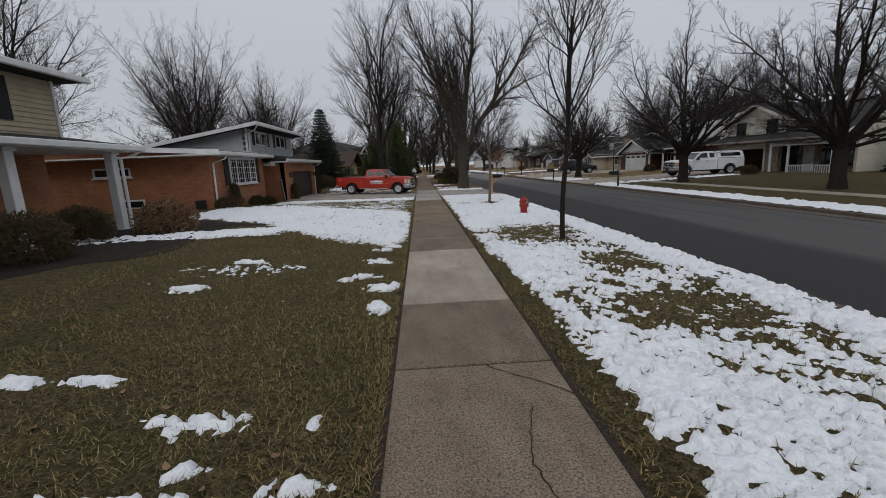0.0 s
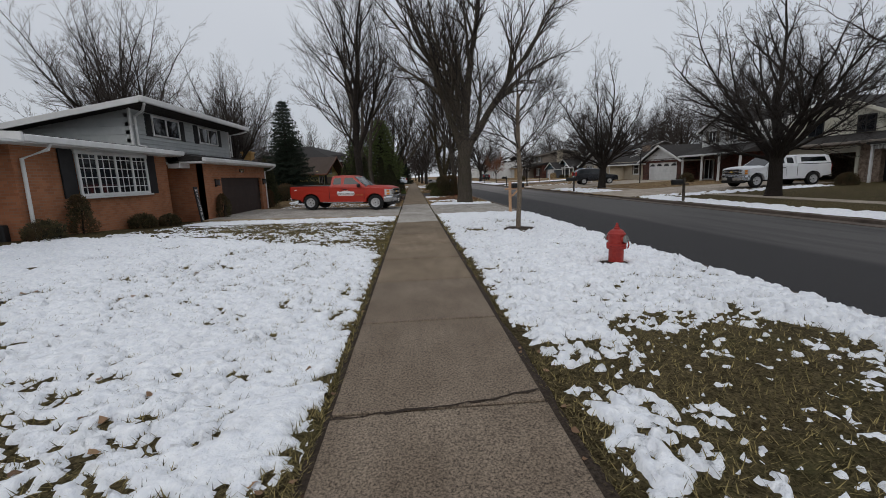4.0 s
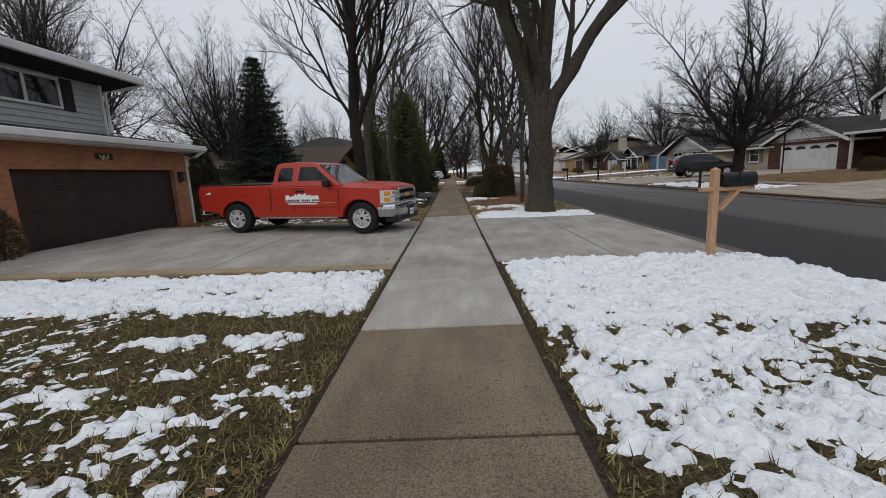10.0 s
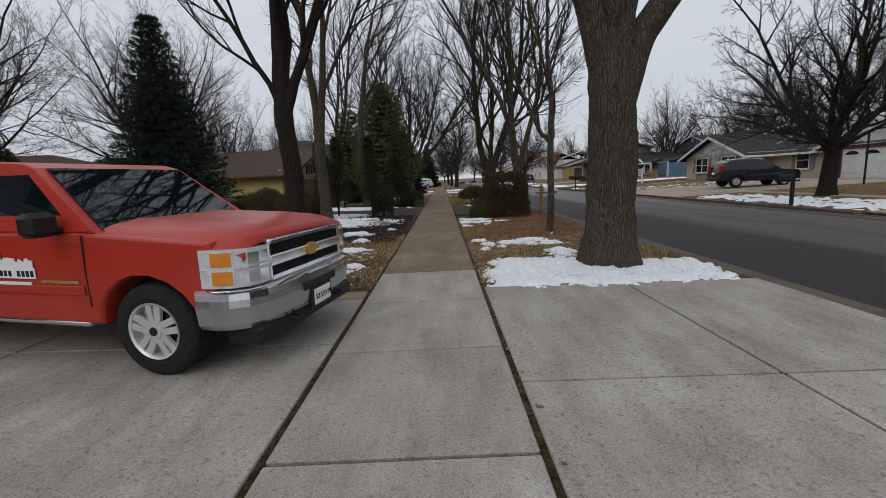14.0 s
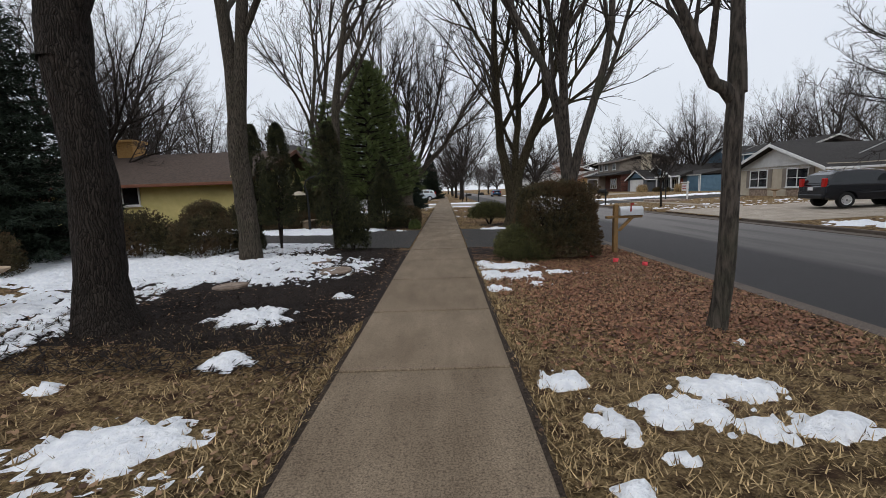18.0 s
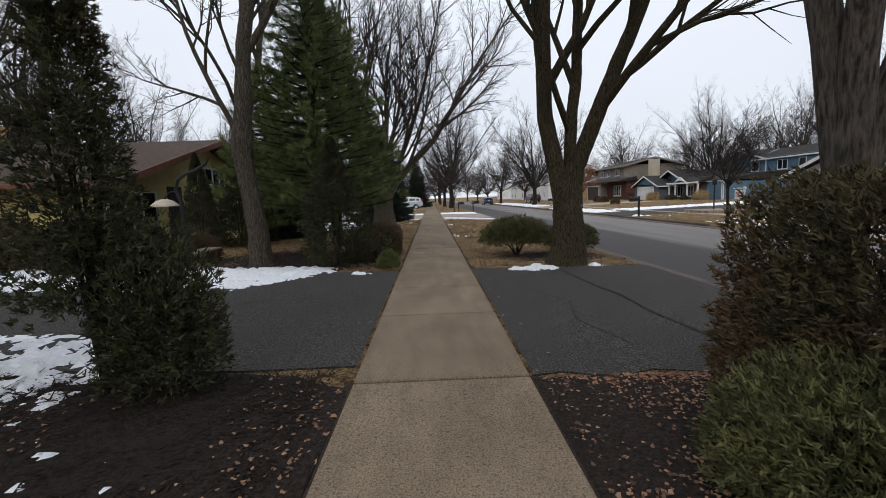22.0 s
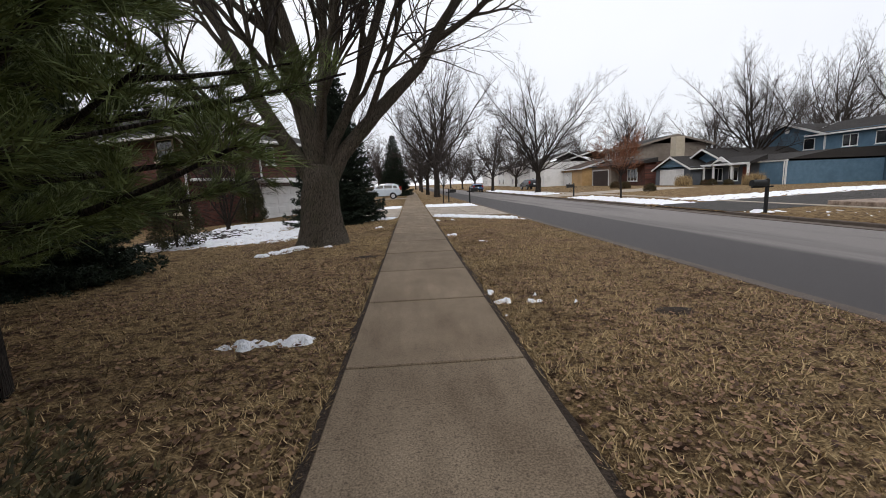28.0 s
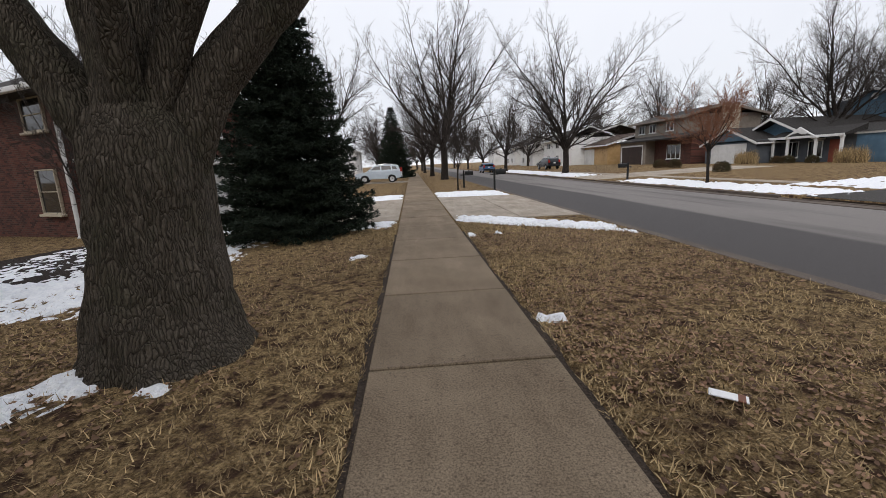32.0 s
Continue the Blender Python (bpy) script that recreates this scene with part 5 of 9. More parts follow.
# ---- houses ----
def window(house, origin, facing, width, height, cols=2, rows=1, frame_mat=None, glass=None, shutters=None, sill=True, grid=0, fr=0.07):
    """A framed window on a wall. facing: degrees of its outward way; origin: the middle of its lower edge."""
    frame_mat = frame_mat or M["white"]
    m = pose(*origin, 0, 0, facing + 90)
    o = Mesh()
    w = width / 2
    o.box(-w, w, -0.07, 0.0, height - fr, height, 0.008).box(-w, w, -0.07, 0.0, 0, fr, 0.008)
    o.box(-w, -w + fr, -0.07, 0.0, fr, height - fr, 0.008).box(w - fr, w, -0.07, 0.0, fr, height - fr, 0.008)
    win = part("window", o, frame_mat, house, m=m)
    for c in range(1, cols):
        x = -w + width * c / cols
        part("mullion", Mesh().box(x - fr / 2, x + fr / 2, -0.065, 0.0, fr, height - fr, 0.006), frame_mat, win)
    for r in range(1, rows):
        z = height * r / rows
        part("rail", Mesh().box(-w + fr, w - fr, -0.06, 0.0, z - fr / 3, z + fr / 3, 0.005), frame_mat, win)
    for c in range(cols):
        a, b = -w + width * c / cols, -w + width * (c + 1) / cols
        part("pane", Mesh().box(a + 0.02, b - 0.02, -0.03, -0.012, 0.02, height - 0.02), glass or M["glass"], win)
        if grid:
            g = Mesh()
            for k in range(1, grid):
                x = a + (b - a) * k / grid
                g.box(x - 0.012, x + 0.012, -0.045, -0.03, fr, height - fr)
            for k in range(1, grid + 2):
                z = height * k / (grid + 2)
                g.box(a + fr / 2, b - fr / 2, -0.044, -0.03, z - 0.012, z + 0.012)
            part("muntins", g, frame_mat, win)
    if sill:
        part("sill", Mesh().box(-w - 0.06, w + 0.06, -0.13, 0.0, -0.06, -0.002, 0.01), frame_mat, win)
    if shutters:
        for s in (-1, 1):
            sh = Mesh().box(*sorted((s * (w + 0.03), s * (w + 0.40))), -0.05, 0.0, -0.02, height + 0.02, 0.008)
            for k in range(int(height / 0.09)):
                sh.box(*sorted((s * (w + 0.08), s * (w + 0.35))), -0.06, -0.045, 0.05 + k * 0.09, 0.10 + k * 0.09)
            part("shutter", sh, shutters, win)
    return win


def clapboard(house, name, x, y0, y1, z0, z1, out, mat, axis="x", row=0.2, depth=0.2):
    """A wall of lapped boards that faces along an axis (out is +1 or -1)."""
    n = max(1, round((z1 - z0) / row))
    pts = []
    for i in range(n):
        za, zb = z0 + (z1 - z0) * i / n, z0 + (z1 - z0) * (i + 1) / n
        pts += [(x + out * 0.03, za), (x, zb)]
    pts += [(x - out * depth, z1), (x - out * depth, z0)]
    m = Mesh().prism(pts, y0, y1, "y") if axis == "x" else Mesh().prism(pts, y0, y1, "x")
    return part(name, m, mat, house)


def gable_roof(house, x0, x1, y0, y1, z, rise, along, mat, trim, over=0.4, thick=0.14):
    """Two slopes with fascia boards; along: the axis of the ridge."""
    m, tr = Mesh(), Mesh()
    if along == "x":
        ym, half = (y0 + y1) / 2, (y1 - y0) / 2
        k = rise / half
        a, b = x0 - over, x1 + over
        pts = [(y0 - over, z - over * k), (ym, z + rise), (y1 + over, z - over * k), (y1 + over, z - over * k - thick), (ym, z + rise - thick), (y0 - over, z - over * k - thick)]
        m.prism(pts, a, b, "x")
        for e, s in ((a, -1), (b, 1)):
            tr.prism([(p[0], p[1] + (0.02 if i < 3 else -0.06)) for i, p in enumerate(pts)], *sorted((e, e + s * 0.04)), "x")
        for yy, s in ((y0 - over, -1), (y1 + over, 1)):
            tr.box(a, b, *sorted((yy, yy + s * 0.1)), z - over * k - thick - 0.02, z - over * k - 0.01, 0.015)
    else:
        xm, half = (x0 + x1) / 2, abs(x1 - x0) / 2
        lo, hi = min(x0, x1), max(x0, x1)
        k = rise / half
        pts = [(lo - over, z - over * k), (xm, z + rise), (hi + over, z - over * k), (hi + over, z - over * k - thick), (xm, z + rise - thick), (lo - over, z - over * k - thick)]
        m.prism(pts, y0 - over, y1 + over, "y")
        for e, s in ((y0 - over, -1), (y1 + over, 1)):
            tr.prism([(p[0], p[1] + (0.02 if i < 3 else -0.06)) for i, p in enumerate(pts)], *sorted((e, e + s * 0.04)), "y")
        for xx, s in ((lo - over, -1), (hi + over, 1)):
            tr.box(*sorted((xx, xx + s * 0.1)), y0 - over, y1 + over, z - over * k - thick - 0.02, z - over * k - 0.01, 0.015)
    part("roof", m, mat, house)
    part("fascia", tr, trim, house)


def gable_wall(house, x, y0, y1, z, rise, mat, axis="x", depth=0.18, out=-1):
    """The three-cornered top of an end wall, with its rows of boards."""
    z -= 0.17
    n = max(3, round(rise / 0.18))
    h, ym = (y1 - y0) / 2, (y0 + y1) / 2
    gable = part("gable", Mesh().prism([(ym - h, z), (ym + h, z), (ym + 0.02, z + rise), (ym - 0.02, z + rise)], x, x + out * -depth, axis), mat, house)
    for i in range(n):
        a, za = h * (1 - i / n), z + rise * i / n
        part("board", Mesh().prism([(ym - a, za), (ym + a, za), (ym + a * 0.985, za + 0.035), (ym - a * 0.985, za + 0.035)], x, x + out * 0.025, axis), mat, gable)
    return gable


def garage_door(house, x, y0, y1, z0, z1, mat, out=-1, rows=4, cols=0, arches=False, surround=True):
    door = part("garage_door", Mesh().box(*sorted((x - out * 0.02, x + out * 0.018)), y0, y1, z0, z1), mat, house)
    for r in range(rows):
        d = Mesh()
        a, b = z0 + (z1 - z0) * r / rows, z0 + (z1 - z0) * (r + 1) / rows
        if cols and not (arches and r == rows - 1):
            for c in range(cols):
                ya, yb = y0 + (y1 - y0) * c / cols, y0 + (y1 - y0) * (c + 1) / cols
                d.box(*sorted((x, x + out * 0.045)), ya + 0.07, yb - 0.07, a + 0.07, b - 0.07, 0.012)
        d.box(*sorted((x + out * 0.018, x + out * 0.03)), y0, y1, a + 0.006, b - 0.006, 0.004)
        part("door_panel", d, mat, door)
    if arches:
        for c in range(4):
            ym = y0 + (y1 - y0) * (c + 0.5) / 4
            h = (y1 - y0) / 4 * 0.36
            zb = z0 + (z1 - z0) * 0.82
            part("arched_light", Mesh().prism([(ym - h, zb)] + [(ym - h * math.cos(math.pi * k / 8), zb + 0.24 * math.sin(math.pi * k / 8)) for k in range(1, 8)] + [(ym + h, zb)], *sorted((x + out * 0.028, x + out * 0.04)), "x"), M["glass"], door)
    if surround:
        f = Mesh().box(*sorted((x, x + out * 0.05)), y0 - 0.14, y0, z0, z1 + 0.14, 0.01).box(*sorted((x, x + out * 0.05)), y1, y1 + 0.14, z0, z1 + 0.14, 0.01).box(*sorted((x, x + out * 0.05)), y0, y1, z1, z1 + 0.14, 0.01)
        part("door_frame", f, M["white"], door)
    return door


def downspout(house, pts, mat=None, r=0.045):
    return part("downspout", Mesh().tube(pts, r, 8), mat or M["white"], house)


def posts(house, places, z0, z1, mat, w=0.16):
    for x, y in places:
        part("post", Mesh().box(x - w / 2, x + w / 2, y - w / 2, y + w / 2, z0, z1, 0.015).box(x - w * 0.7, x + w * 0.7, y - w * 0.7, y + w * 0.7, z0, z0 + 0.1, 0.01).box(x - w * 0.7, x + w * 0.7, y - w * 0.7, y + w * 0.7, z1 - 0.1, z1, 0.01), mat, house)


# split-level house of orange brick with a bay window and brown garage door
gb = -0.1
B = thing("brick_house", (-9.8, 18, 0.0), "split-level orange brick house with grey siding and a brown garage door", "house")
bx = lambda x: x + 9.8
part("wall", Mesh().box(-9.5, 0, 1.0, 7.6, gb, 2.75), M["brick_x"], B)
part("side_wall", Mesh().prism([(-9.6, gb), (0.01, gb), (0.01, 2.85), (-9.6, 3.5)], 0.96, 1.0), M["brick_y"], B)
part("porch_wall", Mesh().box(-2.4, -1.5, 7.6, 8.4, gb, 2.75), M["brick_x"], B)
part("garage_side_wall", Mesh().box(-1.5, 0.995, 8.4, 8.62, gb, 2.5), M["brick_y"], B)
for nm, y0, y1, z0 in (("garage_wall", 8.4, 10.0, gb), ("garage_wall", 15.2, 15.85, gb), ("garage_lintel_wall", 10.0, 15.2, 1.9)):
    part(nm, Mesh().box(0.74, 1.0, y0, y1, z0, 2.5), M["brick_x"], B)
part("garage_far_wall", Mesh().box(-9.0, 0.98, 15.6, 15.85, gb, 2.5), M["brick_y"], B)
garage_door(B, 0.82, 10.0, 15.2, 0.07, 1.9, M["brown_door"], 1, 4)
part("soffit", Mesh().box(-9.4, 0.62, 0.0, 7.6, 2.74, 2.80).box(-9.4, 1.45, 7.6, 16.2, 2.48, 2.54), M["white"], B)
part("roof", Mesh().prism([(-9.7, 3.5), (0.62, 2.81), (0.62, 2.96), (-9.7, 3.65)], 0.6, 7.6).prism([(-3.0, 2.55), (1.45, 2.55), (1.45, 2.68), (-0.2, 3.0), (-3.0, 3.1)], 7.6, 16.3), M["shingle"], B)
part("gutter", Mesh().box(0.6, 0.74, 0.6, 7.65, 2.76, 2.93, 0.02).box(1.43, 1.57, 7.5, 16.3, 2.52, 2.68, 0.02).prism([(-9.7, 3.46), (0.7, 2.77), (0.7, 2.98), (-9.7, 3.67)], 0.54, 0.6), M["white"], B)
clapboard(B, "siding", -0.2, 6.1, 14.2, 2.9, 4.45, 1, M["grey_siding"], "x", 0.15)
# the upper storey under one low slope that falls to the rear
lap = Mesh()
for i in range(11):
    z0, z1 = 2.9 + 0.145 * i, 2.9 + 0.145 * (i + 1)
    lap.prism([(-0.2 - (4.56 - z0) / 0.2, z0), (-0.2, z0), (-0.2, z1 - 0.004), (-0.2 - (4.56 - z1) / 0.2, z1 - 0.004)], 6.1 + 0.012 * (i % 2), 6.3)
part("side_siding", lap, M["grey_siding"], B)
part("upper_wall", Mesh().prism([(-8.4, 2.9), (-0.45, 2.9), (-0.45, 4.44), (-8.4, 2.95)], 6.35, 14.0), M["grey_siding"], B)
for y in (6.02, 14.18):
    part("corner_board", Mesh().box(-0.22, -0.14, y, y + 0.1, 2.9, 4.45, 0.01), M["white"], B)
part("upper_roof", Mesh().prism([(-9.0, 2.86), (0.6, 4.5), (0.66, 4.66), (-9.0, 3.0)], 5.4, 14.9), M["shingle"], B)
part("upper_fascia", Mesh().box(0.6, 0.72, 5.35, 14.95, 4.46, 4.66, 0.02).prism([(-9.0, 2.8), (0.62, 4.44), (0.66, 4.64), (-9.0, 3.0)], 5.33, 5.4), M["white"], B)
for y in (8.3, 11.9):
    window(B, (-0.2, y, 3.52), 0, 1.95, 0.78, 2, 1, shutters=M["dark"], sill=False)
bay = window(B, (0.03, 4.55, 1.38), 0, 3.3, 1.4, 4, 1, grid=3, fr=0.09)
for s in (-1, 1):
    part("shutter", Mesh().box(0.01, 0.06, 4.55 + s * 1.7 + (-0.5 if s < 0 else 0), 4.55 + s * 1.7 + (0 if s < 0 else 0.5), 1.36, 2.74, 0.01), M["dark"], B)
part("bay_head", Mesh().box(0.0, 0.1, 2.85, 6.25, 2.62, 2.75, 0.01), M["white"], B)
downspout(B, [(0.66, 1.4, 2.8), (0.6, 1.35, 2.62), (0.1, 1.15, 2.4), (0.07, 1.15, 0.35), (0.35, 1.2, 0.3)])
downspout(B, [(0.65, 5.6, 4.42), (0.4, 5.9, 4.25), (-0.08, 6.2, 4.1), (-0.08, 6.2, 3.1), (0.2, 6.2, 3.02)])
downspout(B, [(0.62, 14.8, 4.42), (0.3, 14.5, 4.28), (-0.1, 14.32, 4.2), (-0.1, 14.32, 3.05)])
downspout(B, [(1.5, 16.2, 2.52), (1.3, 16.05, 2.35), (1.0, 15.92, 2.25), (1.0, 15.92, 0.1)])
part("front_door", Mesh().box(-1.5, -1.44, 7.75, 8.3, 0.1, 2.1, 0.02), M["brown_door"], B)
part("door_surround", Mesh().box(-1.5, -1.4, 7.6, 7.72, 0.05, 2.5, 0.01).box(-1.5, -1.38, 7.6, 8.4, 2.15, 2.5, 0.01), M["white"], B)
part("porch_beam", Mesh().box(0.05, 0.5, 7.6, 8.4, 2.3, 2.72, 0.01), M["white"], B)
part("porch_floor", Mesh().box(-1.5, 1.2, 7.6, 10.0, gb, 0.09, 0.01), M["concrete_edge"], B)
for y in (9.4, 15.45):
    lamp = part("wall_lantern", Mesh().box(1.0, 1.04, y - 0.07, y + 0.07, 1.5, 1.85, 0.01).box(1.04, 1.2, y - 0.08, y + 0.08, 1.55, 1.58).box(1.04, 1.2, y - 0.09, y + 0.09, 1.78, 1.82), M["iron"], B)
    part("lantern_glass", Mesh().box(1.06, 1.18, y - 0.06, y + 0.06, 1.58, 1.78), M["pane_pale"], lamp)
part("house_number", Mesh().box(1.0, 1.03, 12.2, 12.75, 2.16, 2.32, 0.01), M["dark"], B, "dark number plate over the garage")
part("number_text", lettering("811", 0.13, M["decal"], 0.002), None, B, m=pose(1.034, 12.47, 2.19, 90, 0, 90))
for k in range(3):
    part("number_digit", Mesh().box(1.03, 1.036, 12.3 + k * 0.13, 12.36 + k * 0.13, 2.19, 2.29), M["gold"], B)
ch = part("chandelier", Mesh().lathe([(0.02, 2.2), (0.02, 2.45)], 8, (-0.9, 8.0, 0)).lathe([(0.16, 2.06), (0.16, 2.1)], 14, (-0.9, 8.0, 0)), M["gold"], B)
for k in range(5):
    a = k * 1.2566
    part("bulb", Mesh().lathe([(0.012, 2.1), (0.028, 2.14), (0.012, 2.19)], 8, (-0.9 + 0.15 * math.cos(a), 8.0 + 0.15 * math.sin(a), 0)), M["bulb"], ch)
part("basement_window", Mesh().box(-4.0, -3.0, 0.92, 0.96, 0.55, 0.95, 0.01), M["white"], B)
part("basement_pane", Mesh().box(-3.93, -3.07, 0.90, 0.92, 0.62, 0.88), M["glass"], B)
window(B, (-4.2, 0.96, 1.95), -90, 1.6, 0.42, 2, 1, sill=True)
part("utility_box", Mesh().box(-0.75, -0.35, 0.78, 0.96, 0.25, 0.8, 0.02), M["dark"], B)

# leaning welcome board on the porch
wb = thing("welcome_board", (-8.72, 25.7, 0.09), "tall black wooden board lettered WELCOME leaning by the door", "sign")
part("board", Mesh().box(-0.02, 0.02, -0.14, 0.14, 0, 1.45, 0.008), M["dark"], wb, m=pose(0, 0, 0, 0, -6, 0))
for i, c in enumerate("WELCOME"):
    part("letter", lettering(c, 0.2, M["decal"], 0.003), None, wb, m=pose(0, 0, 0, 0, -6, 0) @ pose(0.025, 0, 1.3 - i * 0.19, 90, 0, 90))

# neighbour with tan siding and a white-posted porch
A = thing("porch_house", (-11, 6, 0.0), "two-storey house with tan lap siding and a white-posted porch", "house")
clapboard(A, "siding", 0, -9, 6.7, 3.1, 4.75, 1, M["tan"], "x", 0.14)
part("upper_wall", Mesh().box(-9, -0.2, -9, 6.68, 3.1, 4.75), M["tan"], A)
part("corner_board", Mesh().box(-0.05, 0.06, 6.66, 6.76, 3.1, 4.75, 0.01), M["white"], A)
part("lower_wall", Mesh().box(-9, -0.5, -9, 6.6, -0.1, 3.1), M["brick_x"], A)
part("upper_roof", Mesh().prism([(-9.5, 4.76), (0.7, 4.76), (0.7, 4.9), (-4.5, 6.2), (-9.5, 4.9)], -9.5, 7.2), M["shingle"], A)
part("upper_gutter", Mesh().box(0.66, 0.8, -9.5, 7.25, 4.74, 4.9, 0.02), M["white"], A)
part("porch_roof", Mesh().prism([(-0.5, 2.75), (2.0, 2.75), (2.0, 2.86), (-0.1, 3.2), (-0.5, 3.2)], -9.5, 7.1), M["shingle"], A)
part("porch_gutter", Mesh().box(1.96, 2.12, -9.5, 7.15, 2.7, 2.86, 0.02).box(-0.5, 1.96, -9.4, 7.05, 2.68, 2.74), M["white"], A)
posts(A, ((1.45, 6.5), (1.45, 3.2), (1.45, -0.4), (1.45, -4)), 0.3, 2.7, M["white"], 0.24)
part("porch_floor", Mesh().box(-0.5, 1.9, -9.4, 6.9, -0.1, 0.3, 0.02), M["concrete_pale"], A)
downspout(A, [(2.04, 7.0, 2.72), (1.9, 6.9, 2.6), (1.62, 6.68, 2.5), (1.62, 6.68, 0.35)])
window(A, (0.03, 4.3, 3.55), 0, 1.1, 1.05, 1, 2, shutters=M["dark"], sill=False)

# yellow ranch behind the trees
Y = thing("yellow_house", (-10, 60, 0.3), "low yellow clapboard ranch house with a brown shingle roof", "house")
clapboard(Y, "siding", 0, -5.9, 6.0, -0.4, 2.3, 1, M["yellow"], "x", 0.22)
clapboard(Y, "side_siding", -5.9, -15, -0.02, -0.4, 2.1, -1, M["yellow"], "y", 0.22)
part("inner_wall", Mesh().box(-15, -0.25, -5.6, 6.0, -0.4, 2.2), M["yellow"], Y)
gable_wall(Y, 0.0, -5.9, 6.0, 2.3, 1.75, M["yellow"], "x", out=1)
gable_roof(Y, -15, 0.3, -5.9, 6.0, 2.25, 1.8, "x", M["shingle_brown"], M["rust"], 0.75)
window(Y, (0.03, -4.6, 0.35), 0, 2.4, 1.45, 3, 1)
window(Y, (0.03, 0.4, 2.1), 0, 1.9, 0.8, 3, 1, shutters=M["dark"])
part("front_door", Mesh().box(0.02, 0.08, -2.7, -1.8, 0, 2.0, 0.02), M["dark"], Y)
part("stone_front", Mesh().box(0.03, 0.12, -1.6, 1.6, -0.4, 1.7, 0.02), M["stone"], Y)
window(Y, (-6.0, -5.93, 1.0), -90, 2.6, 0.95, 3, 1)
window(Y, (-11.0, -5.93, 1.0), -90, 1.8, 0.95, 2, 1)
part("chimney", Mesh().box(-9.6, -8.6, -0.6, 0.6, 3.0, 4.9, 0.03).box(-9.7, -8.5, -0.7, 0.7, 4.75, 4.92, 0.02), M["chimney"], Y)

# low rust-walled garage that stands behind the spruce
G = thing("garage", (-14.6, 43.2, 0.25), "low rust-coloured garage with a brown hipped roof behind a spruce", "garage")
part("wall", Mesh().box(-9.0, 0.0, 0.0, 0.2, -0.4, 2.05), M["rust"], G)
part("side_wall", Mesh().box(-0.2, 0.0, 0.2, 6.0, -0.4, 2.05), M["rust"], G)
part("roof", Mesh().add([(-9.6, -0.6, 2.05), (0.6, -0.6, 2.05), (0.6, 6.6, 2.05), (-9.6, 6.6, 2.05), (-6.2, 3.0, 3.2), (-2.9, 3.0, 3.2), (-9.6, -0.6, 1.93), (0.6, -0.6, 1.93), (0.6, 6.6, 1.93), (-9.6, 6.6, 1.93)], [(0, 1, 5, 4), (1, 2, 5), (2, 3, 4, 5), (3, 0, 4), (0, 6, 7, 1), (1, 7, 8, 2), (2, 8, 9, 3), (3, 9, 6, 0), (6, 9, 8, 7)]), M["shingle_brown"], G)
part("fascia", Mesh().box(-9.65, 0.65, -0.68, -0.6, 1.88, 2.06, 0.01), M["rust"], G)

R = thing("red_brick_house", (-12.05, 76.45, -0.35), "two-storey dark red brick house with white downspouts and a hipped roof", "house")
part("side_wall", Mesh().box(-13, 0, 0, 0.25, -0.8, 3.3), M["redbrick_y"], R)
part("wall", Mesh().box(-0.25, 0.006, 0.25, 3.1, -0.5, 3.3), M["redbrick_x"], R)
part("garage_front", Mesh().box(-0.3, -0.05, 3.1, 3.4, -0.5, 3.3).box(-0.3, -0.05, 6.6, 8.0, -0.5, 3.3).box(-0.3, -0.05, 3.4, 6.6, 1.4, 3.3), M["redbrick_x"], R)
part("inner_wall", Mesh().box(-13, -0.5, 0.25, 8.0, -0.5, 3.25), M["redbrick_y"], R)
hip = Mesh().add([(-13.5, -0.5, 3.3), (0.5, -0.5, 3.3), (0.5, 8.5, 3.3), (-13.5, 8.5, 3.3), (-8.6, 4.0, 5.35), (-6.6, 4.0, 5.35), (-13.5, -0.5, 3.17), (0.5, -0.5, 3.17), (0.5, 8.5, 3.17), (-13.5, 8.5, 3.17)], [(0, 1, 5, 4), (1, 2, 5), (2, 3, 4, 5), (3, 0, 4), (0, 6, 7, 1), (1, 7, 8, 2), (2, 8, 9, 3), (3, 9, 6, 0), (6, 9, 8, 7)])
part("roof", hip, M["shingle"], R)
part("gutter", Mesh().box(-13.5, 0.55, -0.6, -0.5, 3.17, 3.29, 0.02).box(0.5, 0.6, -0.6, 8.5, 3.17, 3.29, 0.02), M["white"], R)
gable_roof(R, -4, 0.2, 1.2, 2.55, 3.4, 0.6, "x", M["shingle"], M["white"], 0.12, 0.07)
gable_wall(R, 0.01, 1.2, 2.55, 3.4, 0.58, M["redbrick_x"], "x", out=1)
part("canopy", Mesh().box(0.006, 0.5, 0.1, 3.1, 1.66, 1.76, 0.02).box(-0.3, 0.56, 3.1, 8.0, 1.55, 1.76, 0.02), M["white"], R)
for wx, wz, ww, wh, n in ((-0.9, 2.42, 0.95, 0.76, 1), (-0.9, 0.5, 0.86, 1.06, 1), (-6.2, 2.3, 2.0, 0.85, 3)):
    window(R, (wx, -0.003, wz), -90, ww, wh, n, 2 if n == 1 else 1, frame_mat=M["beige"], fr=0.035)
part("lintel", Mesh().box(-1.4, -0.4, -0.02, 0.02, 1.58, 1.7, 0.01), M["redbrick_x"], R)
part("side_door", Mesh().box(-5.4, -4.45, -0.04, 0.02, -0.42, 0.93, 0.015), M["white"], R)
part("house_number", Mesh().box(-5.15, -5.05, -0.02, 0.0, 1.32, 1.4, 0.003).box(-4.98, -4.88, -0.02, 0.0, 1.32, 1.4, 0.003).box(-4.81, -4.71, -0.02, 0.0, 1.32, 1.4, 0.003), M["white"], R)
window(R, (0.01, 1.65, 2.42), 0, 0.7, 0.8, 2, 1, frame_mat=M["beige"], fr=0.04)
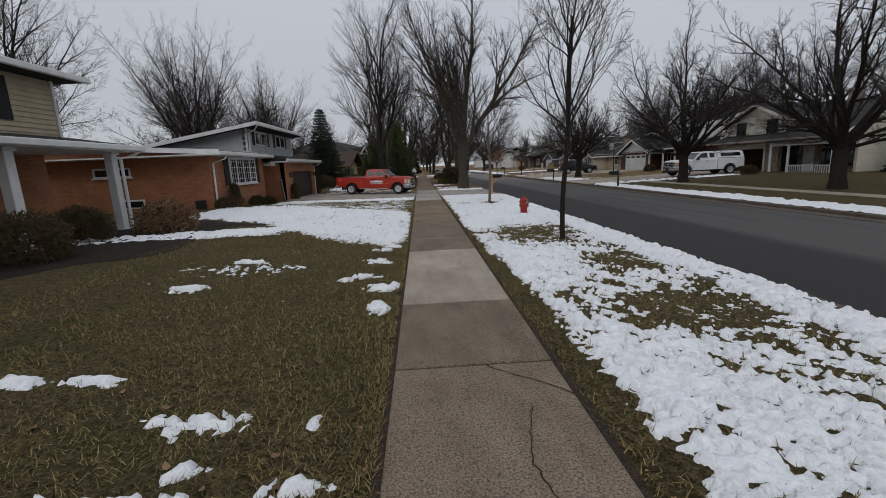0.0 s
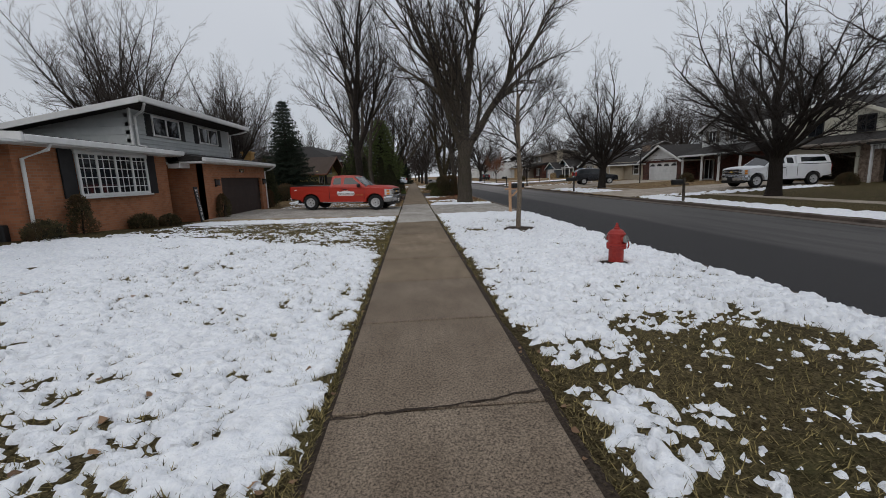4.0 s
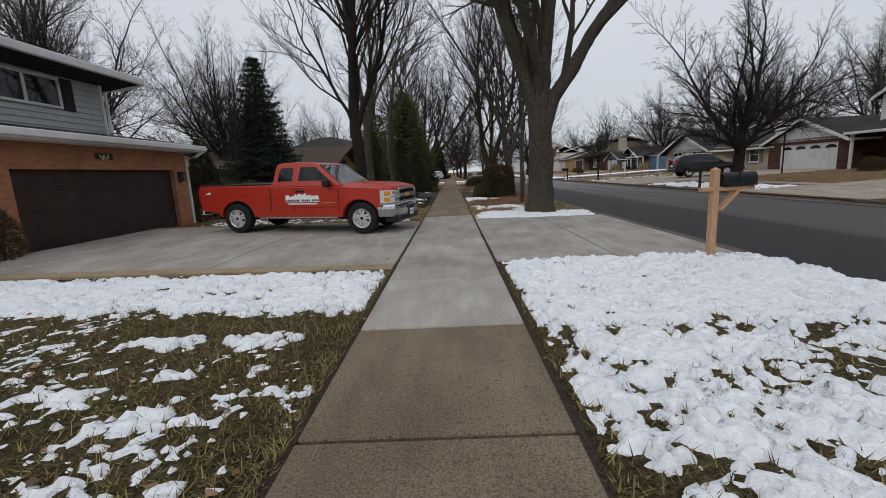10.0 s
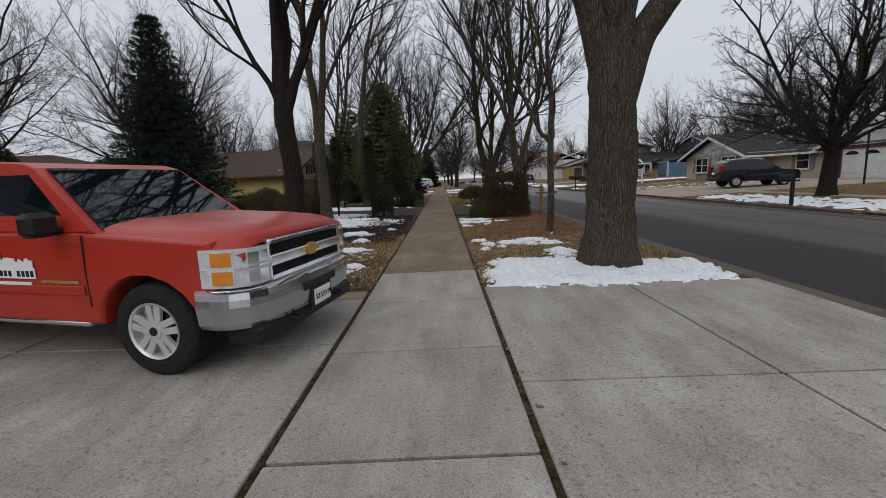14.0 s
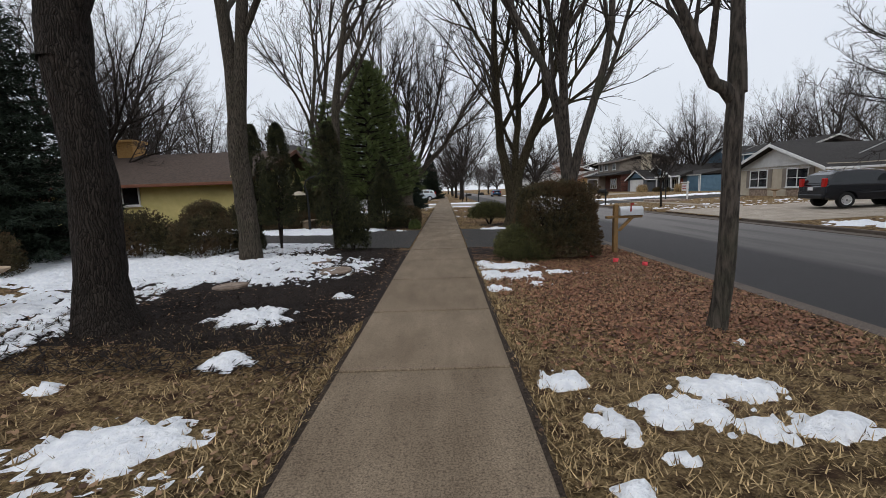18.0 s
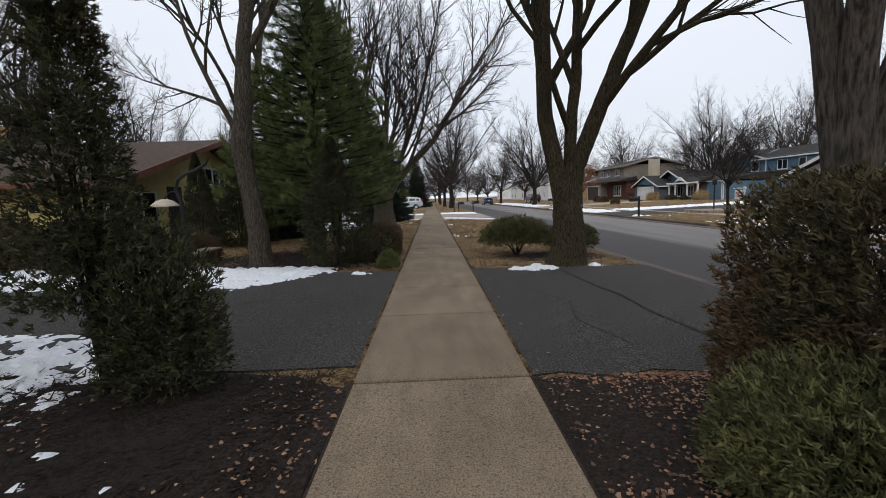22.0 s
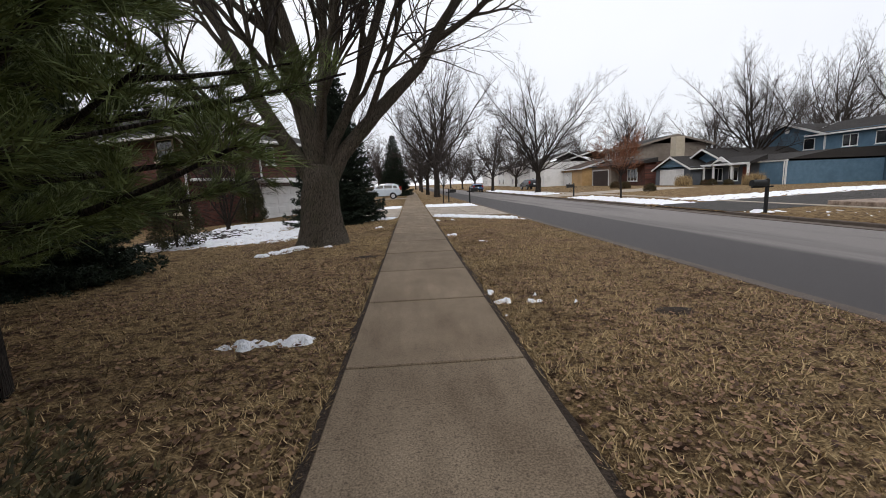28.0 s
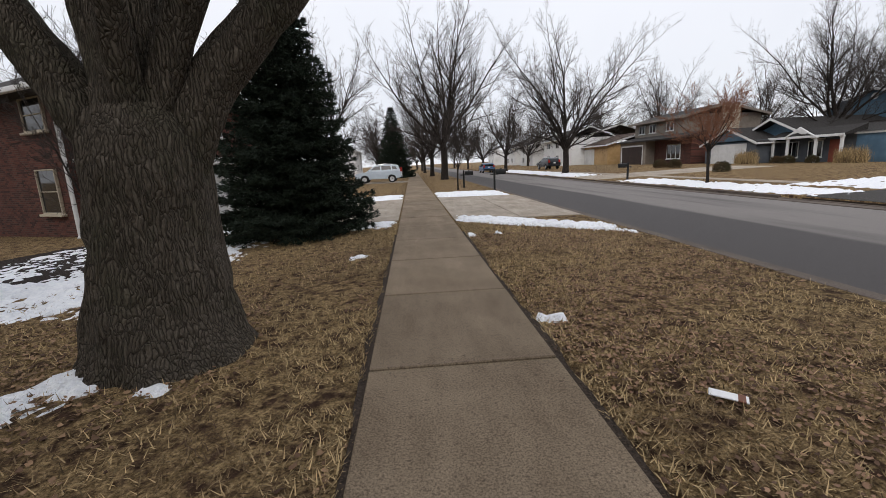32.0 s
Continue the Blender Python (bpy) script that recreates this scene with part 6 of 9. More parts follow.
window(R, (0.0, 3.95, 2.35), 0, 0.45, 0.75, 1, 1, fr=0.04)
garage_door(R, -0.1, 3.4, 6.6, -0.25, 1.4, M["white"], 1, 4, 4)
downspout(R, [(0.1, -0.56, 3.3), (0.1, -0.2, 3.15), (0.06, -0.06, 3.0), (0.06, -0.06, 0.0), (0.3, -0.22, -0.05)])
downspout(R, [(0.5, 1.95, 1.66), (0.5, 1.95, -0.05)])
downspout(R, [(0.5, 3.35, 3.2), (0.06, 3.35, 3.0), (0.06, 3.35, 1.8)])
R.matrix_basis = pose(-12.05, 76.45, -0.35, 0, 0, -28) @ Matrix.Diagonal((1.5, 1.5, 1.5, 1))
part("door_lamp", Mesh().lathe([(0.03, 0), (0.05, 0.04), (0.03, 0.12)], 10, (-4.25, -0.06, 0.85)), M["lamp_amber"], R)


# houses across the road
def far_house(name, at, label):
    return thing(name, at, label, "house", "houses across the road")


H1 = far_house("cream_house", (27, 33, 0.0), "two-storey cream-sided house with an open garage and fringed porch")
for nm, y0, y1, z0 in (("garage_wall", -2.0, -0.7, -0.1), ("garage_wall", 4.0, 4.7, -0.1), ("garage_lintel_wall", -0.7, 4.0, 2.1)):
    part(nm, Mesh().box(0.0, 0.3, y0, y1, z0, 2.75), M["stone"], H1)
part("garage_interior", Mesh().box(5.5, 5.7, -0.9, 4.2, -0.1, 2.75), M["dark"], H1)
part("garage_ceiling", Mesh().box(0.3, 5.5, -0.9, 4.2, 2.3, 2.4), M["dark"], H1)
part("garage_side", Mesh().box(0.3, 5.7, 4.45, 4.7, -0.1, 2.75), M["stone"], H1)
part("garage_side", Mesh().box(0.3, 5.7, -1.0, -0.8, -0.1, 2.75), M["dark"], H1)
for y0, y1, z0, z1 in ((-0.8, -0.6, 0, 2.1), (3.9, 4.1, 0, 2.1), (-0.8, 4.1, 2.1, 2.5)):
    part("garage_trim", Mesh().box(-0.06, 0.0, y0, y1, z0, z1, 0.01), M["cream"], H1)
part("skirt_roof", Mesh().prism([(-0.9, 2.62), (1.2, 2.75), (1.2, 3.4), (-0.9, 2.74)], -2.2, 5.0), M["shingle"], H1)
part("skirt_gutter", Mesh().box(-1.0, -0.88, -7.4, 5.0, 2.58, 2.74, 0.02), M["taupe"], H1)
clapboard(H1, "siding", 0.8, -2.0, 4.7, 3.1, 4.35, -1, M["cream"], "x", 0.18)
part("upper_wall", Mesh().box(1.05, 9, -1.98, 4.68, 3.0, 4.35), M["cream"], H1)
gable_wall(H1, 0.8, -2.0, 4.7, 4.35, 1.3, M["cream"], "x", out=-1)
gable_roof(H1, 0.8, 9, -2.0, 4.7, 4.3, 1.45, "x", M["shingle"], M["cream"], 0.45)
for y in (-0.3, 3.0):
    window(H1, (0.77, y, 3.3), 180, 1.1, 1.05, 2, 1, frame_mat=M["dark"], shutters=M["cream"], sill=False)
# the lower wing: one long roof slope that runs down over the porch
part("wing_roof", Mesh().prism([(-1.0, 2.62), (4.2, 5.25), (9.0, 2.9), (9.0, 2.75), (4.2, 5.1), (-1.0, 2.48)], -7.5, -2.0), M["shingle"], H1)
part("wing_end_wall", Mesh().prism([(0.9, -0.1), (0.9, 3.3), (4.2, 5.0), (8.6, 2.9), (8.6, -0.1)], -7.2, -7.0), M["cream"], H1)
part("wing_barge_board", Mesh().prism([(-1.0, 2.64), (4.2, 5.28), (9.0, 2.92), (9.0, 2.74), (4.2, 5.08), (-1.0, 2.46)], -7.54, -7.5), M["white"], H1)
window(H1, (4.2, -7.2, 3.3), -90, 0.8, 1.0, 1, 2)
part("porch_back_wall", Mesh().box(1.6, 1.8, -7.0, -2.0, -0.1, 3.2), M["stone"], H1)
part("picture_window", Mesh().box(1.55, 1.6, -6.6, -4.0, 0.7, 2.2, 0.01), M["glass"], H1)
part("front_door", Mesh().box(1.52, 1.6, -3.4, -2.5, 0.05, 2.1, 0.02), M["white"], H1)
part("porch_floor", Mesh().box(-0.8, 1.6, -7.2, -2.0, -0.1, 0.06, 0.01), M["concrete_pale"], H1)
posts(H1, ((-0.7, -2.1), (-0.7, -3.7), (-0.7, -7.1)), 0, 2.5, M["white"], 0.13)
part("porch_frieze", Mesh().box(-0.78, -0.7, -7.2, -2.0, 2.42, 2.56, 0.01), M["white"], H1)
fringe = part("porch_fringe", Mesh().box(-0.76, -0.72, -7.15, -2.05, 2.38, 2.44), M["dark"], H1)
for k in range(30):
    part("fringe_slat", Mesh().box(-0.79, -0.69, -7.1 + k * 0.17, -7.02 + k * 0.17, 2.2, 2.42), M["white"], fringe)
rail = part("porch_rail", Mesh().box(-0.73, -0.67, -7.1, -3.7, 0.78, 0.84, 0.01), M["white"], H1)
for k in range(20):
    part("baluster", Mesh().box(-0.715, -0.685, -7.0 + k * 0.17, -6.97 + k * 0.17, 0.1, 0.78), M["white"], rail)
part("chimney", Mesh().box(5.0, 5.7, -2.6, -2.0, 4.6, 6.1, 0.02), M["taupe"], H1)

H2 = far_house("gabled_house", (26.5, 49.5, 0.05), "grey-white two-storey house with a brick garage and arched-light door")
part("garage_wall", Mesh().box(0, 0.3, -0.8, 0.0, -0.1, 2.5).box(0, 0.3, 5.2, 6.4, -0.1, 2.5).box(0, 0.3, 0.0, 5.2, 2.1, 2.5), M["redbrick_x"], H2)
part("garage_body", Mesh().box(0.3, 7, -0.8, 6.4, -0.1, 2.5), M["redbrick_y"], H2)
garage_door(H2, 0.12, 0.0, 5.2, 0.0, 2.1, M["white"], -1, 4, 8, True)
gable_wall(H2, 0.0, -0.8, 6.4, 2.5, 1.4, M["white"], "x", out=-1)
gable_roof(H2, 0.0, 7, -0.8, 6.4, 2.45, 1.5, "x", M["shingle"], M["white"], 0.45)
part("number_bar", Mesh().box(-0.03, 0.0, 2.3, 2.42, 2.25, 2.37).box(-0.03, 0.0, 2.5, 2.62, 2.25, 2.37).box(-0.03, 0.0, 2.7, 2.82, 2.25, 2.37), M["dark"], H2)
part("porch_wall", Mesh().box(1.6, 8, -8.5, -0.8, -0.1, 2.7), M["redbrick_x"], H2)
part("porch_roof", Mesh().prism([(-0.4, 2.5), (2.6, 2.7), (2.6, 3.5), (-0.4, 2.62)], -9, -0.8), M["shingle"], H2)
part("porch_gutter", Mesh().box(-0.5, -0.38, -9, -0.8, 2.46, 2.62, 0.02), M["white"], H2)
posts(H2, ((-0.2, -1.2), (-0.2, -4.0), (-0.2, -6.2), (-0.2, -8.6)), 0, 2.5, M["white"], 0.15)
window(H2, (1.57, -2.6, 0.3), 180, 1.3, 1.9, 2, 1)
clapboard(H2, "siding", 2.4, -8.2, -0.2, 3.2, 5.1, -1, M["white"], "x", 0.18)
part("upper_wall", Mesh().box(2.65, 9, -8.2, -0.2, 3.0, 5.1), M["white"], H2)
gable_wall(H2, 2.4, -5.9, -0.2, 5.1, 1.4, M["white"], "x", out=-1)
gable_roof(H2, 2.4, 9, -5.9, -0.2, 5.05, 1.5, "x", M["shingle"], M["white"], 0.4)
gable_roof(H2, 3.2, 9.2, -8.2, -2, 5.05, 1.2, "y", M["shingle"], M["white"], 0.3)
for y in (-4.4, -1.7):
    window(H2, (2.37, y, 3.75), 180, 1.0, 1.1, 2, 2, shutters=M["taupe"], sill=False)
downspout(H2, [(-0.05, -0.95, 2.4), (-0.05, -0.95, 0)])

H3 = far_house("ranch_house", (25, 61.2, 0.15), "pale brick ranch house with a white gable and taupe shutters")
part("wall", Mesh().box(0, 8, 0, 8.6, -0.2, 2.3), M["beige"], H3)
gable_wall(H3, 0.0, 0, 8.6, 2.3, 1.6, M["white"], "x", out=-1)
gable_roof(H3, -0.1, 8, 0, 8.6, 2.25, 1.7, "x", M["shingle"], M["white"], 0.55)
for y in (2.3, 6.0):
    window(H3, (-0.02, y, 0.75), 180, 1.9, 1.35, 2, 2, shutters=M["taupe"], sill=True)
    part("stone_panel", Mesh().box(-0.05, 0.0, y - 0.95, y + 0.95, -0.1, 0.65, 0.02), M["stone"], H3)
part("rear_wall", Mesh().box(2.0, 9, -5.6, 0, -0.2, 2.3), M["beige"], H3)
gable_roof(H3, 2.0, 9, -5.4, 1.2, 2.25, 1.5, "y", M["shingle"], M["white"], 0.5)
window(H3, (1.98, -3.0, 0.8), 180, 1.2, 1.3, 1, 2, shutters=M["taupe"])
part("chimney", Mesh().box(5, 5.7, 0.6, 1.4, 3.4, 4.4, 0.02), M["stone"], H3)
downspout(H3, [(-0.1, -0.1, 2.2), (0.1, -0.12, 0)])

H4 = far_house("blue_house", (26, 89, 0.2), "blue clapboard house with white trim and slim porch posts")
part("garage_wall", Mesh().box(0, 0.3, 0.2, 1.3, -0.2, 2.35).box(0, 0.3, 6.1, 6.9, -0.2, 2.35).box(0, 0.3, 1.3, 6.1, 2.1, 2.35), M["slate"], H4)
garage_door(H4, 0.1, 1.3, 6.1, 0.0, 2.1, M["white"], -1, 4, 4)
part("garage_body", Mesh().box(0.3, 8, 0.2, 6.9, -0.2, 2.35), M["slate"], H4)
gable_wall(H4, 0.0, 0.2, 6.9, 2.35, 1.25, M["blue"], "x", out=-1)
gable_roof(H4, 0, 8, 0.2, 6.9, 2.3, 1.35, "x", M["shingle"], M["white"], 0.45)
part("body", Mesh().box(3.2, 15.5, -6.5, 4.0, -0.2, 2.4), M["slate"], H4)
gable_wall(H4, 3.3, -3.4, 5.0, 2.4, 1.7, M["blue"], "x", out=-1)
gable_roof(H4, 2.6, 15.5, -3.4, 5.0, 2.4, 1.85, "x", M["shingle"], M["white"], 0.45)
part("porch_roof", Mesh().prism([(1.6, 2.3), (4, 2.5), (4, 3.1), (1.6, 2.42)], -6.6, 0.3), M["shingle"], H4)
part("porch_fascia", Mesh().box(1.5, 1.62, -6.6, 0.3, 2.22, 2.42, 0.01), M["white"], H4)
arch = [(-2.9 + 1.3 * math.cos(math.pi * k / 10), 2.2 + 0.5 * math.sin(math.pi * k / 10)) for k in range(11)]
part("porch_arch", Mesh().prism([(-4.6, 2.2)] + [(-2.9 - 0.0 + p[0] + 2.9, p[1]) for p in arch][::-1] + [(-1.2, 2.2), (-2.9, 3.15)], 1.4, 1.6, "x"), M["white"], H4)
posts(H4, ((1.7, -0.2), (1.7, -1.7), (1.7, -4.3), (1.7, -6.4)), 0, 2.25, M["white"], 0.2)
clapboard(H4, "wing_siding", 3.1, -9.4, -6.5, -0.1, 2.3, -1, M["blue"], "x", 0.16)
clapboard(H4, "wing_side_siding", -9.4, 3.1, 15.5, -0.1, 2.3, -1, M["blue"], "y", 0.16)
part("wing_trim", Mesh().box(3.02, 3.14, -9.5, -9.36, -0.1, 2.3, 0.01).box(2.9, 3.1, -9.6, -6.4, 2.3, 2.45, 0.01), M["white"], H4)
part("wing_roof", Mesh().prism([(2.8, 2.46), (15.5, 2.46), (15.5, 3.4), (9.0, 3.25)], -9.6, -2.0), M["shingle"], H4)
clapboard(H4, "upper_siding", 15.5, -14, 5.5, 2.3, 5.3, -1, M["blue"], "x", 0.18)
clapboard(H4, "upper_side", -14, 15.5, 24.5, 2.3, 5.3, -1, M["blue"], "y", 0.18)
part("upper_body", Mesh().box(15.7, 24.5, -13.8, 5.4, -0.2, 5.25), M["blue"], H4)
gable_wall(H4, 15.5, -3.6, 5.5, 5.3, 1.35, M["blue"], "x", out=-1)
gable_roof(H4, 15.5, 24.5, -3.6, 5.5, 5.25, 1.45, "x", M["shingle"], M["white"], 0.5)
gable_roof(H4, 15.5, 24.5, -14, -2.0, 5.25, 1.3, "y", M["shingle"], M["white"], 0.45)
part("corner_board", Mesh().box(15.4, 15.52, -3.7, -3.5, 2.3, 5.25, 0.01), M["white"], H4)
for y, w2 in ((-1.9, 1.3), (-6.2, 1.5), (-9.0, 1.0), (-12.0, 1.6)):
    window(H4, (15.45, y, 3.6), 180, w2, 1.2, 2 if w2 > 1.4 else 1, 1)
for y in (-6.0, -12.0):
    window(H4, (15.45, y, 0.8), 180, 1.9, 1.1, 3, 1)
part("round_vent", Mesh().lathe([(0.3, -0.08), (0.3, 0.0)], 16, (15.47, 0.95, 5.9), "x"), M["white"], H4)
window(H4, (3.15, -1.0, 0.6), 180, 1.3, 1.4, 2, 1)
window(H4, (3.15, -3.2, 0.6), 180, 1.3, 1.4, 2, 1)
part("front_door", Mesh().box(3.1, 3.2, -5.3, -4.4, 0, 2.0, 0.02), M["red_door"], H4)
part("chimney", Mesh().box(12, 12.9, 1.0, 2.0, 4.2, 5.6, 0.03), M["slate"], H4)
part("downspout_a", Mesh().tube([(2.95, -9.3, 2.3), (2.95, -9.3, 0)], 0.05), M["white"], H4)

H4.matrix_basis = pose(30.4, 97.4, 0.12) @ Matrix.Diagonal((0.75, 0.99, 0.97, 1))

H5 = far_house("brown_brick_house", (30, 106, 0.2), "brick and tan siding house with a flat-looking upper storey")
part("wall", Mesh().box(0, 9, 0, 6, -0.2, 2.6), M["redbrick_x"], H5)
part("garage", Mesh().box(-1.0, 9, 6, 11.5, -0.2, 2.5), M["taupe"], H5)
garage_door(H5, -1.02, 6.6, 11.0, 0, 2.0, M["brown_door"], -1, 4)
clapboard(H5, "upper_siding", 1.0, 3, 12, 2.9, 4.8, -1, M["taupe"], "x", 0.2)
part("upper_wall", Mesh().box(1.2, 9, 3, 12, 2.8, 4.8), M["taupe"], H5)
gable_roof(H5, 1.0, 9, 3, 12, 4.75, 1.0, "y", M["shingle"], M["taupe"], 0.6)
part("skirt_roof", Mesh().prism([(-1.4, 2.45), (1.2, 2.6), (1.2, 3.1), (-1.4, 2.58)], -0.4, 11.9), M["shingle"], H5)
for y in (5.0, 8.2, 10.4):
    window(H5, (0.97, y, 3.4), 180, 1.3, 0.95, 2, 1)
window(H5, (-0.02, 2.6, 0.6), 180, 2.2, 1.4, 3, 1)
part("chimney", Mesh().box(3, 4, -0.6, 0.4, 2.5, 5.2, 0.02), M["beige"], H5)
H6 = far_house("orange_house", (28.8, 123.5, 0.2), "ochre and white raised ranch further down the road")
clapboard(H6, "siding", 0, 0, 7.5, -0.2, 2.7, -1, M["orange"], "x", 0.2)
part("inner_wall", Mesh().box(0.2, 9, 0, 14, -0.2, 2.7), M["orange"], H6)
gable_roof(H6, 0, 9, 0, 7.5, 2.7, 1.3, "y", M["shingle_brown"], M["white"], 0.5)
clapboard(H6, "upper_siding", 1.0, 7.5, 14, 0, 4.4, -1, M["white"], "x", 0.2)
gable_roof(H6, 1, 9, 7.5, 14, 4.4, 1.2, "y", M["shingle"], M["white"], 0.5)
garage_door(H6, -0.03, 4.0, 7.0, 0, 2.0, M["white"], -1, 4)
window(H6, (0.97, 10.6, 2.6), 180, 2.2, 1.0, 3, 1)
for h in (H5, H6):
    h.matrix_basis = pose(*h.location) @ Matrix.Diagonal((1.18, 1.18, 1.18, 1))
plain = far_house("grey_house", (25, 132, 0.2), "pale two-storey house far down the road")
clapboard(plain, "siding", 0, 0, 10, -0.2, 4.6, -1, M["white"], "x", 0.22)
part("inner_wall", Mesh().box(0.2, 9, 0, 10, -0.2, 4.6), M["white"], plain)
gable_roof(plain, 0, 9, 0, 10, 4.6, 1.8, "y", M["shingle"], M["white"], 0.5)
for y in (2.5, 7.2):
    window(plain, (-0.03, y, 3.0), 180, 1.6, 1.1, 2, 1)
    window(plain, (-0.03, y, 0.7), 180, 1.6, 1.2, 2, 1)
for y, x in ((150, 25), (170, 26), (192, 25)):
    copy_thing(plain, pose(x, y, 0.2))
for y in (100, 122, 146):
    copy_thing(plain, pose(-11, y + 10, 0.2, 0, 0, 180))
copy_thing(H3, pose(27, 8, 0.1))
copy_thing(H2, pose(28.5, 15.5, 0.1))


# ---- vehicles ----
def wheel(car, x, y, r, width, side, rim_mat, spokes=5):
    """A tyre with tread blocks, a rim and spokes; side is the way it faces in y."""
    w = part("wheel", Mesh().lathe([(r * 0.6, -width * 0.1), (r * 0.6, -width * 0.47), (r * 0.72, -width * 0.53), (r * 0.9, -width / 2), (r * 0.97, -width * 0.43), (r, -width * 0.34), (r, width * 0.34), (r * 0.97, width * 0.43), (r * 0.9, width / 2), (r * 0.72, width * 0.53), (r * 0.6, width * 0.47), (r * 0.6, width * 0.1)], 32, (0, 0, 0), "y"), M["tyre"], car, m=pose(x, y, r))
    rim = part("rim", Mesh().lathe([(r * 0.1, side * width * 0.2), (r * 0.54, side * width * 0.2), (r * 0.565, side * width * 0.48), (r * 0.61, side * width * 0.53), (r * 0.615, side * width * 0.45), (r * 0.59, side * width * 0.15)], 32, (0, 0, 0), "y"), rim_mat, w)
    part("brake_disc", Mesh().lathe([(r * 0.40, side * width * 0.21), (r * 0.40, side * width * 0.25)], 24, (0, 0, 0), "y"), M["plastic"], w)
    sp = Mesh()
    for k in range(spokes):
        a = 2 * math.pi * k / spokes + 0.3
        c, s = math.cos(a), math.sin(a)
        for e in (-0.085, 0.085):
            o = [(c * q - s * (e * z + d) * r, s * q + c * (e * z + d) * r) for q, d, z in ((r * 0.1, -0.07, 0.7), (r * 0.1, 0.07, 0.7), (r * 0.57, 0.075, 1.35), (r * 0.57, -0.075, 1.35))]
            sp.prism(o, *sorted((side * width * 0.33, side * width * (0.455 if e < 0 else 0.45))), "y")
    sp.lathe([(r * 0.19, side * width * 0.3), (r * 0.17, side * width * 0.49), (r * 0.1, side * width * 0.51)], 16, (0, 0, 0), "y")
    part("spokes", sp, rim_mat, w)
    part("hub_cap", Mesh().lathe([(r * 0.1, side * width * 0.5), (r * 0.09, side * width * 0.54)], 12, (0, 0, 0), "y"), M["plastic"], w)
    return w


def body_side(outline, half, tuck, mat_name, car, name):
    """A body drawn out from its side outline; tuck(z) narrows it with height."""
    n = len(outline)
    m = Mesh()
    rings = []
    spread = [(-1, 0.075), (-0.992, 0.04), (-0.975, 0.016), (-0.945, 0.004), (-0.9, 0.0)]
    spread += [(-a, b) for a, b in spread[::-1]]
    for yy, shrink in spread:
        cx, cz = sum(p[0] for p in outline) / n, sum(p[1] for p in outline) / n
        rings.append([(p[0] + (cx - p[0]) * shrink * 0.35, yy * half * tuck(p[1], p[0]), p[1] + (cz - p[1]) * shrink) for p in outline])
    v = [p for r in rings for p in r]
    f = [(j * n + i, j * n + (i + 1) % n, (j + 1) * n + (i + 1) % n, (j + 1) * n + i) for j in range(9) for i in range(n)]
    f += [tuple(range(n))[::-1], tuple(range(9 * n, 10 * n))]
    m.add(v, f)
    return part(name, m, M[mat_name], car)


def arch(cx, r, z0, n=9):
    """Points of a wheel arch from right to left over the wheel."""
    return [(cx + r * math.cos(math.pi * k / n), max(z0, 0.40 + r * math.sin(math.pi * k / n))) for k in range(n + 1)]


def side_pane(car, pts, half, tuck, mat, name="side_window", lift=0.006):
    for s in (-1, 1):
        m = Mesh()
        v = [(p[0], s * (half * tuck(p[1], p[0]) + lift), p[1]) for p in pts]
        v += [(p[0], s * (half * tuck(p[1], p[0]) - 0.03), p[1]) for p in pts]
        n = len(pts)
        m.add(v, [tuple(range(n)), tuple(range(n, 2 * n))[::-1]] + [(i, (i + 1) % n, n + (i + 1) % n, n + i) for i in range(n)])
        part(name, m, mat, car)


def cross_pane(car, a, b, half_a, half_b, mat, name, lift=0.012):
    """A windscreen or rear light between two heights (x, z)."""
    d = Vector((b[1] - a[1], 0, -(b[0] - a[0]))).normalized() * lift
    if name == "windscreen":
        d = Vector((abs(d.x), 0, abs(d.z)))
    else:
        d = Vector((-abs(d.x), 0, abs(d.z)))
    v = [(a[0] + d.x, -half_a, a[1] + d.z), (a[0] + d.x, half_a, a[1] + d.z), (b[0] + d.x, half_b, b[1] + d.z), (b[0] + d.x, -half_b, b[1] + d.z)]
    v += [(p[0] - 3 * d.x, p[1], p[2] - 3 * d.z) for p in v]
    part(name, Mesh().add(v, [(0, 1, 2, 3), (7, 6, 5, 4), (0, 4, 5, 1), (1, 5, 6, 2), (2, 6, 7, 3), (3, 7, 4, 0)]), mat, car)


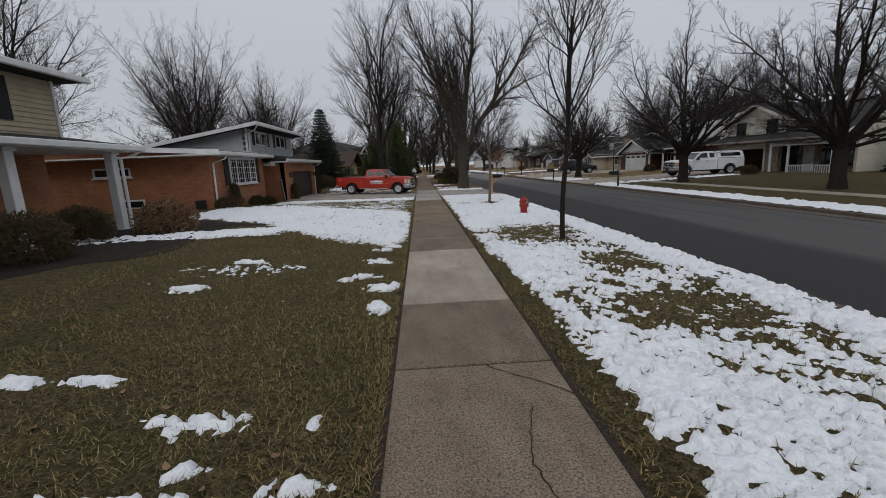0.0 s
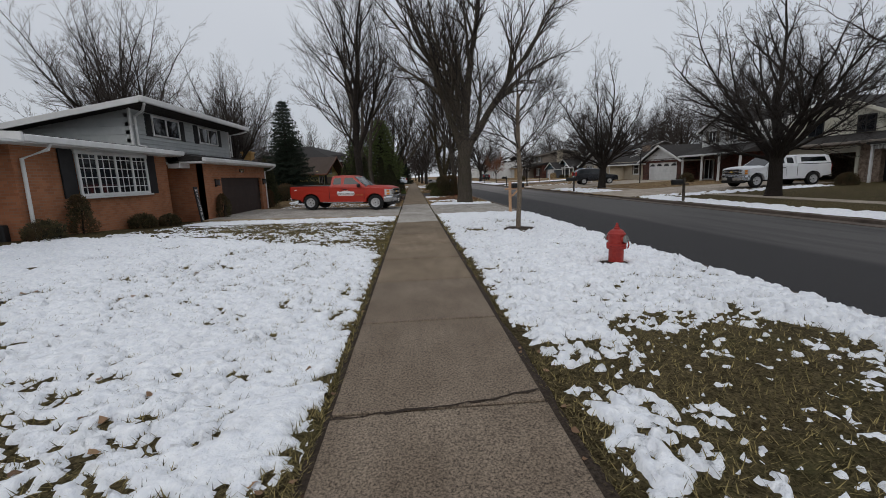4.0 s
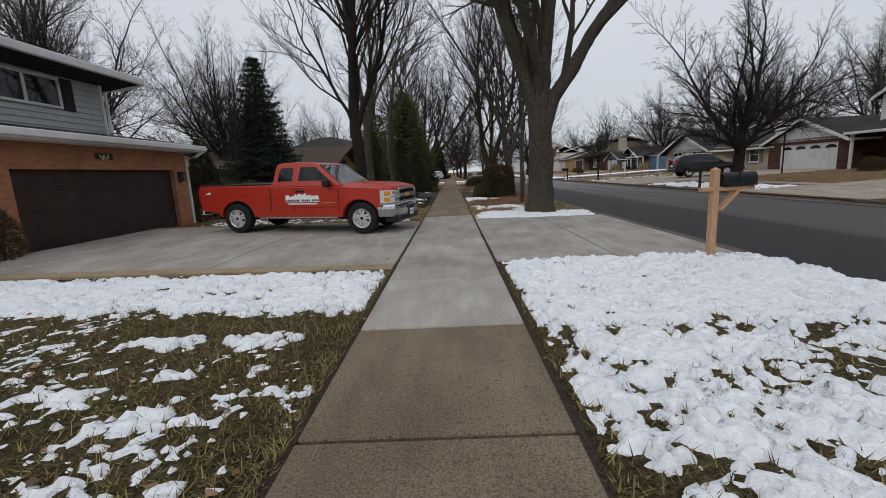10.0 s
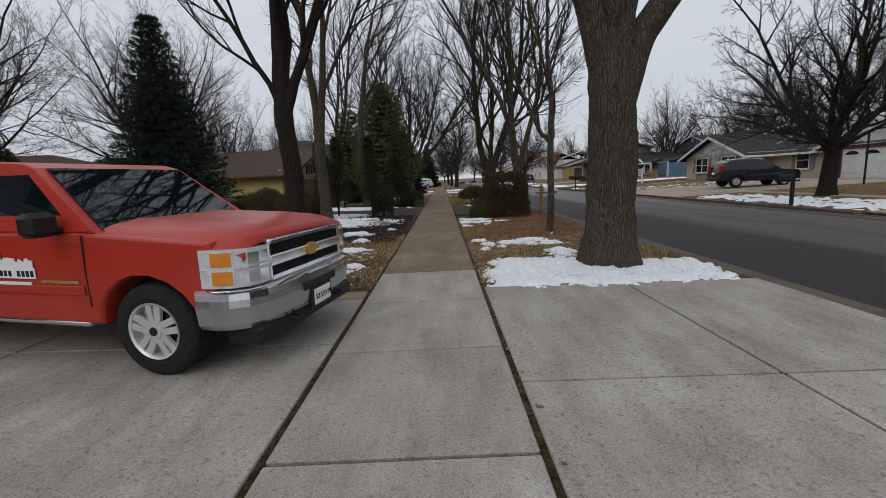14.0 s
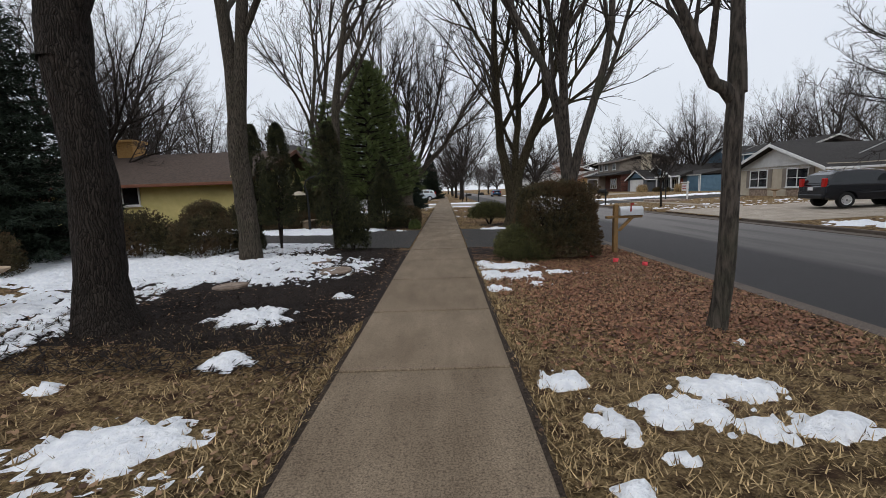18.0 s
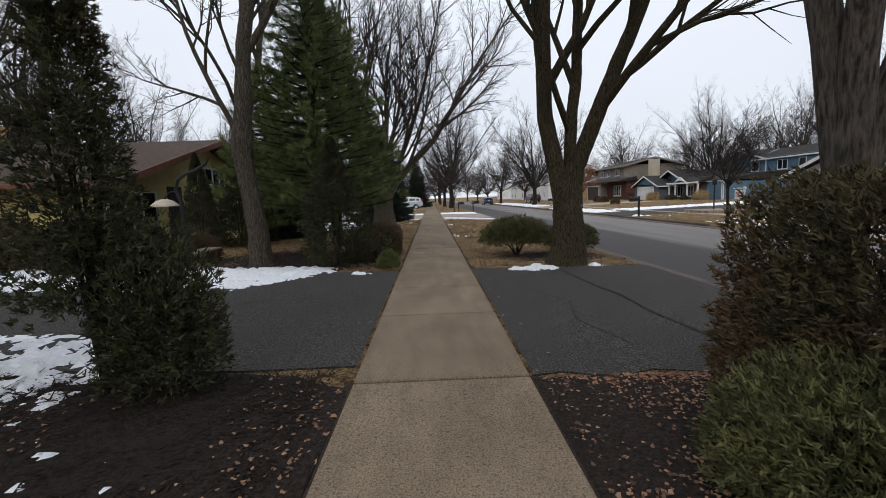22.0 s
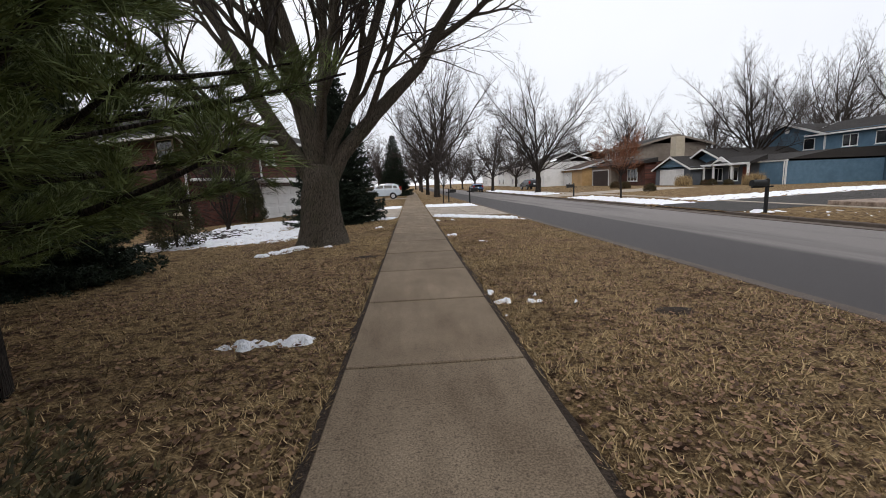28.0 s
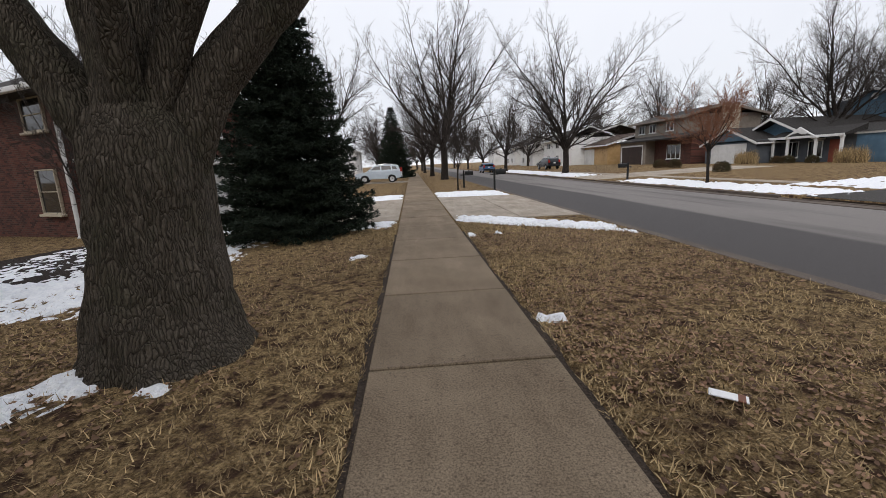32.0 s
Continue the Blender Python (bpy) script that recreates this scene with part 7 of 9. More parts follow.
def pickup(at, turn, label, paint, cap=False, scale=1.0, decals=True):
    """An extended-cab pickup; x forward, wheelbase 3.65 m about the middle."""
    car = thing("pickup_truck", at, label, "truck", turn=turn)
    fw, rw, r = 1.88, -1.77, 0.405
    half = 0.985
    low = [(2.5, 0.62), (2.53, 0.98), (2.5, 1.16), (1.35, 1.235), (1.15, 1.24), (-0.62, 1.24), (-0.62, 1.26), (-0.64, 1.30), (-2.86, 1.30), (-2.92, 1.24), (-2.92, 0.62), (-2.4, 0.55)]
    low += [(rw - 0.52 * math.cos(math.pi * k / 9), 0.43 + 0.47 * math.sin(math.pi * k / 9)) for k in range(10)]
    low += [(fw - 0.52 * math.cos(math.pi * k / 9), 0.43 + 0.47 * math.sin(math.pi * k / 9)) for k in range(10)] + [(2.5, 0.5)]
    tuck_low = lambda z, x: 1.0 - 0.05 * max(0.0, (0.75 - z)) - 0.06 * max(0.0, z - 1.05) - (0.05 * max(0.0, x - 2.2))
    body_side(low, half, tuck_low, paint, car, "body")
    cab = [(1.40, 1.22), (0.66, 1.80), (0.48, 1.855), (0.05, 1.875), (-0.38, 1.86), (-0.54, 1.80), (-0.65, 1.22)]
    tuck_cab = lambda z, x: 0.97 - 0.27 * max(0.0, z - 1.2)
    body_side(cab, half, tuck_cab, paint, car, "cab")
    side_pane(car, [(-0.48, 1.28), (-0.04, 1.28), (-0.03, 1.73), (-0.36, 1.73), (-0.43, 1.66)], half, tuck_cab, M["car_glass"])
    side_pane(car, [(0.1, 1.28), (1.05, 1.28), (1.09, 1.33), (0.6, 1.74), (0.18, 1.74)], half, tuck_cab, M["car_glass"])
    cross_pane(car, (1.36, 1.25), (0.69, 1.79), 0.86, 0.72, M["car_glass"], "windscreen")
    cross_pane(car, (-0.64, 1.3), (-0.56, 1.72), 0.75, 0.68, M["car_glass"], "rear_window")
    for nm, x in (("door_seam", 0.03), ("door_seam", 1.28), ("bed_seam", -0.68)):
        for s in (-1, 1):
            part(nm, Mesh().tube([(x, s * (half * tuck_low(0.6, x) + 0.002), 0.6), (x, s * (half + 0.002), 0.9), (x, s * (half * tuck_low(1.22, x) + 0.003), 1.22)], 0.012 if nm == "bed_seam" else 0.007, 5), M["plastic"], car)
    # bonnet: a crowned sheet that rolls down at the nose and the sides
    bon, nx, ny = Mesh(), 15, 17
    for i in range(nx):
        x = 1.34 + 1.435 * i / (nx - 1)
        nose = max(0.0, (x - 2.3) / 0.475)
        for j in range(ny):
            v = -1 + 2 * j / (ny - 1)
            wide = 0.955 - 0.06 * nose ** 2
            z = 1.255 - 0.035 * (x - 1.34) + 0.055 * (1 - abs(v) ** 3) - 0.07 * nose ** 2.2 - 0.10 * max(0.0, abs(v) - 0.86) / 0.14 + (0.018 if 0.42 < abs(v) < 0.6 else 0.0) * (1 - nose)
            bon.v.append((x - 0.05 * nose * v * v, v * wide, z))
    bon.f += [(i * ny + j, (i + 1) * ny + j, (i + 1) * ny + j + 1, i * ny + j + 1) for i in range(nx - 1) for j in range(ny - 1)]
    k0 = len(bon.v)
    bon.v += [(px, py * 0.99, pz - 0.045) for px, py, pz in bon.v[(nx - 1) * ny:]]
    bon.f += [((nx - 1) * ny + j, k0 + j, k0 + j + 1, (nx - 1) * ny + j + 1) for j in range(ny - 1)]
    part("bonnet", bon, M[paint], car, smooth=True)
    part("bed_liner", Mesh().box(-2.84, -0.72, -0.86, 0.86, 1.285, 1.318, 0.01), M["plastic"], car)
    for s in (-0.905, 0.905):
        part("bed_rail", Mesh().box(-2.9, -0.7, s - 0.045, s + 0.045, 1.29, 1.335, 0.012), M["plastic"], car)
    if cap:
        shell = [(-0.68, 1.3), (-0.73, 1.82), (-0.88, 1.88), (-2.6, 1.86), (-2.8, 1.78), (-2.92, 1.3)]
        body_side(shell, half, tuck_cab, paint, car, "canopy")
        side_pane(car, [(-2.6, 1.45), (-0.95, 1.45), (-0.97, 1.72), (-2.5, 1.72)], half, tuck_cab, M["car_glass"], "canopy_window")
    # front: grille, lamps and chrome bumper
    g = part("grille", Mesh().box(2.45, 2.77, -0.62, 0.62, 0.78, 1.12, 0.02), M["plastic"], car)
    for z, hh in ((0.80, 0.022), (0.95, 0.05), (1.115, 0.025)):
        part("grille_bar", Mesh().box(2.74, 2.80, -0.64, 0.64, z - hh, z + hh, 0.012), M["chrome"], g)
    for sy in (-0.63, 0.63):
        part("grille_end", Mesh().box(2.73, 2.79, sy - 0.02, sy + 0.02, 0.79, 1.13, 0.01), M["chrome"], g)
    if decals:
        for z0, z1 in ((0.825, 0.9), (1.0, 1.09)):
            for q in range(30):
                y0 = -0.6 + q * 0.04
                for d in (-1, 1):
                    part("mesh_wire", Mesh().tube([(2.775, y0 + (0.02 if d < 0 else -0.02) + 0.01, z0), (2.775, y0 + (0.02 if d > 0 else -0.02) + 0.01, z1)], 0.0035, 4), M["iron"], g)
    part("badge", Mesh().prism([(-0.14, 0.94), (-0.06, 0.94), (-0.06, 0.905), (0.06, 0.905), (0.06, 0.94), (0.14, 0.94), (0.12, 0.985), (0.06, 0.985), (0.06, 1.02), (-0.06, 1.02), (-0.06, 0.985), (-0.12, 0.985)], 2.79, 2.82, "x"), M["gold"], g)
    for s in (-1, 1):
        plan = lambda pts: [(px, s * py) for px, py in pts][::int(s)]
        hl = part("headlight", Mesh().prism(plan([(2.775, 0.63), (2.77, 0.76), (2.735, 0.85), (2.66, 0.925), (2.55, 0.965), (2.5, 0.85), (2.6, 0.62)]), 0.79, 1.10, "z"), M["lamp_clear"], car)
        for z0, z1 in ((0.815, 0.925), (0.965, 1.075)):
            part("turn_lamp", Mesh().prism(plan([(2.655, 0.935), (2.58, 0.968), (2.505, 0.984), (2.5, 0.92), (2.6, 0.88)]), z0, z1, "z"), M["lamp_amber"], hl)
            part("reflector", Mesh().prism(plan([(2.783, 0.66), (2.778, 0.765), (2.742, 0.852), (2.70, 0.82), (2.72, 0.66)]), z0 + 0.01, z1 - 0.01, "z"), M["chrome"], hl)
        part("lamp_surround", Mesh().prism(plan([(2.665, 0.93), (2.55, 0.97), (2.40, 0.982), (2.40, 0.93), (2.6, 0.88)]), 0.79, 1.10, "z"), M["lamp_clear"], hl)
        part("lamp_divider", Mesh().prism(plan([(2.782, 0.62), (2.777, 0.765), (2.742, 0.856), (2.665, 0.932), (2.41, 0.99), (2.42, 0.9), (2.6, 0.62)]), 0.938, 0.955, "z"), M["chrome"], hl)
        part("tail_lamp", Mesh().box(-2.94, -2.86, *sorted((s * 0.82, s * 0.965)), 0.85, 1.25, 0.015), M["lamp_red"], car)
        mir = part("mirror", Mesh().box(0.95, 1.1, *sorted((s * 0.98, s * 1.22)), 1.22, 1.42, 0.04), M["plastic"], car)
        part("mirror_arm", Mesh().box(0.97, 1.07, *sorted((s * 0.92, s * 1.0)), 1.24, 1.29, 0.01), M["plastic"], mir)
        part("door_handle", Mesh().box(0.1, 0.32, *sorted((s * 0.985, s * 1.012)), 1.10, 1.145, 0.01), M["plastic"], car)
        part("side_moulding", Mesh().box(0.05, 1.25, *sorted((s * 0.985, s * 0.998)), 0.70, 0.78, 0.005), M[paint], car)
        part("running_board", Mesh().box(-1.1, 1.2, *sorted((s * 0.86, s * 0.97)), 0.40, 0.46, 0.02), M["chrome" if decals else "plastic"], car)
        for x in (fw, rw):
            wheel(car, x, s * 0.85, r, 0.26, s, M["alloy"], 5)
            part("wheel_well", Mesh().box(x - 0.5, x + 0.5, *sorted((s * 0.6, s * 0.72)), 0.45, 0.92), M["plastic"], car)
    # the bumper's profile is drawn along its bowed plan
    profile = [(-0.16, 0.43), (-0.04, 0.435), (-0.01, 0.48), (0.0, 0.56), (0.012, 0.63), (0.0, 0.70), (-0.03, 0.765), (-0.08, 0.785), (-0.16, 0.785)]
    bow = [(2.34, 1.0), (2.48, 1.0), (2.62, 0.965), (2.74, 0.88), (2.81, 0.74), (2.85, 0.5), (2.87, 0.2)]
    bow = [(bx, -by) for bx, by in bow] + bow[::-1]
    bp, k = Mesh(), len(profile)
    bv = []
    for q, (bx, by) in enumerate(bow):
        ax, ay = bow[max(0, q - 1)]
        cx, cy = bow[min(len(bow) - 1, q + 1)]
        nx, ny = Vector((cy - ay, ax - cx)).normalized()
        bv += [(bx + nx * o, by + ny * o, z - 0.05 * min(1, max(0, abs(by) - 0.7) * 0)) for o, z in profile]
    bp.add(bv, [(q * k + i, q * k + (i + 1) % k, (q + 1) * k + (i + 1) % k, (q + 1) * k + i) for q in range(len(bow) - 1) for i in range(k)] + [tuple(range(k))[::-1], tuple(range((len(bow) - 1) * k, len(bow) * k))])
    bmp = part("front_bumper", bp, M["bumper_silver"], car)
    part("bumper_slot", Mesh().box(2.85, 2.892, -0.30, 0.30, 0.60, 0.68, 0.01), M["plastic"], bmp)
    top = Mesh()
    tv = []
    for q, (bx, by) in enumerate(bow):
        for o, z in ((-0.12, 0.792), (0.004, 0.745), (0.012, 0.69), (-0.12, 0.69)):
            tv.append((bx + o * (0.4 if q in (0, len(bow) - 1) else 0.9), by * (1 + o * 0.6), z))
    top.add(tv, [(q * 4 + i, q * 4 + (i + 1) % 4, q * 4 + 4 + (i + 1) % 4, q * 4 + 4 + i) for q in range(len(bow) - 1) for i in range(4)])
    part("bumper_top", top, M["chrome"], bmp)
    part("plate_backing", Mesh().box(2.85, 2.887, -0.2, 0.2, 0.39, 0.6, 0.01), M["plastic"], bmp)
    for sy in (-0.42, 0.42):
        part("tow_hook", Mesh().tube([(2.8, sy - 0.05, 0.40), (2.87, sy - 0.05, 0.39), (2.89, sy, 0.39), (2.87, sy + 0.05, 0.39), (2.8, sy + 0.05, 0.40)], 0.012, 6), M["plastic"], car)
    part("air_dam", Mesh().box(2.45, 2.80, -0.85, 0.85, 0.28, 0.44, 0.03), M["plastic"], car)
    part("rear_bumper", Mesh().box(-3.02, -2.88, -0.93, 0.93, 0.5, 0.68, 0.03), M["chrome"], car)
    part("underbody", Mesh().box(-2.7, 2.4, -0.55, 0.55, 0.34, 0.62), M["plastic"], car)
    if decals:
        plate = part("licence_plate", Mesh().box(2.885, 2.90, -0.155, 0.155, 0.42, 0.575, 0.006), M["decal"], car)
        part("plate_text", lettering("53 573 M", 0.075, M["dark"], 0.002), None, plate, m=pose(2.903, 0, 0.495, 90, 0, 90))
        rng = np.random.RandomState(4)
        dec = Mesh()
        x = -0.22
        while x < 0.72:
            w = rng.uniform(0.02, 0.05)
            dec.box(x, x + w, -0.998, -0.990, 0.93, 0.955 + rng.uniform(0.02, 0.085) + 0.05 * math.exp(-((x - 0.27) / 0.1) ** 2), 0)
            x += w
        part("skyline_decal", dec, M["decal"], car, "white city skyline sign on the door")
        part("name_bar", Mesh().box(-0.23, 0.74, -0.998, -0.99, 0.835, 0.93), M["decal"], car)
        for k in range(19):
            if k not in (8, 14):
                part("name_letter", Mesh().box(-0.21 + 0.05 * k, -0.175 + 0.05 * k, -1.0, -0.997, 0.852, 0.905), M["dark"], car)
        part("address_bar", Mesh().box(-0.16, 0.68, -0.997, -0.99, 0.775, 0.805), M["decal"], car)
        part("model_badge", Mesh().box(0.8, 1.2, -0.996, -0.99, 0.80, 0.825), M["gold"], car)
        part("bed_badge", Mesh().box(-2.6, -2.52, -0.99, -0.982, 1.08, 1.13).box(-2.68, -2.6, -0.99, -0.982, 1.07, 1.1), M["decal"], car)
    else:
        part("door_decal", Mesh().box(-0.2, 0.15, -0.998, -0.99, 0.95, 1.05).box(0.0, 0.5, -0.998, -0.99, 0.9, 0.93), M["dark"], car)
    return car


red_truck = pickup((-3.55, 30.75, 0.05), -6.0, "red extended-cab pickup with white door sign on the concrete driveway", "red_paint")
red_truck.matrix_basis = pose(-3.58, 30.8, 0.07, 0, 1.2, -12.5) @ Matrix.Diagonal((0.95, 0.95, 0.935, 1))
pickup((22.6, 33.4, 0.2), 180.0, "white pickup with a matching canopy parked on the drive opposite", "white_paint", True, decals=False)


def estate_car(at, turn, label, paint, kind="suv", height=1.68):
    car = thing("car", at, label, "car", turn=turn)
    half, r, fw, rw = 0.91, 0.35, 1.32, -1.3
    k = height / 1.68
    low = [(2.2, 0.55), (2.24, 0.72), (2.1, 0.93), (1.15, 1.02 * k), (-2.05, 1.08 * k), (-2.18, 0.95), (-2.2, 0.5)]
    low += [(rw - 0.44 * math.cos(math.pi * q / 8), 0.36 + 0.40 * math.sin(math.pi * q / 8)) for q in range(9)] + [(fw - 0.44 * math.cos(math.pi * q / 8), 0.36 + 0.40 * math.sin(math.pi * q / 8)) for q in range(9)] + [(2.05, 0.42)]
    tl = lambda z, x: 1.0 - 0.06 * max(0.0, z - 0.85) - 0.06 * max(0.0, x - 1.7)
    body_side(low, half, tl, paint, car, "body")
    tc = lambda z, x: 0.985 - 0.32 * max(0.0, z - 1.0)
    top = [(1.2, 1.0 * k), (0.42, 1.52 * k), (0.1, 1.62 * k), (-0.7, 1.68 * k), (-1.6, 1.62 * k), (-1.9, 1.5 * k), (-2.12, 1.05 * k)]
    body_side(top, half, tc, paint, car, "cabin")
    side_pane(car, [(-0.22, 1.1 * k), (0.85, 1.08 * k), (0.36, 1.46 * k), (-0.2, 1.54 * k)], half, tc, M["car_glass"])
    side_pane(car, [(-1.25, 1.12 * k), (-0.32, 1.1 * k), (-0.3, 1.54 * k), (-1.2, 1.52 * k)], half, tc, M["car_glass"])
    side_pane(car, [(-1.85, 1.15 * k), (-1.35, 1.13 * k), (-1.3, 1.5 * k), (-1.68, 1.46 * k)], half, tc, M["car_glass"])
    cross_pane(car, (1.16, 1.04 * k), (0.45, 1.5 * k), 0.8, 0.66, M["car_glass"], "windscreen")
    cross_pane(car, (-2.1, 1.12 * k), (-1.92, 1.48 * k), 0.7, 0.6, M["car_glass"], "rear_window")
    for s in (-1, 1):
        for x in (fw, rw):
            wheel(car, x, s * 0.8, r, 0.22, s, M["alloy"], 6)
            part("wheel_well", Mesh().box(x - 0.42, x + 0.42, *sorted((s * 0.55, s * 0.68)), 0.4, 0.8), M["plastic"], car)
        part("headlight", Mesh().box(2.0, 2.2, *sorted((s * 0.5, s * 0.84)), 0.74, 0.9, 0.03), M["lamp_clear"], car)
        part("tail_lamp", Mesh().box(-2.2, -2.08, *sorted((s * 0.62, s * 0.86)), 0.95 * k, 1.35 * k, 0.02), M["lamp_red"], car)
        part("mirror", Mesh().box(0.78, 0.9, *sorted((s * 0.9, s * 1.08)), 1.05 * k, 1.18 * k, 0.03), M[paint], car)
        part("roof_rail", Mesh().tube([(0.2, s * 0.68, 1.63 * k), (-0.6, s * 0.68, 1.72 * k), (-1.5, s * 0.68, 1.66 * k)], 0.018), M["chrome"], car)
    part("bumper", Mesh().box(-2.26, -2.1, -0.8, 0.8, 0.42, 0.62, 0.04), M["plastic"], car)
    part("bumper", Mesh().box(2.1, 2.28, -0.8, 0.8, 0.4, 0.58, 0.04), M["plastic"], car)
    part("grille", Mesh().box(2.18, 2.26, -0.45, 0.45, 0.66, 0.82, 0.02), M["plastic"], car)
    part("licence_plate", Mesh().box(-2.24, -2.2, -0.16, 0.16, 0.8, 0.95, 0.005), M["decal"], car)
    return car


estate_car((19.5, 53.0, 0.14), -8, "black compact SUV parked on the drive opposite", "black_paint")
estate_car((-3.5, 103.0, 0.02), 178, "pale silver-blue boxy SUV on a driveway down the street", "silver_paint", height=1.72)
estate_car((11.4, 128.0, -0.17), 90, "bright blue car parked along the far kerb", "blue_paint", height=1.5)
estate_car((19.0, 121.0, 0.12), 95, "black car parked on a far driveway", "black_paint", height=1.6)


# ---- street furniture and small things ----
hyd = thing("fire_hydrant", at_ground(3.39, 14.85, 0.01), "weathered red fire hydrant with bare metal nozzle caps", "hydrant")
part("barrel", Mesh().lathe([(0.125, -0.05), (0.125, 0.27), (0.165, 0.275), (0.165, 0.31), (0.155, 0.315), (0.165, 0.32), (0.165, 0.355), (0.135, 0.36), (0.135, 0.50), (0.15, 0.505), (0.15, 0.53), (0.13, 0.55), (0.105, 0.585), (0.06, 0.605), (0.045, 0.61)], 24), M["hydrant_red"], hyd, smooth=False)
part("bonnet_nut", Mesh().lathe([(0.05, 0.605), (0.05, 0.635), (0.03, 0.64), (0.03, 0.665), (0.02, 0.68), (0.024, 0.70), (0.01, 0.715)], 10), M["hydrant_red"], hyd)
for a, s in ((120, 0.85), (300, 1.0)):
    c, d = math.cos(radians(a)), math.sin(radians(a))
    p = lambda q: (c * q, d * q, 0.44)
    cap = part("nozzle", Mesh().tube([p(0.1), p(0.17)], 0.062 * s, 12), M["hydrant_red"], hyd)
    part("nozzle_cap", Mesh().tube([p(0.165), p(0.19), p(0.205), p(0.21)], [0.066 * s, 0.066 * s, 0.05 * s, 0.03 * s], 12).tube([p(0.205), p(0.25)], 0.017, 5), M["worn_metal"], cap)
for k in range(8):
    a = k * math.pi / 4
    part("flange_bolt", Mesh().lathe([(0.014, 0.262), (0.014, 0.37)], 6, (0.15 * math.cos(a), 0.15 * math.sin(a), 0)), M["hydrant_red"], hyd)
part("chain", Mesh().tube([(0.16, -0.1, 0.42), (0.17, -0.11, 0.33), (0.16, -0.09, 0.27)], 0.012, 5), M["hydrant_red"], hyd)


def mailbox(at, turn, label, wood, box_mat, h=1.2, brace=True, box_w=0.18, group="mailboxes"):
    """A post with an arm and a round-topped box; x points to the road."""
    t = thing("mailbox", at, label, "mailbox", group, turn)
    part("post", Mesh().box(-0.05, 0.05, -0.05, 0.05, -0.1, h, 0.008).add([(-0.05, -0.05, h), (0.05, -0.05, h), (0.05, 0.05, h), (-0.05, 0.05, h), (0, 0, h + 0.04)], [(0, 1, 4), (1, 2, 4), (2, 3, 4), (3, 0, 4)]), wood, t)
    part("arm", Mesh().box(-0.22, 0.62, -0.05, 0.05, h - 0.31, h - 0.25, 0.008), wood, t)
    if brace:
        part("brace", Mesh().prism([(0.05, h - 0.6), (0.12, h - 0.6), (0.42, h - 0.31), (0.34, h - 0.31)], -0.04, 0.04), wood, t)
    r = box_w / 2
    pr = [(-r, 0), (r, 0), (r, 0.11)] + [(r * math.cos(math.pi * k / 8), 0.11 + r * math.sin(math.pi * k / 8)) for k in range(1, 8)] + [(-r, 0.11)]
    b = part("box", Mesh().prism([(p[0], p[1] + h - 0.245) for p in pr], 0.08, 0.6, "x"), box_mat, t)
    part("box_door", Mesh().prism([(p[0] * 1.05, p[1] * 1.03 + h - 0.247) for p in pr], 0.6, 0.612, "x"), box_mat, b)
    part("flag", Mesh().box(0.3, 0.33, -r - 0.012, -r - 0.004, h - 0.16, h + 0.02).box(0.3, 0.38, -r - 0.012, -r - 0.004, h - 0.01, h + 0.03), M["hydrant_red"] if box_mat is M["box_white"] else M["iron"], b)
    return t


mailbox(at_ground(4.02, 25.8), 8, "black mailbox on a new raw pine post", M["raw_wood"], M["iron"], 1.28)
mailbox(at_ground(4.12, 42.95), 4, "white metal mailbox on a treated wooden post", M["old_wood"], M["box_white"], 1.12)
mailbox(at_ground(4.2, 84.3), 0, "black mailbox on a black post further down", M["iron"], M["iron"], 1.2, False, 0.26)
mailbox(at_ground(3.0, 88.5), 0, "black mailbox beside a slim young tree", M["iron"], M["iron"], 1.1, False)
mailbox(at_ground(13.1, 67.6), 180, "dark mailbox and post across the road", M["iron"], M["iron"], 1.25, False, 0.24)
mailbox(at_ground(12.95, 41.8), 180, "dark mailbox and post across the road", M["iron"], M["iron"], 1.15, False, 0.24)
mailbox(at_ground(12.95, 27.6), 180, "grey post mailbox across the road", M["bark_grey"], M["iron"], 1.1, False)
mailbox(at_ground(13.3, 87.2), 180, "dark mailbox and post across the road", M["iron"], M["iron"], 1.15, False)

# bird bath
bb = thing("bird_bath", at_ground(-5.7, 38.4), "weathered tan cast bird bath on the snowy yard", "bird bath")
part("pedestal", Mesh().lathe([(0.2, -0.05), (0.2, 0.05), (0.11, 0.1), (0.085, 0.3), (0.12, 0.46), (0.1, 0.5)], 14), M["terracotta"], bb)
part("bowl", Mesh().lathe([(0.1, 0.49), (0.24, 0.54), (0.31, 0.58), (0.31, 0.60), (0.27, 0.59), (0.05, 0.55)], 20), M["terracotta"], bb)
# curved iron lamp with a shade near the drive
lp = thing("post_lamp", at_ground(-5.1, 49.7), "black curved iron yard lamp with a pale hanging shade", "lamp")
crook = [(0, 0, -0.05), (0.02, 0, 0.9), (0, 0, 1.5), (-0.08, 0, 1.75), (-0.02, 0, 1.95), (0.12, 0.0, 2.05), (0.35, 0, 2.12), (0.55, 0, 2.25), (0.62, 0, 2.36)]
part("stem", Mesh().tube(crook, [0.05, 0.045, 0.04, 0.038, 0.035, 0.035, 0.032, 0.03, 0.015], 8), M["iron"], lp)
part("shade", Mesh().lathe([(0.26, 1.42), (0.25, 1.45), (0.16, 1.53), (0.05, 1.57)], 18, (-0.3, -0.05, 0)), M["beige"], lp)
part("hook", Mesh().tube([(-0.08, 0, 1.72), (-0.2, -0.03, 1.7), (-0.3, -0.05, 1.57)], 0.014, 6), M["iron"], lp)
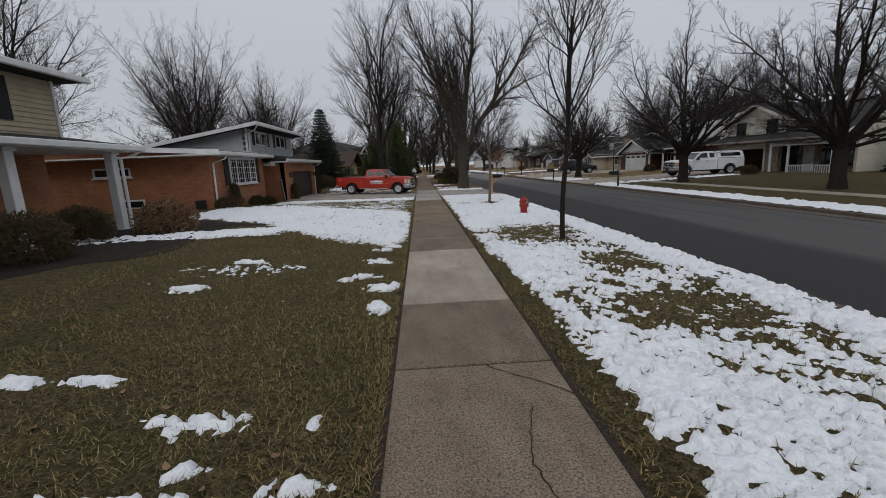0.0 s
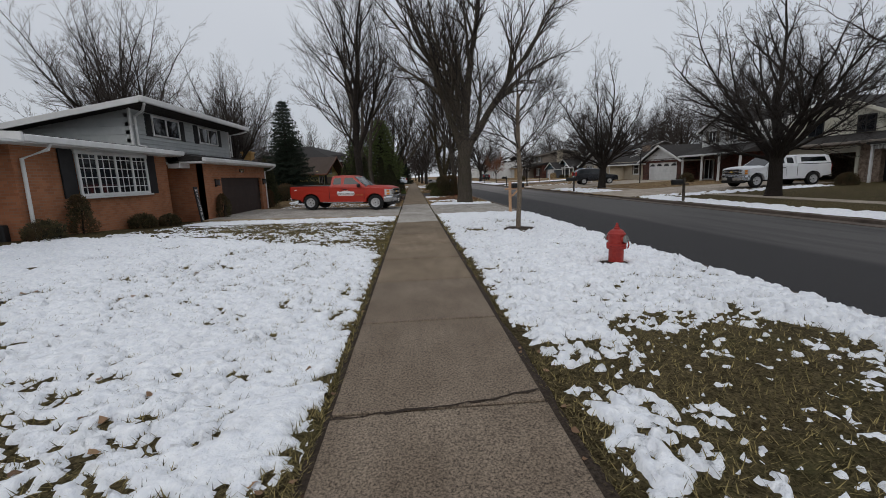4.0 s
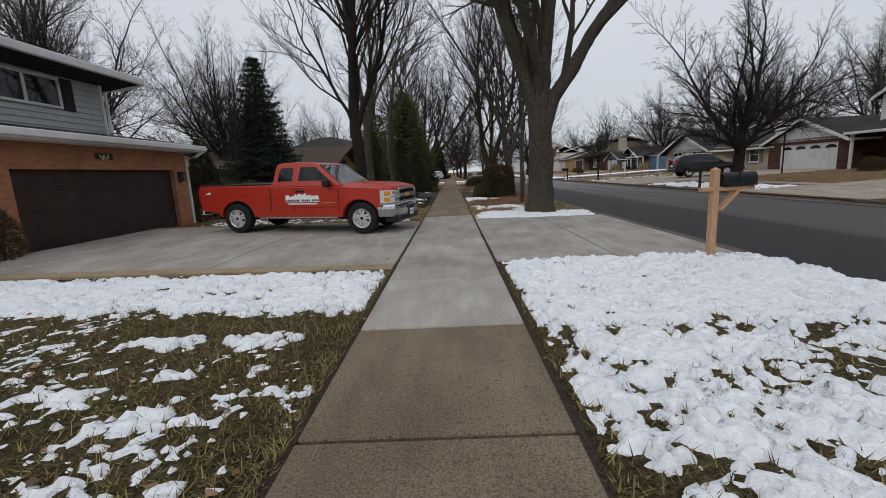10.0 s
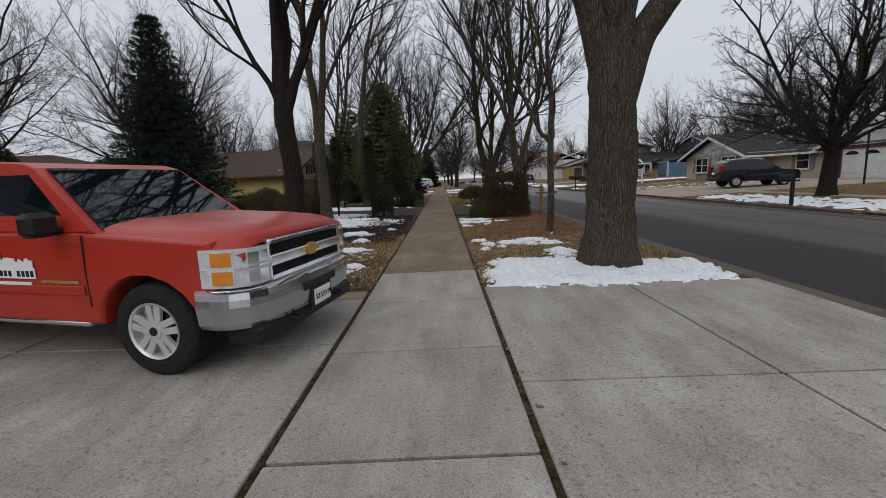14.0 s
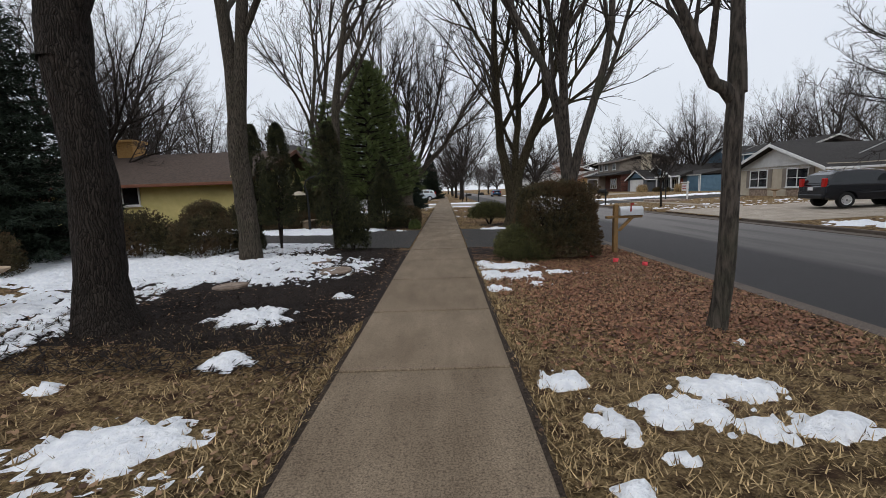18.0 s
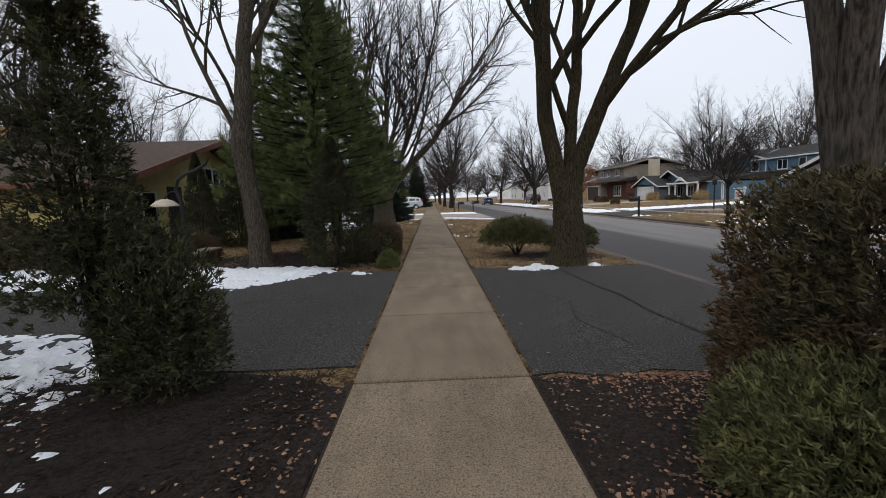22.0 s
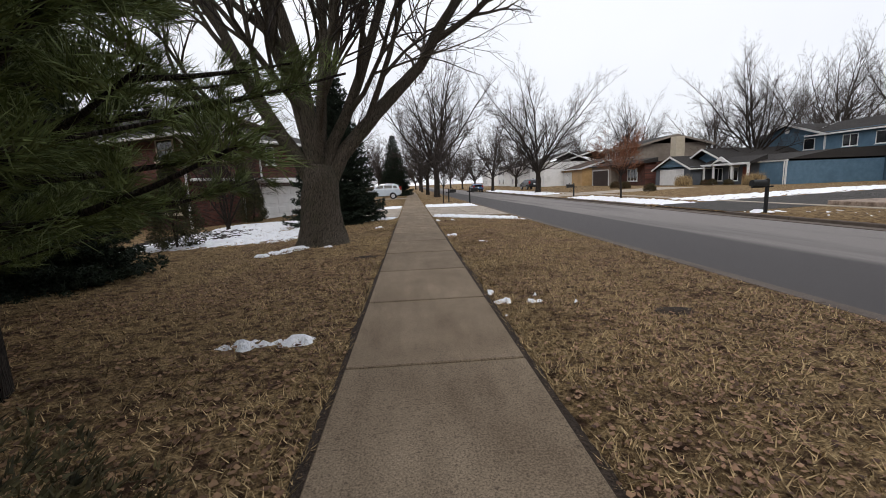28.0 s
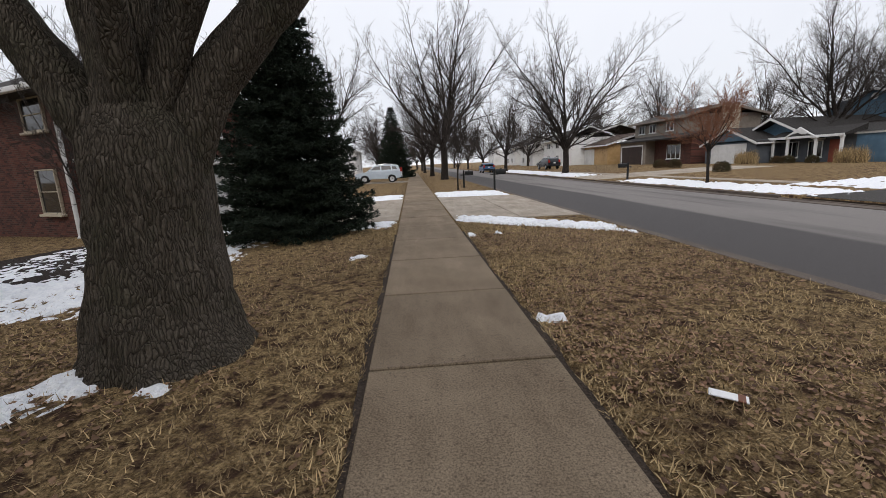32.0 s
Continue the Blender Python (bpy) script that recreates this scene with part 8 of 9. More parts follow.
bench = thing("stone_bench", at_ground(-5.5, 51.0), "low pale stone bench among dead leaves", "bench")
part("seat", Mesh().box(-0.2, 0.2, -0.6, 0.6, 0.30, 0.37, 0.02), M["concrete_old"], bench)
for y in (-0.42, 0.42):
    part("leg", Mesh().box(-0.15, 0.15, y - 0.06, y + 0.06, -0.03, 0.30, 0.015), M["concrete_old"], bench)
# stepping stones in the mulch
for x, y, s in ((-1.95, 41.2, 0.34), (-2.6, 42.3, 0.3), (-3.3, 39.9, 0.28)):
    st = tagged(new("stepping_stone", Mesh().lathe([(s, -0.03), (s, 0.03), (s * 0.94, 0.045)], 11).data("stepping_stone", M["stone"])), "flat mossy stepping stone sunk in the mulch", "stone", "stepping stones")
    st.matrix_basis = pose(x, y, ground_z(x, y) + 0.02, 2, 1, x * 40)
# utility markers
for x, y, h in ((3.55, 41.6, 0.12), (3.95, 41.2, 0.1), (3.3, 42.2, 0.14)):
    fl = thing("marker_flag", at_ground(x, y), "small pink survey flag in the leaf litter", "flag", "survey flags", x * 90)
    part("wire", Mesh().tube([(0, 0, -0.03), (0, 0, h)], 0.003, 4), M["worn_metal"], fl)
    part("cloth", Mesh().add([(0, 0, h), (0.11, 0.02, h - 0.01), (0.1, -0.015, h - 0.08), (0, 0, h - 0.09), (0, 0.004, h), (0.11, 0.024, h - 0.01), (0.1, -0.011, h - 0.08), (0, 0.004, h - 0.09)], [(0, 1, 2, 3), (7, 6, 5, 4), (0, 4, 5, 1), (1, 5, 6, 2), (2, 6, 7, 3)]), M["flag_pink"], fl)
# for-sale style post sign without lettering
sg = thing("yard_sign", at_ground(18.9, 66.3), "white yard sign hanging from a white post", "sign")
part("post", Mesh().box(-0.05, 0.05, -0.05, 0.05, -0.1, 1.5, 0.01), M["white"], sg)
part("arm", Mesh().box(-0.05, 0.05, -0.15, 0.9, 1.36, 1.44, 0.01), M["white"], sg)
part("panel", Mesh().box(-0.02, 0.02, 0.1, 0.8, 0.75, 1.3, 0.01), M["white"], sg)
part("text_bar", Mesh().box(-0.026, -0.02, 0.2, 0.7, 1.08, 1.16).box(-0.026, -0.02, 0.2, 0.7, 0.9, 0.96), M["hydrant_red"], sg)
lamp2 = thing("post_lamp", at_ground(17.8, 67.4), "black lantern on a slim post in a stone-edged bed", "lamp")
part("stem", Mesh().tube([(0, 0, -0.05), (0, 0, 1.7)], 0.04, 8), M["iron"], lamp2)
part("lantern", Mesh().box(-0.1, 0.1, -0.1, 0.1, 1.7, 2.0, 0.02), M["iron"], lamp2)
part("planter_edge", Mesh().box(-1.2, 1.2, -1.2, 1.2, -0.1, 0.16, 0.03), M["stone"], lamp2)
bw = thing("wall_fountain", at_ground(24.3, 64.6), "small pale garden bowl before the ranch house", "ornament")
part("bowl", Mesh().lathe([(0.1, 0), (0.08, 0.4), (0.3, 0.5), (0.3, 0.56)], 14), M["terracotta"], bw)
dish = thing("basketball_hoop", at_ground(22.2, 48.6), "white basketball backboard on a pole", "hoop")
part("pole", Mesh().tube([(0, 0, -0.05), (0, 0, 2.6), (-0.3, 0, 3.0)], 0.05, 8), M["iron"], dish)
part("backboard", Mesh().prism([(0.55 * math.cos(2 * math.pi * k / 16), 3.0 + 0.42 * math.sin(2 * math.pi * k / 16)) for k in range(16)], -0.36, -0.31, "x"), M["white"], dish)
# litter and drive iron
env = tagged(new("paper_wrapper", Mesh().box(-0.11, 0.11, -0.04, 0.04, 0.0, 0.01, 0.003).data("paper_wrapper", M["decal"])), "white and orange paper wrapper lying on straw grass", "litter")
env.matrix_basis = pose(1.62, 63.12, ground_z(1.62, 63.12) + 0.035, 4, 3, -35)
part("red_band", Mesh().box(0.05, 0.095, -0.042, 0.042, 0.0, 0.012, 0.003), M["rust"], env)
lid = tagged(new("valve_cover", Mesh().box(-0.16, 0.16, -0.13, 0.13, -0.03, 0.003, 0.004).data("valve_cover", M["concrete_grey"])), "square stop-valve cover set in the apron", "cover")
lid.matrix_basis = pose(1.3, 26.3, 0.004)
mh = tagged(new("manhole_cover", Mesh().lathe([(0.33, -0.03), (0.33, 0.006), (0.3, 0.01)], 24).data("manhole_cover", M["kerb"])), "round concrete-rimmed manhole cover at the road edge", "cover")
mh.matrix_basis = pose(4.2, 5.4, ground_z(4.2, 5.4) + 0.03)


# ---- snow, dead grass and leaves ----
def soft(v, a, b, w):
    """1 between a and b, easing off over w."""
    return np.clip((v - a) / w + 0.5, 0, 1) * np.clip((b - v) / w + 0.5, 0, 1)


def clump(x, y, cx, cy, rx, ry):
    return np.clip(1.2 - np.hypot((x - cx) / rx, (y - cy) / ry), 0, 1)


def cover(x, y):
    """How much of the ground the snow hides, from 0 to 1."""
    c = np.zeros_like(x)

    def lay(v):
        np.maximum(c, v, out=c)
    # left lawns: one field below the brick house, its edge running back along the planting bed
    brink = np.interp(x, [-9.5, -6.4, -5.4, -3.0, -2.2, -1.3, -0.85], [15.5, 14.2, 13.2, 10.5, 9.9, 9.6, 10.2])
    lay(0.74 * soft(x, -9.4, -0.86, 0.3) * soft(y, brink, np.interp(x, [-6, -3, -0.9], [19.2, 18.2, 16.8]), 0.7))
    lay(0.26 * soft(x, -8.5, -0.9, 0.4) * soft(y, 16.6, 20.4, 1.0))
    lay(0.2 * soft(x, -3.6, -0.95, 0.8) * soft(y, 20.0, 22.4, 0.8))
    lay(0.12 * soft(x, -8.5, -3, 0.5) * soft(y, 20.0, 23.6, 1.0))
    lay(0.86 * soft(x, -8.6, -0.88, 0.3) * soft(y, 23.7, 25.5, 0.4))
    lay(0.04 * soft(x, -8, -0.95, 0.5) * soft(y, -3, 10.5, 1.5))
    lay(0.36 * clump(x, y, -3.8, 7.0, 1.1, 0.5))
    band = np.interp(x, [-9.5, -7.4, -5.0], [9.6, 11.0, 12.0])
    lay(0.88 * soft(x, -9.4, -4.6, 0.5) * soft(y, band - 0.8, band + 0.5, 0.4))
    for cx, cy, rx, ry in ((-4.2, 5.75, 0.34, 0.22), (-2.22, 2.08, 0.38, 0.19), (-3.46, 2.78, 0.3, 0.09), (-4.1, 2.8, 0.34, 0.13), (-1.3, 2.04, 0.11, 0.13), (-2.0, 1.57, 0.16, 0.12), (-1.28, 1.39, 0.22, 0.09), (-2.5, 1.3, 0.9, 0.09), (-1.1, 4.7, 0.16, 0.3), (-1.1, 5.7, 0.34, 0.22), (-1.45, 6.4, 0.34, 0.2), (-1.35, 7.6, 0.32, 0.3), (-1.75, 6.15, 0.14, 0.1), (-3.9, 7.6, 0.34, 0.16), (-1.4, 8.8, 0.3, 0.14), (-1.15, 9.2, 0.22, 0.14)):
        lay(clump(x, y, cx, cy, rx, ry))
    for cx, cy, rx, ry in ((-1.6, 22.9, 0.5, 0.22), (-2.4, 22.85, 0.6, 0.2), (-1.8, 22.25, 0.45, 0.15), (-1.9, 21.65, 0.5, 0.16), (-2.5, 21.9, 0.36, 0.15), (-1.05, 22.0, 0.25, 0.12), (-1.9, 21.1, 0.42, 0.15)):
        lay(0.72 * clump(x, y, cx, cy, rx * 0.9, ry))
    lay(0.11 * soft(x, -8, -1.2, 0.5) * soft(y, 32.6, 35.6, 0.8))
    lay(0.5 * soft(x, -8, -4.3, 0.8) * soft(y, 35.9, 39.4, 0.8))
    lay(0.72 * soft(x, -9.0, -2.2, 1.2) * soft(y, 40.0, 43.3, 0.7))
    lay(0.36 * soft(x, -2.8, -1.3, 0.5) * soft(y, 41.0, 42.6, 0.6))
    for cx, cy, rx, ry in ((-1.9, 35.65, 0.5, 0.3), (-2.2, 38.25, 0.5, 0.38), (-1.78, 36.85, 0.2, 0.2), (-2.2, 34.4, 0.32, 0.12), (-2.55, 34.15, 0.27, 0.13), (-1.36, 33.8, 0.27, 0.16), (-1.8, 33.36, 0.52, 0.22), (-1.5, 32.6, 0.36, 0.34), (-3.1, 34.0, 0.32, 0.26), (-3.0, 36.4, 0.16, 0.1), (-1.3, 39.2, 0.14, 0.12)):
        lay(clump(x, y, cx, cy, rx, ry))
    lay(0.6 * soft(x, -9, -3.2, 0.8) * soft(y, 43.6, 45.4, 0.8))
    lay(0.93 * soft(x, -9, -2.3, 0.4) * soft(y, np.where(x > -3.5, 48.15 + 1.2 * (x + 3.5), 48.15), 50.4, 0.35) * (1 - 0.75 * soft(y, 48.95 + 0.06 * x, 49.2 + 0.06 * x, 0.1) * soft(x, -7, -3.4, 0.6)))
    lay(clump(x, y, -1.55, 49.55, 0.25, 0.1))
    lay(clump(x, y, -1.42, 56.6, 0.34, 0.15))
    lay(clump(x, y, -1.75, 56.5, 0.26, 0.1))
    lay(0.55 * soft(x, -9.9, -4.0, 0.8) * soft(y, 66.4, 72.2, 0.7))
    lay(0.5 * soft(x, -9.9, -5.6, 0.6) * soft(y, 71.5, 76.6, 0.9))
    for cx, cy, rx, ry in ((-3.9, 63.15, 0.24, 0.16), (-3.65, 63.5, 0.36, 0.26), (-3.45, 63.85, 0.36, 0.3), (-3.2, 64.25, 0.36, 0.34), (-2.5, 63.95, 0.3, 0.14), (-1.31, 68.3, 0.22, 0.16)):
        lay(clump(x, y, cx, cy, rx, ry))
    lay(0.92 * soft(x, -5.5, -0.95, 0.4) * soft(y, 71.9, 73.1, 0.35))
    lay(0.95 * soft(x, -6.5, -0.95, 0.4) * soft(y, 81.0, 84.0, 0.5))
    lay(0.8 * soft(x, -6, -1, 0.6) * soft(y, 98.5, 101, 0.5))
    # verge on the right: snow with worn patches of turf
    worn = np.maximum.reduce([clump(x, y, 3.1, 4.0, 2.1, 1.7), clump(x, y, 3.5, 6.9, 1.4, 1.1), clump(x, y, 2.6, 10.2, 2.4, 2.4), clump(x, y, 3.36, 14.83, 0.34, 0.3), clump(x, y, 1.7, 20.2, 0.5, 0.7), clump(x, y, 2.98, 20.1, 0.5, 0.5), clump(x, y, 3.0, 22.1, 0.75, 0.4)])
    lay((0.58 + 0.26 * soft(x, 0.9, 2.4, 0.5)) * soft(x, 1.0 + 0.18 * soft(y, -3, 7.5, 0.8), 4.6, 0.2) * soft(y, -3, 11.5, 0.6) * (1 - 0.9 * worn))
    lay(0.78 * soft(x, 0.92, 4.6, 0.25) * soft(y, 11.5, 18.6, 0.6) * (1 - 0.9 * worn))
    lay(0.62 * soft(x, 0.95, 4.6, 0.3) * soft(y, 18.2, 23.0, 0.8) * (1 - 0.9 * worn))
    lay(0.8 * soft(x, 3.9, 4.72, 0.2) * soft(y, -3, 25.4, 1.0))
    lay(0.87 * soft(x, 0.92, 4.6, 0.25) * soft(y, 22.9, 25.85, 0.4))
    lay(0.95 * soft(x, 0.92 + 0.2 * np.maximum(0, y - 32.6), 3.6, 0.3) * soft(y, 31.9, 33.9, 0.4))
    lay(0.75 * soft(x, 3.2, 4.4, 0.4) * soft(y, 31.95, 33.4, 0.4))
    for cx, cy, rx, ry in ((2.55, 34.5, 0.36, 0.6), (2.3, 36.2, 0.45, 0.22), (1.1, 36.35, 0.18, 0.28), (1.27, 35.75, 0.24, 0.22), (1.8, 35.9, 0.5, 0.22), (2.45, 35.65, 0.55, 0.2), (1.54, 35.4, 0.15, 0.15), (1.13, 35.1, 0.12, 0.1), (3.03, 37.15, 0.1, 0.07), (0.98, 41.9, 0.22, 0.3), (1.5, 41.45, 0.62, 0.36), (2.3, 40.75, 0.5, 0.16), (1.55, 40.55, 0.5, 0.45), (1.6, 39.9, 0.36, 0.2), (1.0, 40.6, 0.25, 0.5), (1.0, 39.6, 0.26, 0.16)):
        lay(clump(x, y, cx, cy, rx, ry))
    for cx, cy, rx, ry in ((2.1, 49.72, 0.62, 0.36), (3.5, 49.95, 0.3, 0.16), (0.83, 58.07, 0.09, 0.08), (0.93, 57.62, 0.13, 0.07), (1.41, 57.88, 0.06, 0.06), (1.33, 57.58, 0.11, 0.07), (1.84, 57.48, 0.07, 0.06), (0.86, 57.08, 0.04, 0.04), (0.87, 64.74, 0.08, 0.08), (1.03, 64.67, 0.1, 0.05), (0.88, 69.85, 0.12, 0.14), (1.49, 70.0, 0.1, 0.1)):
        lay(clump(x, y, cx, cy, rx, ry))
    slant = 0.85 * np.maximum(0, x - 0.9)
    lay(0.9 * soft(x, 0.95, 4.3, 0.4) * soft(y, 72.3 - slant, 73.6 - slant, 0.35))
    lay(0.95 * soft(x, 0.95, 4.2, 0.4) * soft(y, 81.0, 84.2, 0.5))
    # far side of the road
    lay(0.96 * soft(x, 12.85, 13.9, 0.3) * soft(y, 2, 32, 1.0))
    lay(0.5 * soft(x, 13.8, 24, 1.0) * soft(y, 30.5, 32.2, 0.6))
    lay(0.55 * soft(x, 13, 15.5, 0.6) * soft(y, 38.6, 48, 1.0))
    lay(0.13 * soft(x, 13, 24, 0.6) * soft(y, 57.5, 62, 1.0))
    lay(0.06 * soft(x, 13, 24, 0.6) * soft(y, 64, 68, 1.0))
    lay(0.8 * clump(x, y, 13.4, 68.0, 0.6, 0.5))
    lay(0.8 * soft(x, 12.9, 15.0, 0.6) * soft(y, 74.0, 87.5, 1.0))
    lay(0.6 * soft(x, 15.8, 30, 0.8) * soft(y, 74.6, 78, 0.8))
    lay(0.7 * soft(x, 13, 15.8, 0.6) * soft(y, 96.5, 130, 2.0))
    return c


def snow_sheet(name, x0, x1, y0, y1, step, thick, label, seed=5):
    nx, ny = int((x1 - x0) / step) + 1, int((y1 - y0) / step) + 1
    X, Y = np.meshgrid(x0 + np.arange(nx) * step, y0 + np.arange(ny) * step, indexing="ij")
    X, Y = X + (hash_noise(X * 31, Y * 31, 3) - 0.5) * step * 0.5, Y + (hash_noise(X * 29, Y * 37, 4) - 0.5) * step * 0.5
    n = 0.22 * fbm(X * 1.3, Y * 1.3, seed, 4) + 0.34 * fbm(X * 5.5, Y * 3.6, seed + 9, 3) + 0.44 * fbm(X * 17.0, Y * 17.0, seed + 17, 2)
    n = np.clip((n - 0.5) * 3.8 + 0.5, 0.09, 1)
    c = cover(X, Y)
    d = np.where(c < 0.02, -1.0, c - n * 0.98 - 0.02)
    lump = fbm(X * 5.5, Y * 5.5, seed + 21, 3) - 0.5
    foot = np.clip(fbm(X * 2.6 + 7, Y * 2.6, seed + 40, 2) - 0.66, 0, 1) * 0.25
    H = np.where(d > 0, thick * np.minimum(1, np.maximum(d, 0) / 0.4) ** 0.8 * (1 + 1.7 * lump) + 0.014 * (fbm(X * 15, Y * 15, seed + 30, 2) - 0.5) - foot * thick * 7, np.maximum(d, -0.2) * 0.16)
    Z = zgrid(X, Y) + 0.012 + H
    Z = np.where((X > 4.45) & (X < 5), -0.05 + H, Z)
    Z = np.where((X < -1.9) & (Y > 44.65) & (Y < 49.9), Z + 0.022, Z)
    Z = np.where((X < -0.8) & (Y > 36.6) & (Y < 44.65), Z + 0.035, Z)
    keep = (d > -0.06)
    q = keep[:-1, :-1] | keep[1:, :-1] | keep[1:, 1:] | keep[:-1, 1:]
    idx = np.arange(nx * ny).reshape(nx, ny)
    F = np.stack([idx[:-1, :-1], idx[1:, :-1], idx[1:, 1:], idx[:-1, 1:]], -1)[q]
    used = np.unique(F)
    remap = np.zeros(nx * ny, int)
    remap[used] = np.arange(len(used))
    V = np.stack([X, Y, Z], -1).reshape(-1, 3)[used]
    return tagged(new(name, np_mesh(name, V, remap[F], M["snow"], True)), label, "snow", kind="stuff")


snow_sheet("snow_left_lawn", -9.6, -0.84, 0.6, 25.6, 0.03, 0.045, "patchy old snow melting off the left lawn")
snow_sheet("snow_left_yard", -9.6, -0.84, 32.0, 51, 0.045, 0.045, "patchy old snow in the planted yard", 6)
snow_sheet("snow_left_end", -9.9, -0.84, 56, 86, 0.06, 0.045, "thin patches of snow by the old maple", 7)
snow_sheet("snow_verge", 0.86, 4.75, 0, 26.0, 0.027, 0.055, "trampled old snow on the verge", 8)
snow_sheet("snow_verge_middle", 0.84, 4.48, 31.75, 57.0, 0.05, 0.05, "remnants of snow on the leafy verge", 9)
snow_sheet("snow_verge_end", 0.82, 4.48, 57.0, 86, 0.04, 0.05, "small lumps of snow on straw grass", 10)
snow_sheet("snow_far_side", 12.75, 30, 1, 132, 0.2, 0.07, "strips of snow along the far lawns", 11)


def scatter_blades(name, n, x0, x1, y0, y1, mat, hgt, width, label, seed, bias=1.6):
    """Flattened dead grass blades, denser near the walk."""
    rng = np.random.RandomState(seed)
    side = -1 if x1 <= 0 else 1
    u = rng.rand(n) ** bias
    x = side * (min(abs(x0), abs(x1)) + (abs(x1 - x0)) * u)
    y = rng.uniform(y0, y1, n)
    keep = ~(((y > 25.5) & (y < 32.2)) | ((y > 44.3) & (y < 50.0)) | ((y > 72.5) & (y < 80.9))) & (fbm(x * 1.4, y * 1.4, 61, 2) > 0.25) & ~((x < 0) & (x > -5.2) & (y > 38.0) & (y < 45.7)) & ~((x > 0) & (x < 3.6) & (y > 42.4) & (y < 45.7))
    x, y = x[keep], y[keep]
    n = len(x)
    P = np.stack([x, y, zgrid(x, y) - 0.004], -1)
    a = rng.uniform(0, 2 * np.pi, n)
    e = rng.uniform(0.05, 1.0, n)
    D = np.stack([np.cos(a) * np.cos(e), np.sin(a) * np.cos(e), np.sin(e)], -1)
    S = np.stack([-np.sin(a), np.cos(a), 0 * a], -1) * width / 2
    L = (hgt * rng.uniform(0.5, 1.3, n))[:, None]
    V = np.stack([P - S, P + S, P + D * L], 1).reshape(-1, 3)
    return tagged(new(name, np_mesh(name, V, np.arange(3 * n).reshape(-1, 3), mat)), label, "grass", kind="stuff")


scatter_blades("grass_left", 190000, -6.5, -0.8, -2.5, 25.5, M["turf_blade"], 0.075, 0.009, "matted dormant olive-brown turf", 301)
scatter_blades("grass_left_far", 130000, -6.0, -0.8, 32.1, 73, M["straw"], 0.08, 0.01, "matted straw-coloured dormant turf", 302)
scatter_blades("grass_verge", 90000, 0.8, 4.45, -2.5, 25.5, M["turf_blade"], 0.075, 0.009, "matted dormant turf on the verge", 303, 1.2)
scatter_blades("grass_verge_far", 150000, 0.8, 4.45, 32.2, 72, M["straw"], 0.08, 0.01, "matted straw-coloured turf on the verge", 304, 1.2)


def scatter_leaves(name, n, field, mat, size, label, seed, x0, x1, y0, y1, lift=0.012):
    """Curled dead leaves lying about."""
    rng = np.random.RandomState(seed)
    x, y = rng.uniform(x0, x1, n), rng.uniform(y0, y1, n)
    keep = rng.rand(n) < field(x, y)
    x, y = x[keep], y[keep]
    n = len(x)
    a = rng.uniform(0, 2 * np.pi, n)
    s = size * rng.uniform(0.55, 1.25, n)
    ca, sa = np.cos(a), np.sin(a)
    z = zgrid(x, y) + lift
    shape = np.array([[-0.5, 0, 0.15], [-0.15, -0.36, 0.05], [0.28, -0.24, 0.22], [0.5, 0.03, 0.3], [0.22, 0.3, 0.1], [-0.2, 0.32, 0.28]])
    V = np.zeros((n, 6, 3))
    for k in range(6):
        lx, ly = shape[k, 0] * s, shape[k, 1] * s
        V[:, k, 0], V[:, k, 1] = x + ca * lx - sa * ly, y + sa * lx + ca * ly
        V[:, k, 2] = z + shape[k, 2] * s * rng.uniform(0.0, 1.6, n)
    b = np.arange(n)[:, None] * 6
    F = np.concatenate([b + np.array([0, 1, 5]), b + np.array([1, 2, 5]), b + np.array([2, 4, 5]), b + np.array([2, 3, 4])])
    return tagged(new(name, np_mesh(name, V.reshape(-1, 3), F, mat)), label, "leaves", kind="stuff")


M["leaf_pale"] = surface("pale_dead_leaves", (0.05, 0.025, 0.016), (0.36, 0.215, 0.13), 14, (0.17, 0.08, 0.05), 2.0, 0.55, 0.8, rough=0.8, bump=0, lo=0.0, hi=1.0, island=True)
M["leaf_red"] = surface("russet_dead_leaves", (0.045, 0.02, 0.013), (0.36, 0.18, 0.1), 14, (0.17, 0.07, 0.04), 2.0, 0.5, 0.75, rough=0.8, bump=0, lo=0.0, hi=1.0, island=True)
scatter_leaves("leaf_litter_verge", 52000, lambda x, y: 0.95 * soft(x, 1.2, 4.5, 0.8) * soft(y, 37.2, 45.0, 1.5) * np.clip(0.3 + 1.2 * fbm(x * 0.8, y * 0.8, 71, 2), 0, 1), M["leaf_red"], 0.055, "thick fallen leaves on the verge", 401, 0.85, 4.45, 35, 44.3)
scatter_leaves("leaf_litter_bed", 9000, lambda x, y: 0.8 * np.clip(fbm(x * 0.9, y * 0.9, 75, 2) * 1.8 - 0.3, 0, 1), M["leaf_pale"], 0.032, "fallen leaves over the dark beds", 407, 0.8, 3.6, 42.2, 44.25, 0.05)
scatter_leaves("leaf_litter_bed_left", 8000, lambda x, y: 0.7 * np.clip(fbm(x * 0.9, y * 0.9, 76, 2) * 1.8 - 0.45, 0, 1), M["dry_leaf"], 0.032, "fallen leaves over the bark mulch", 408, -5.0, -0.82, 37.0, 44.55, 0.05)
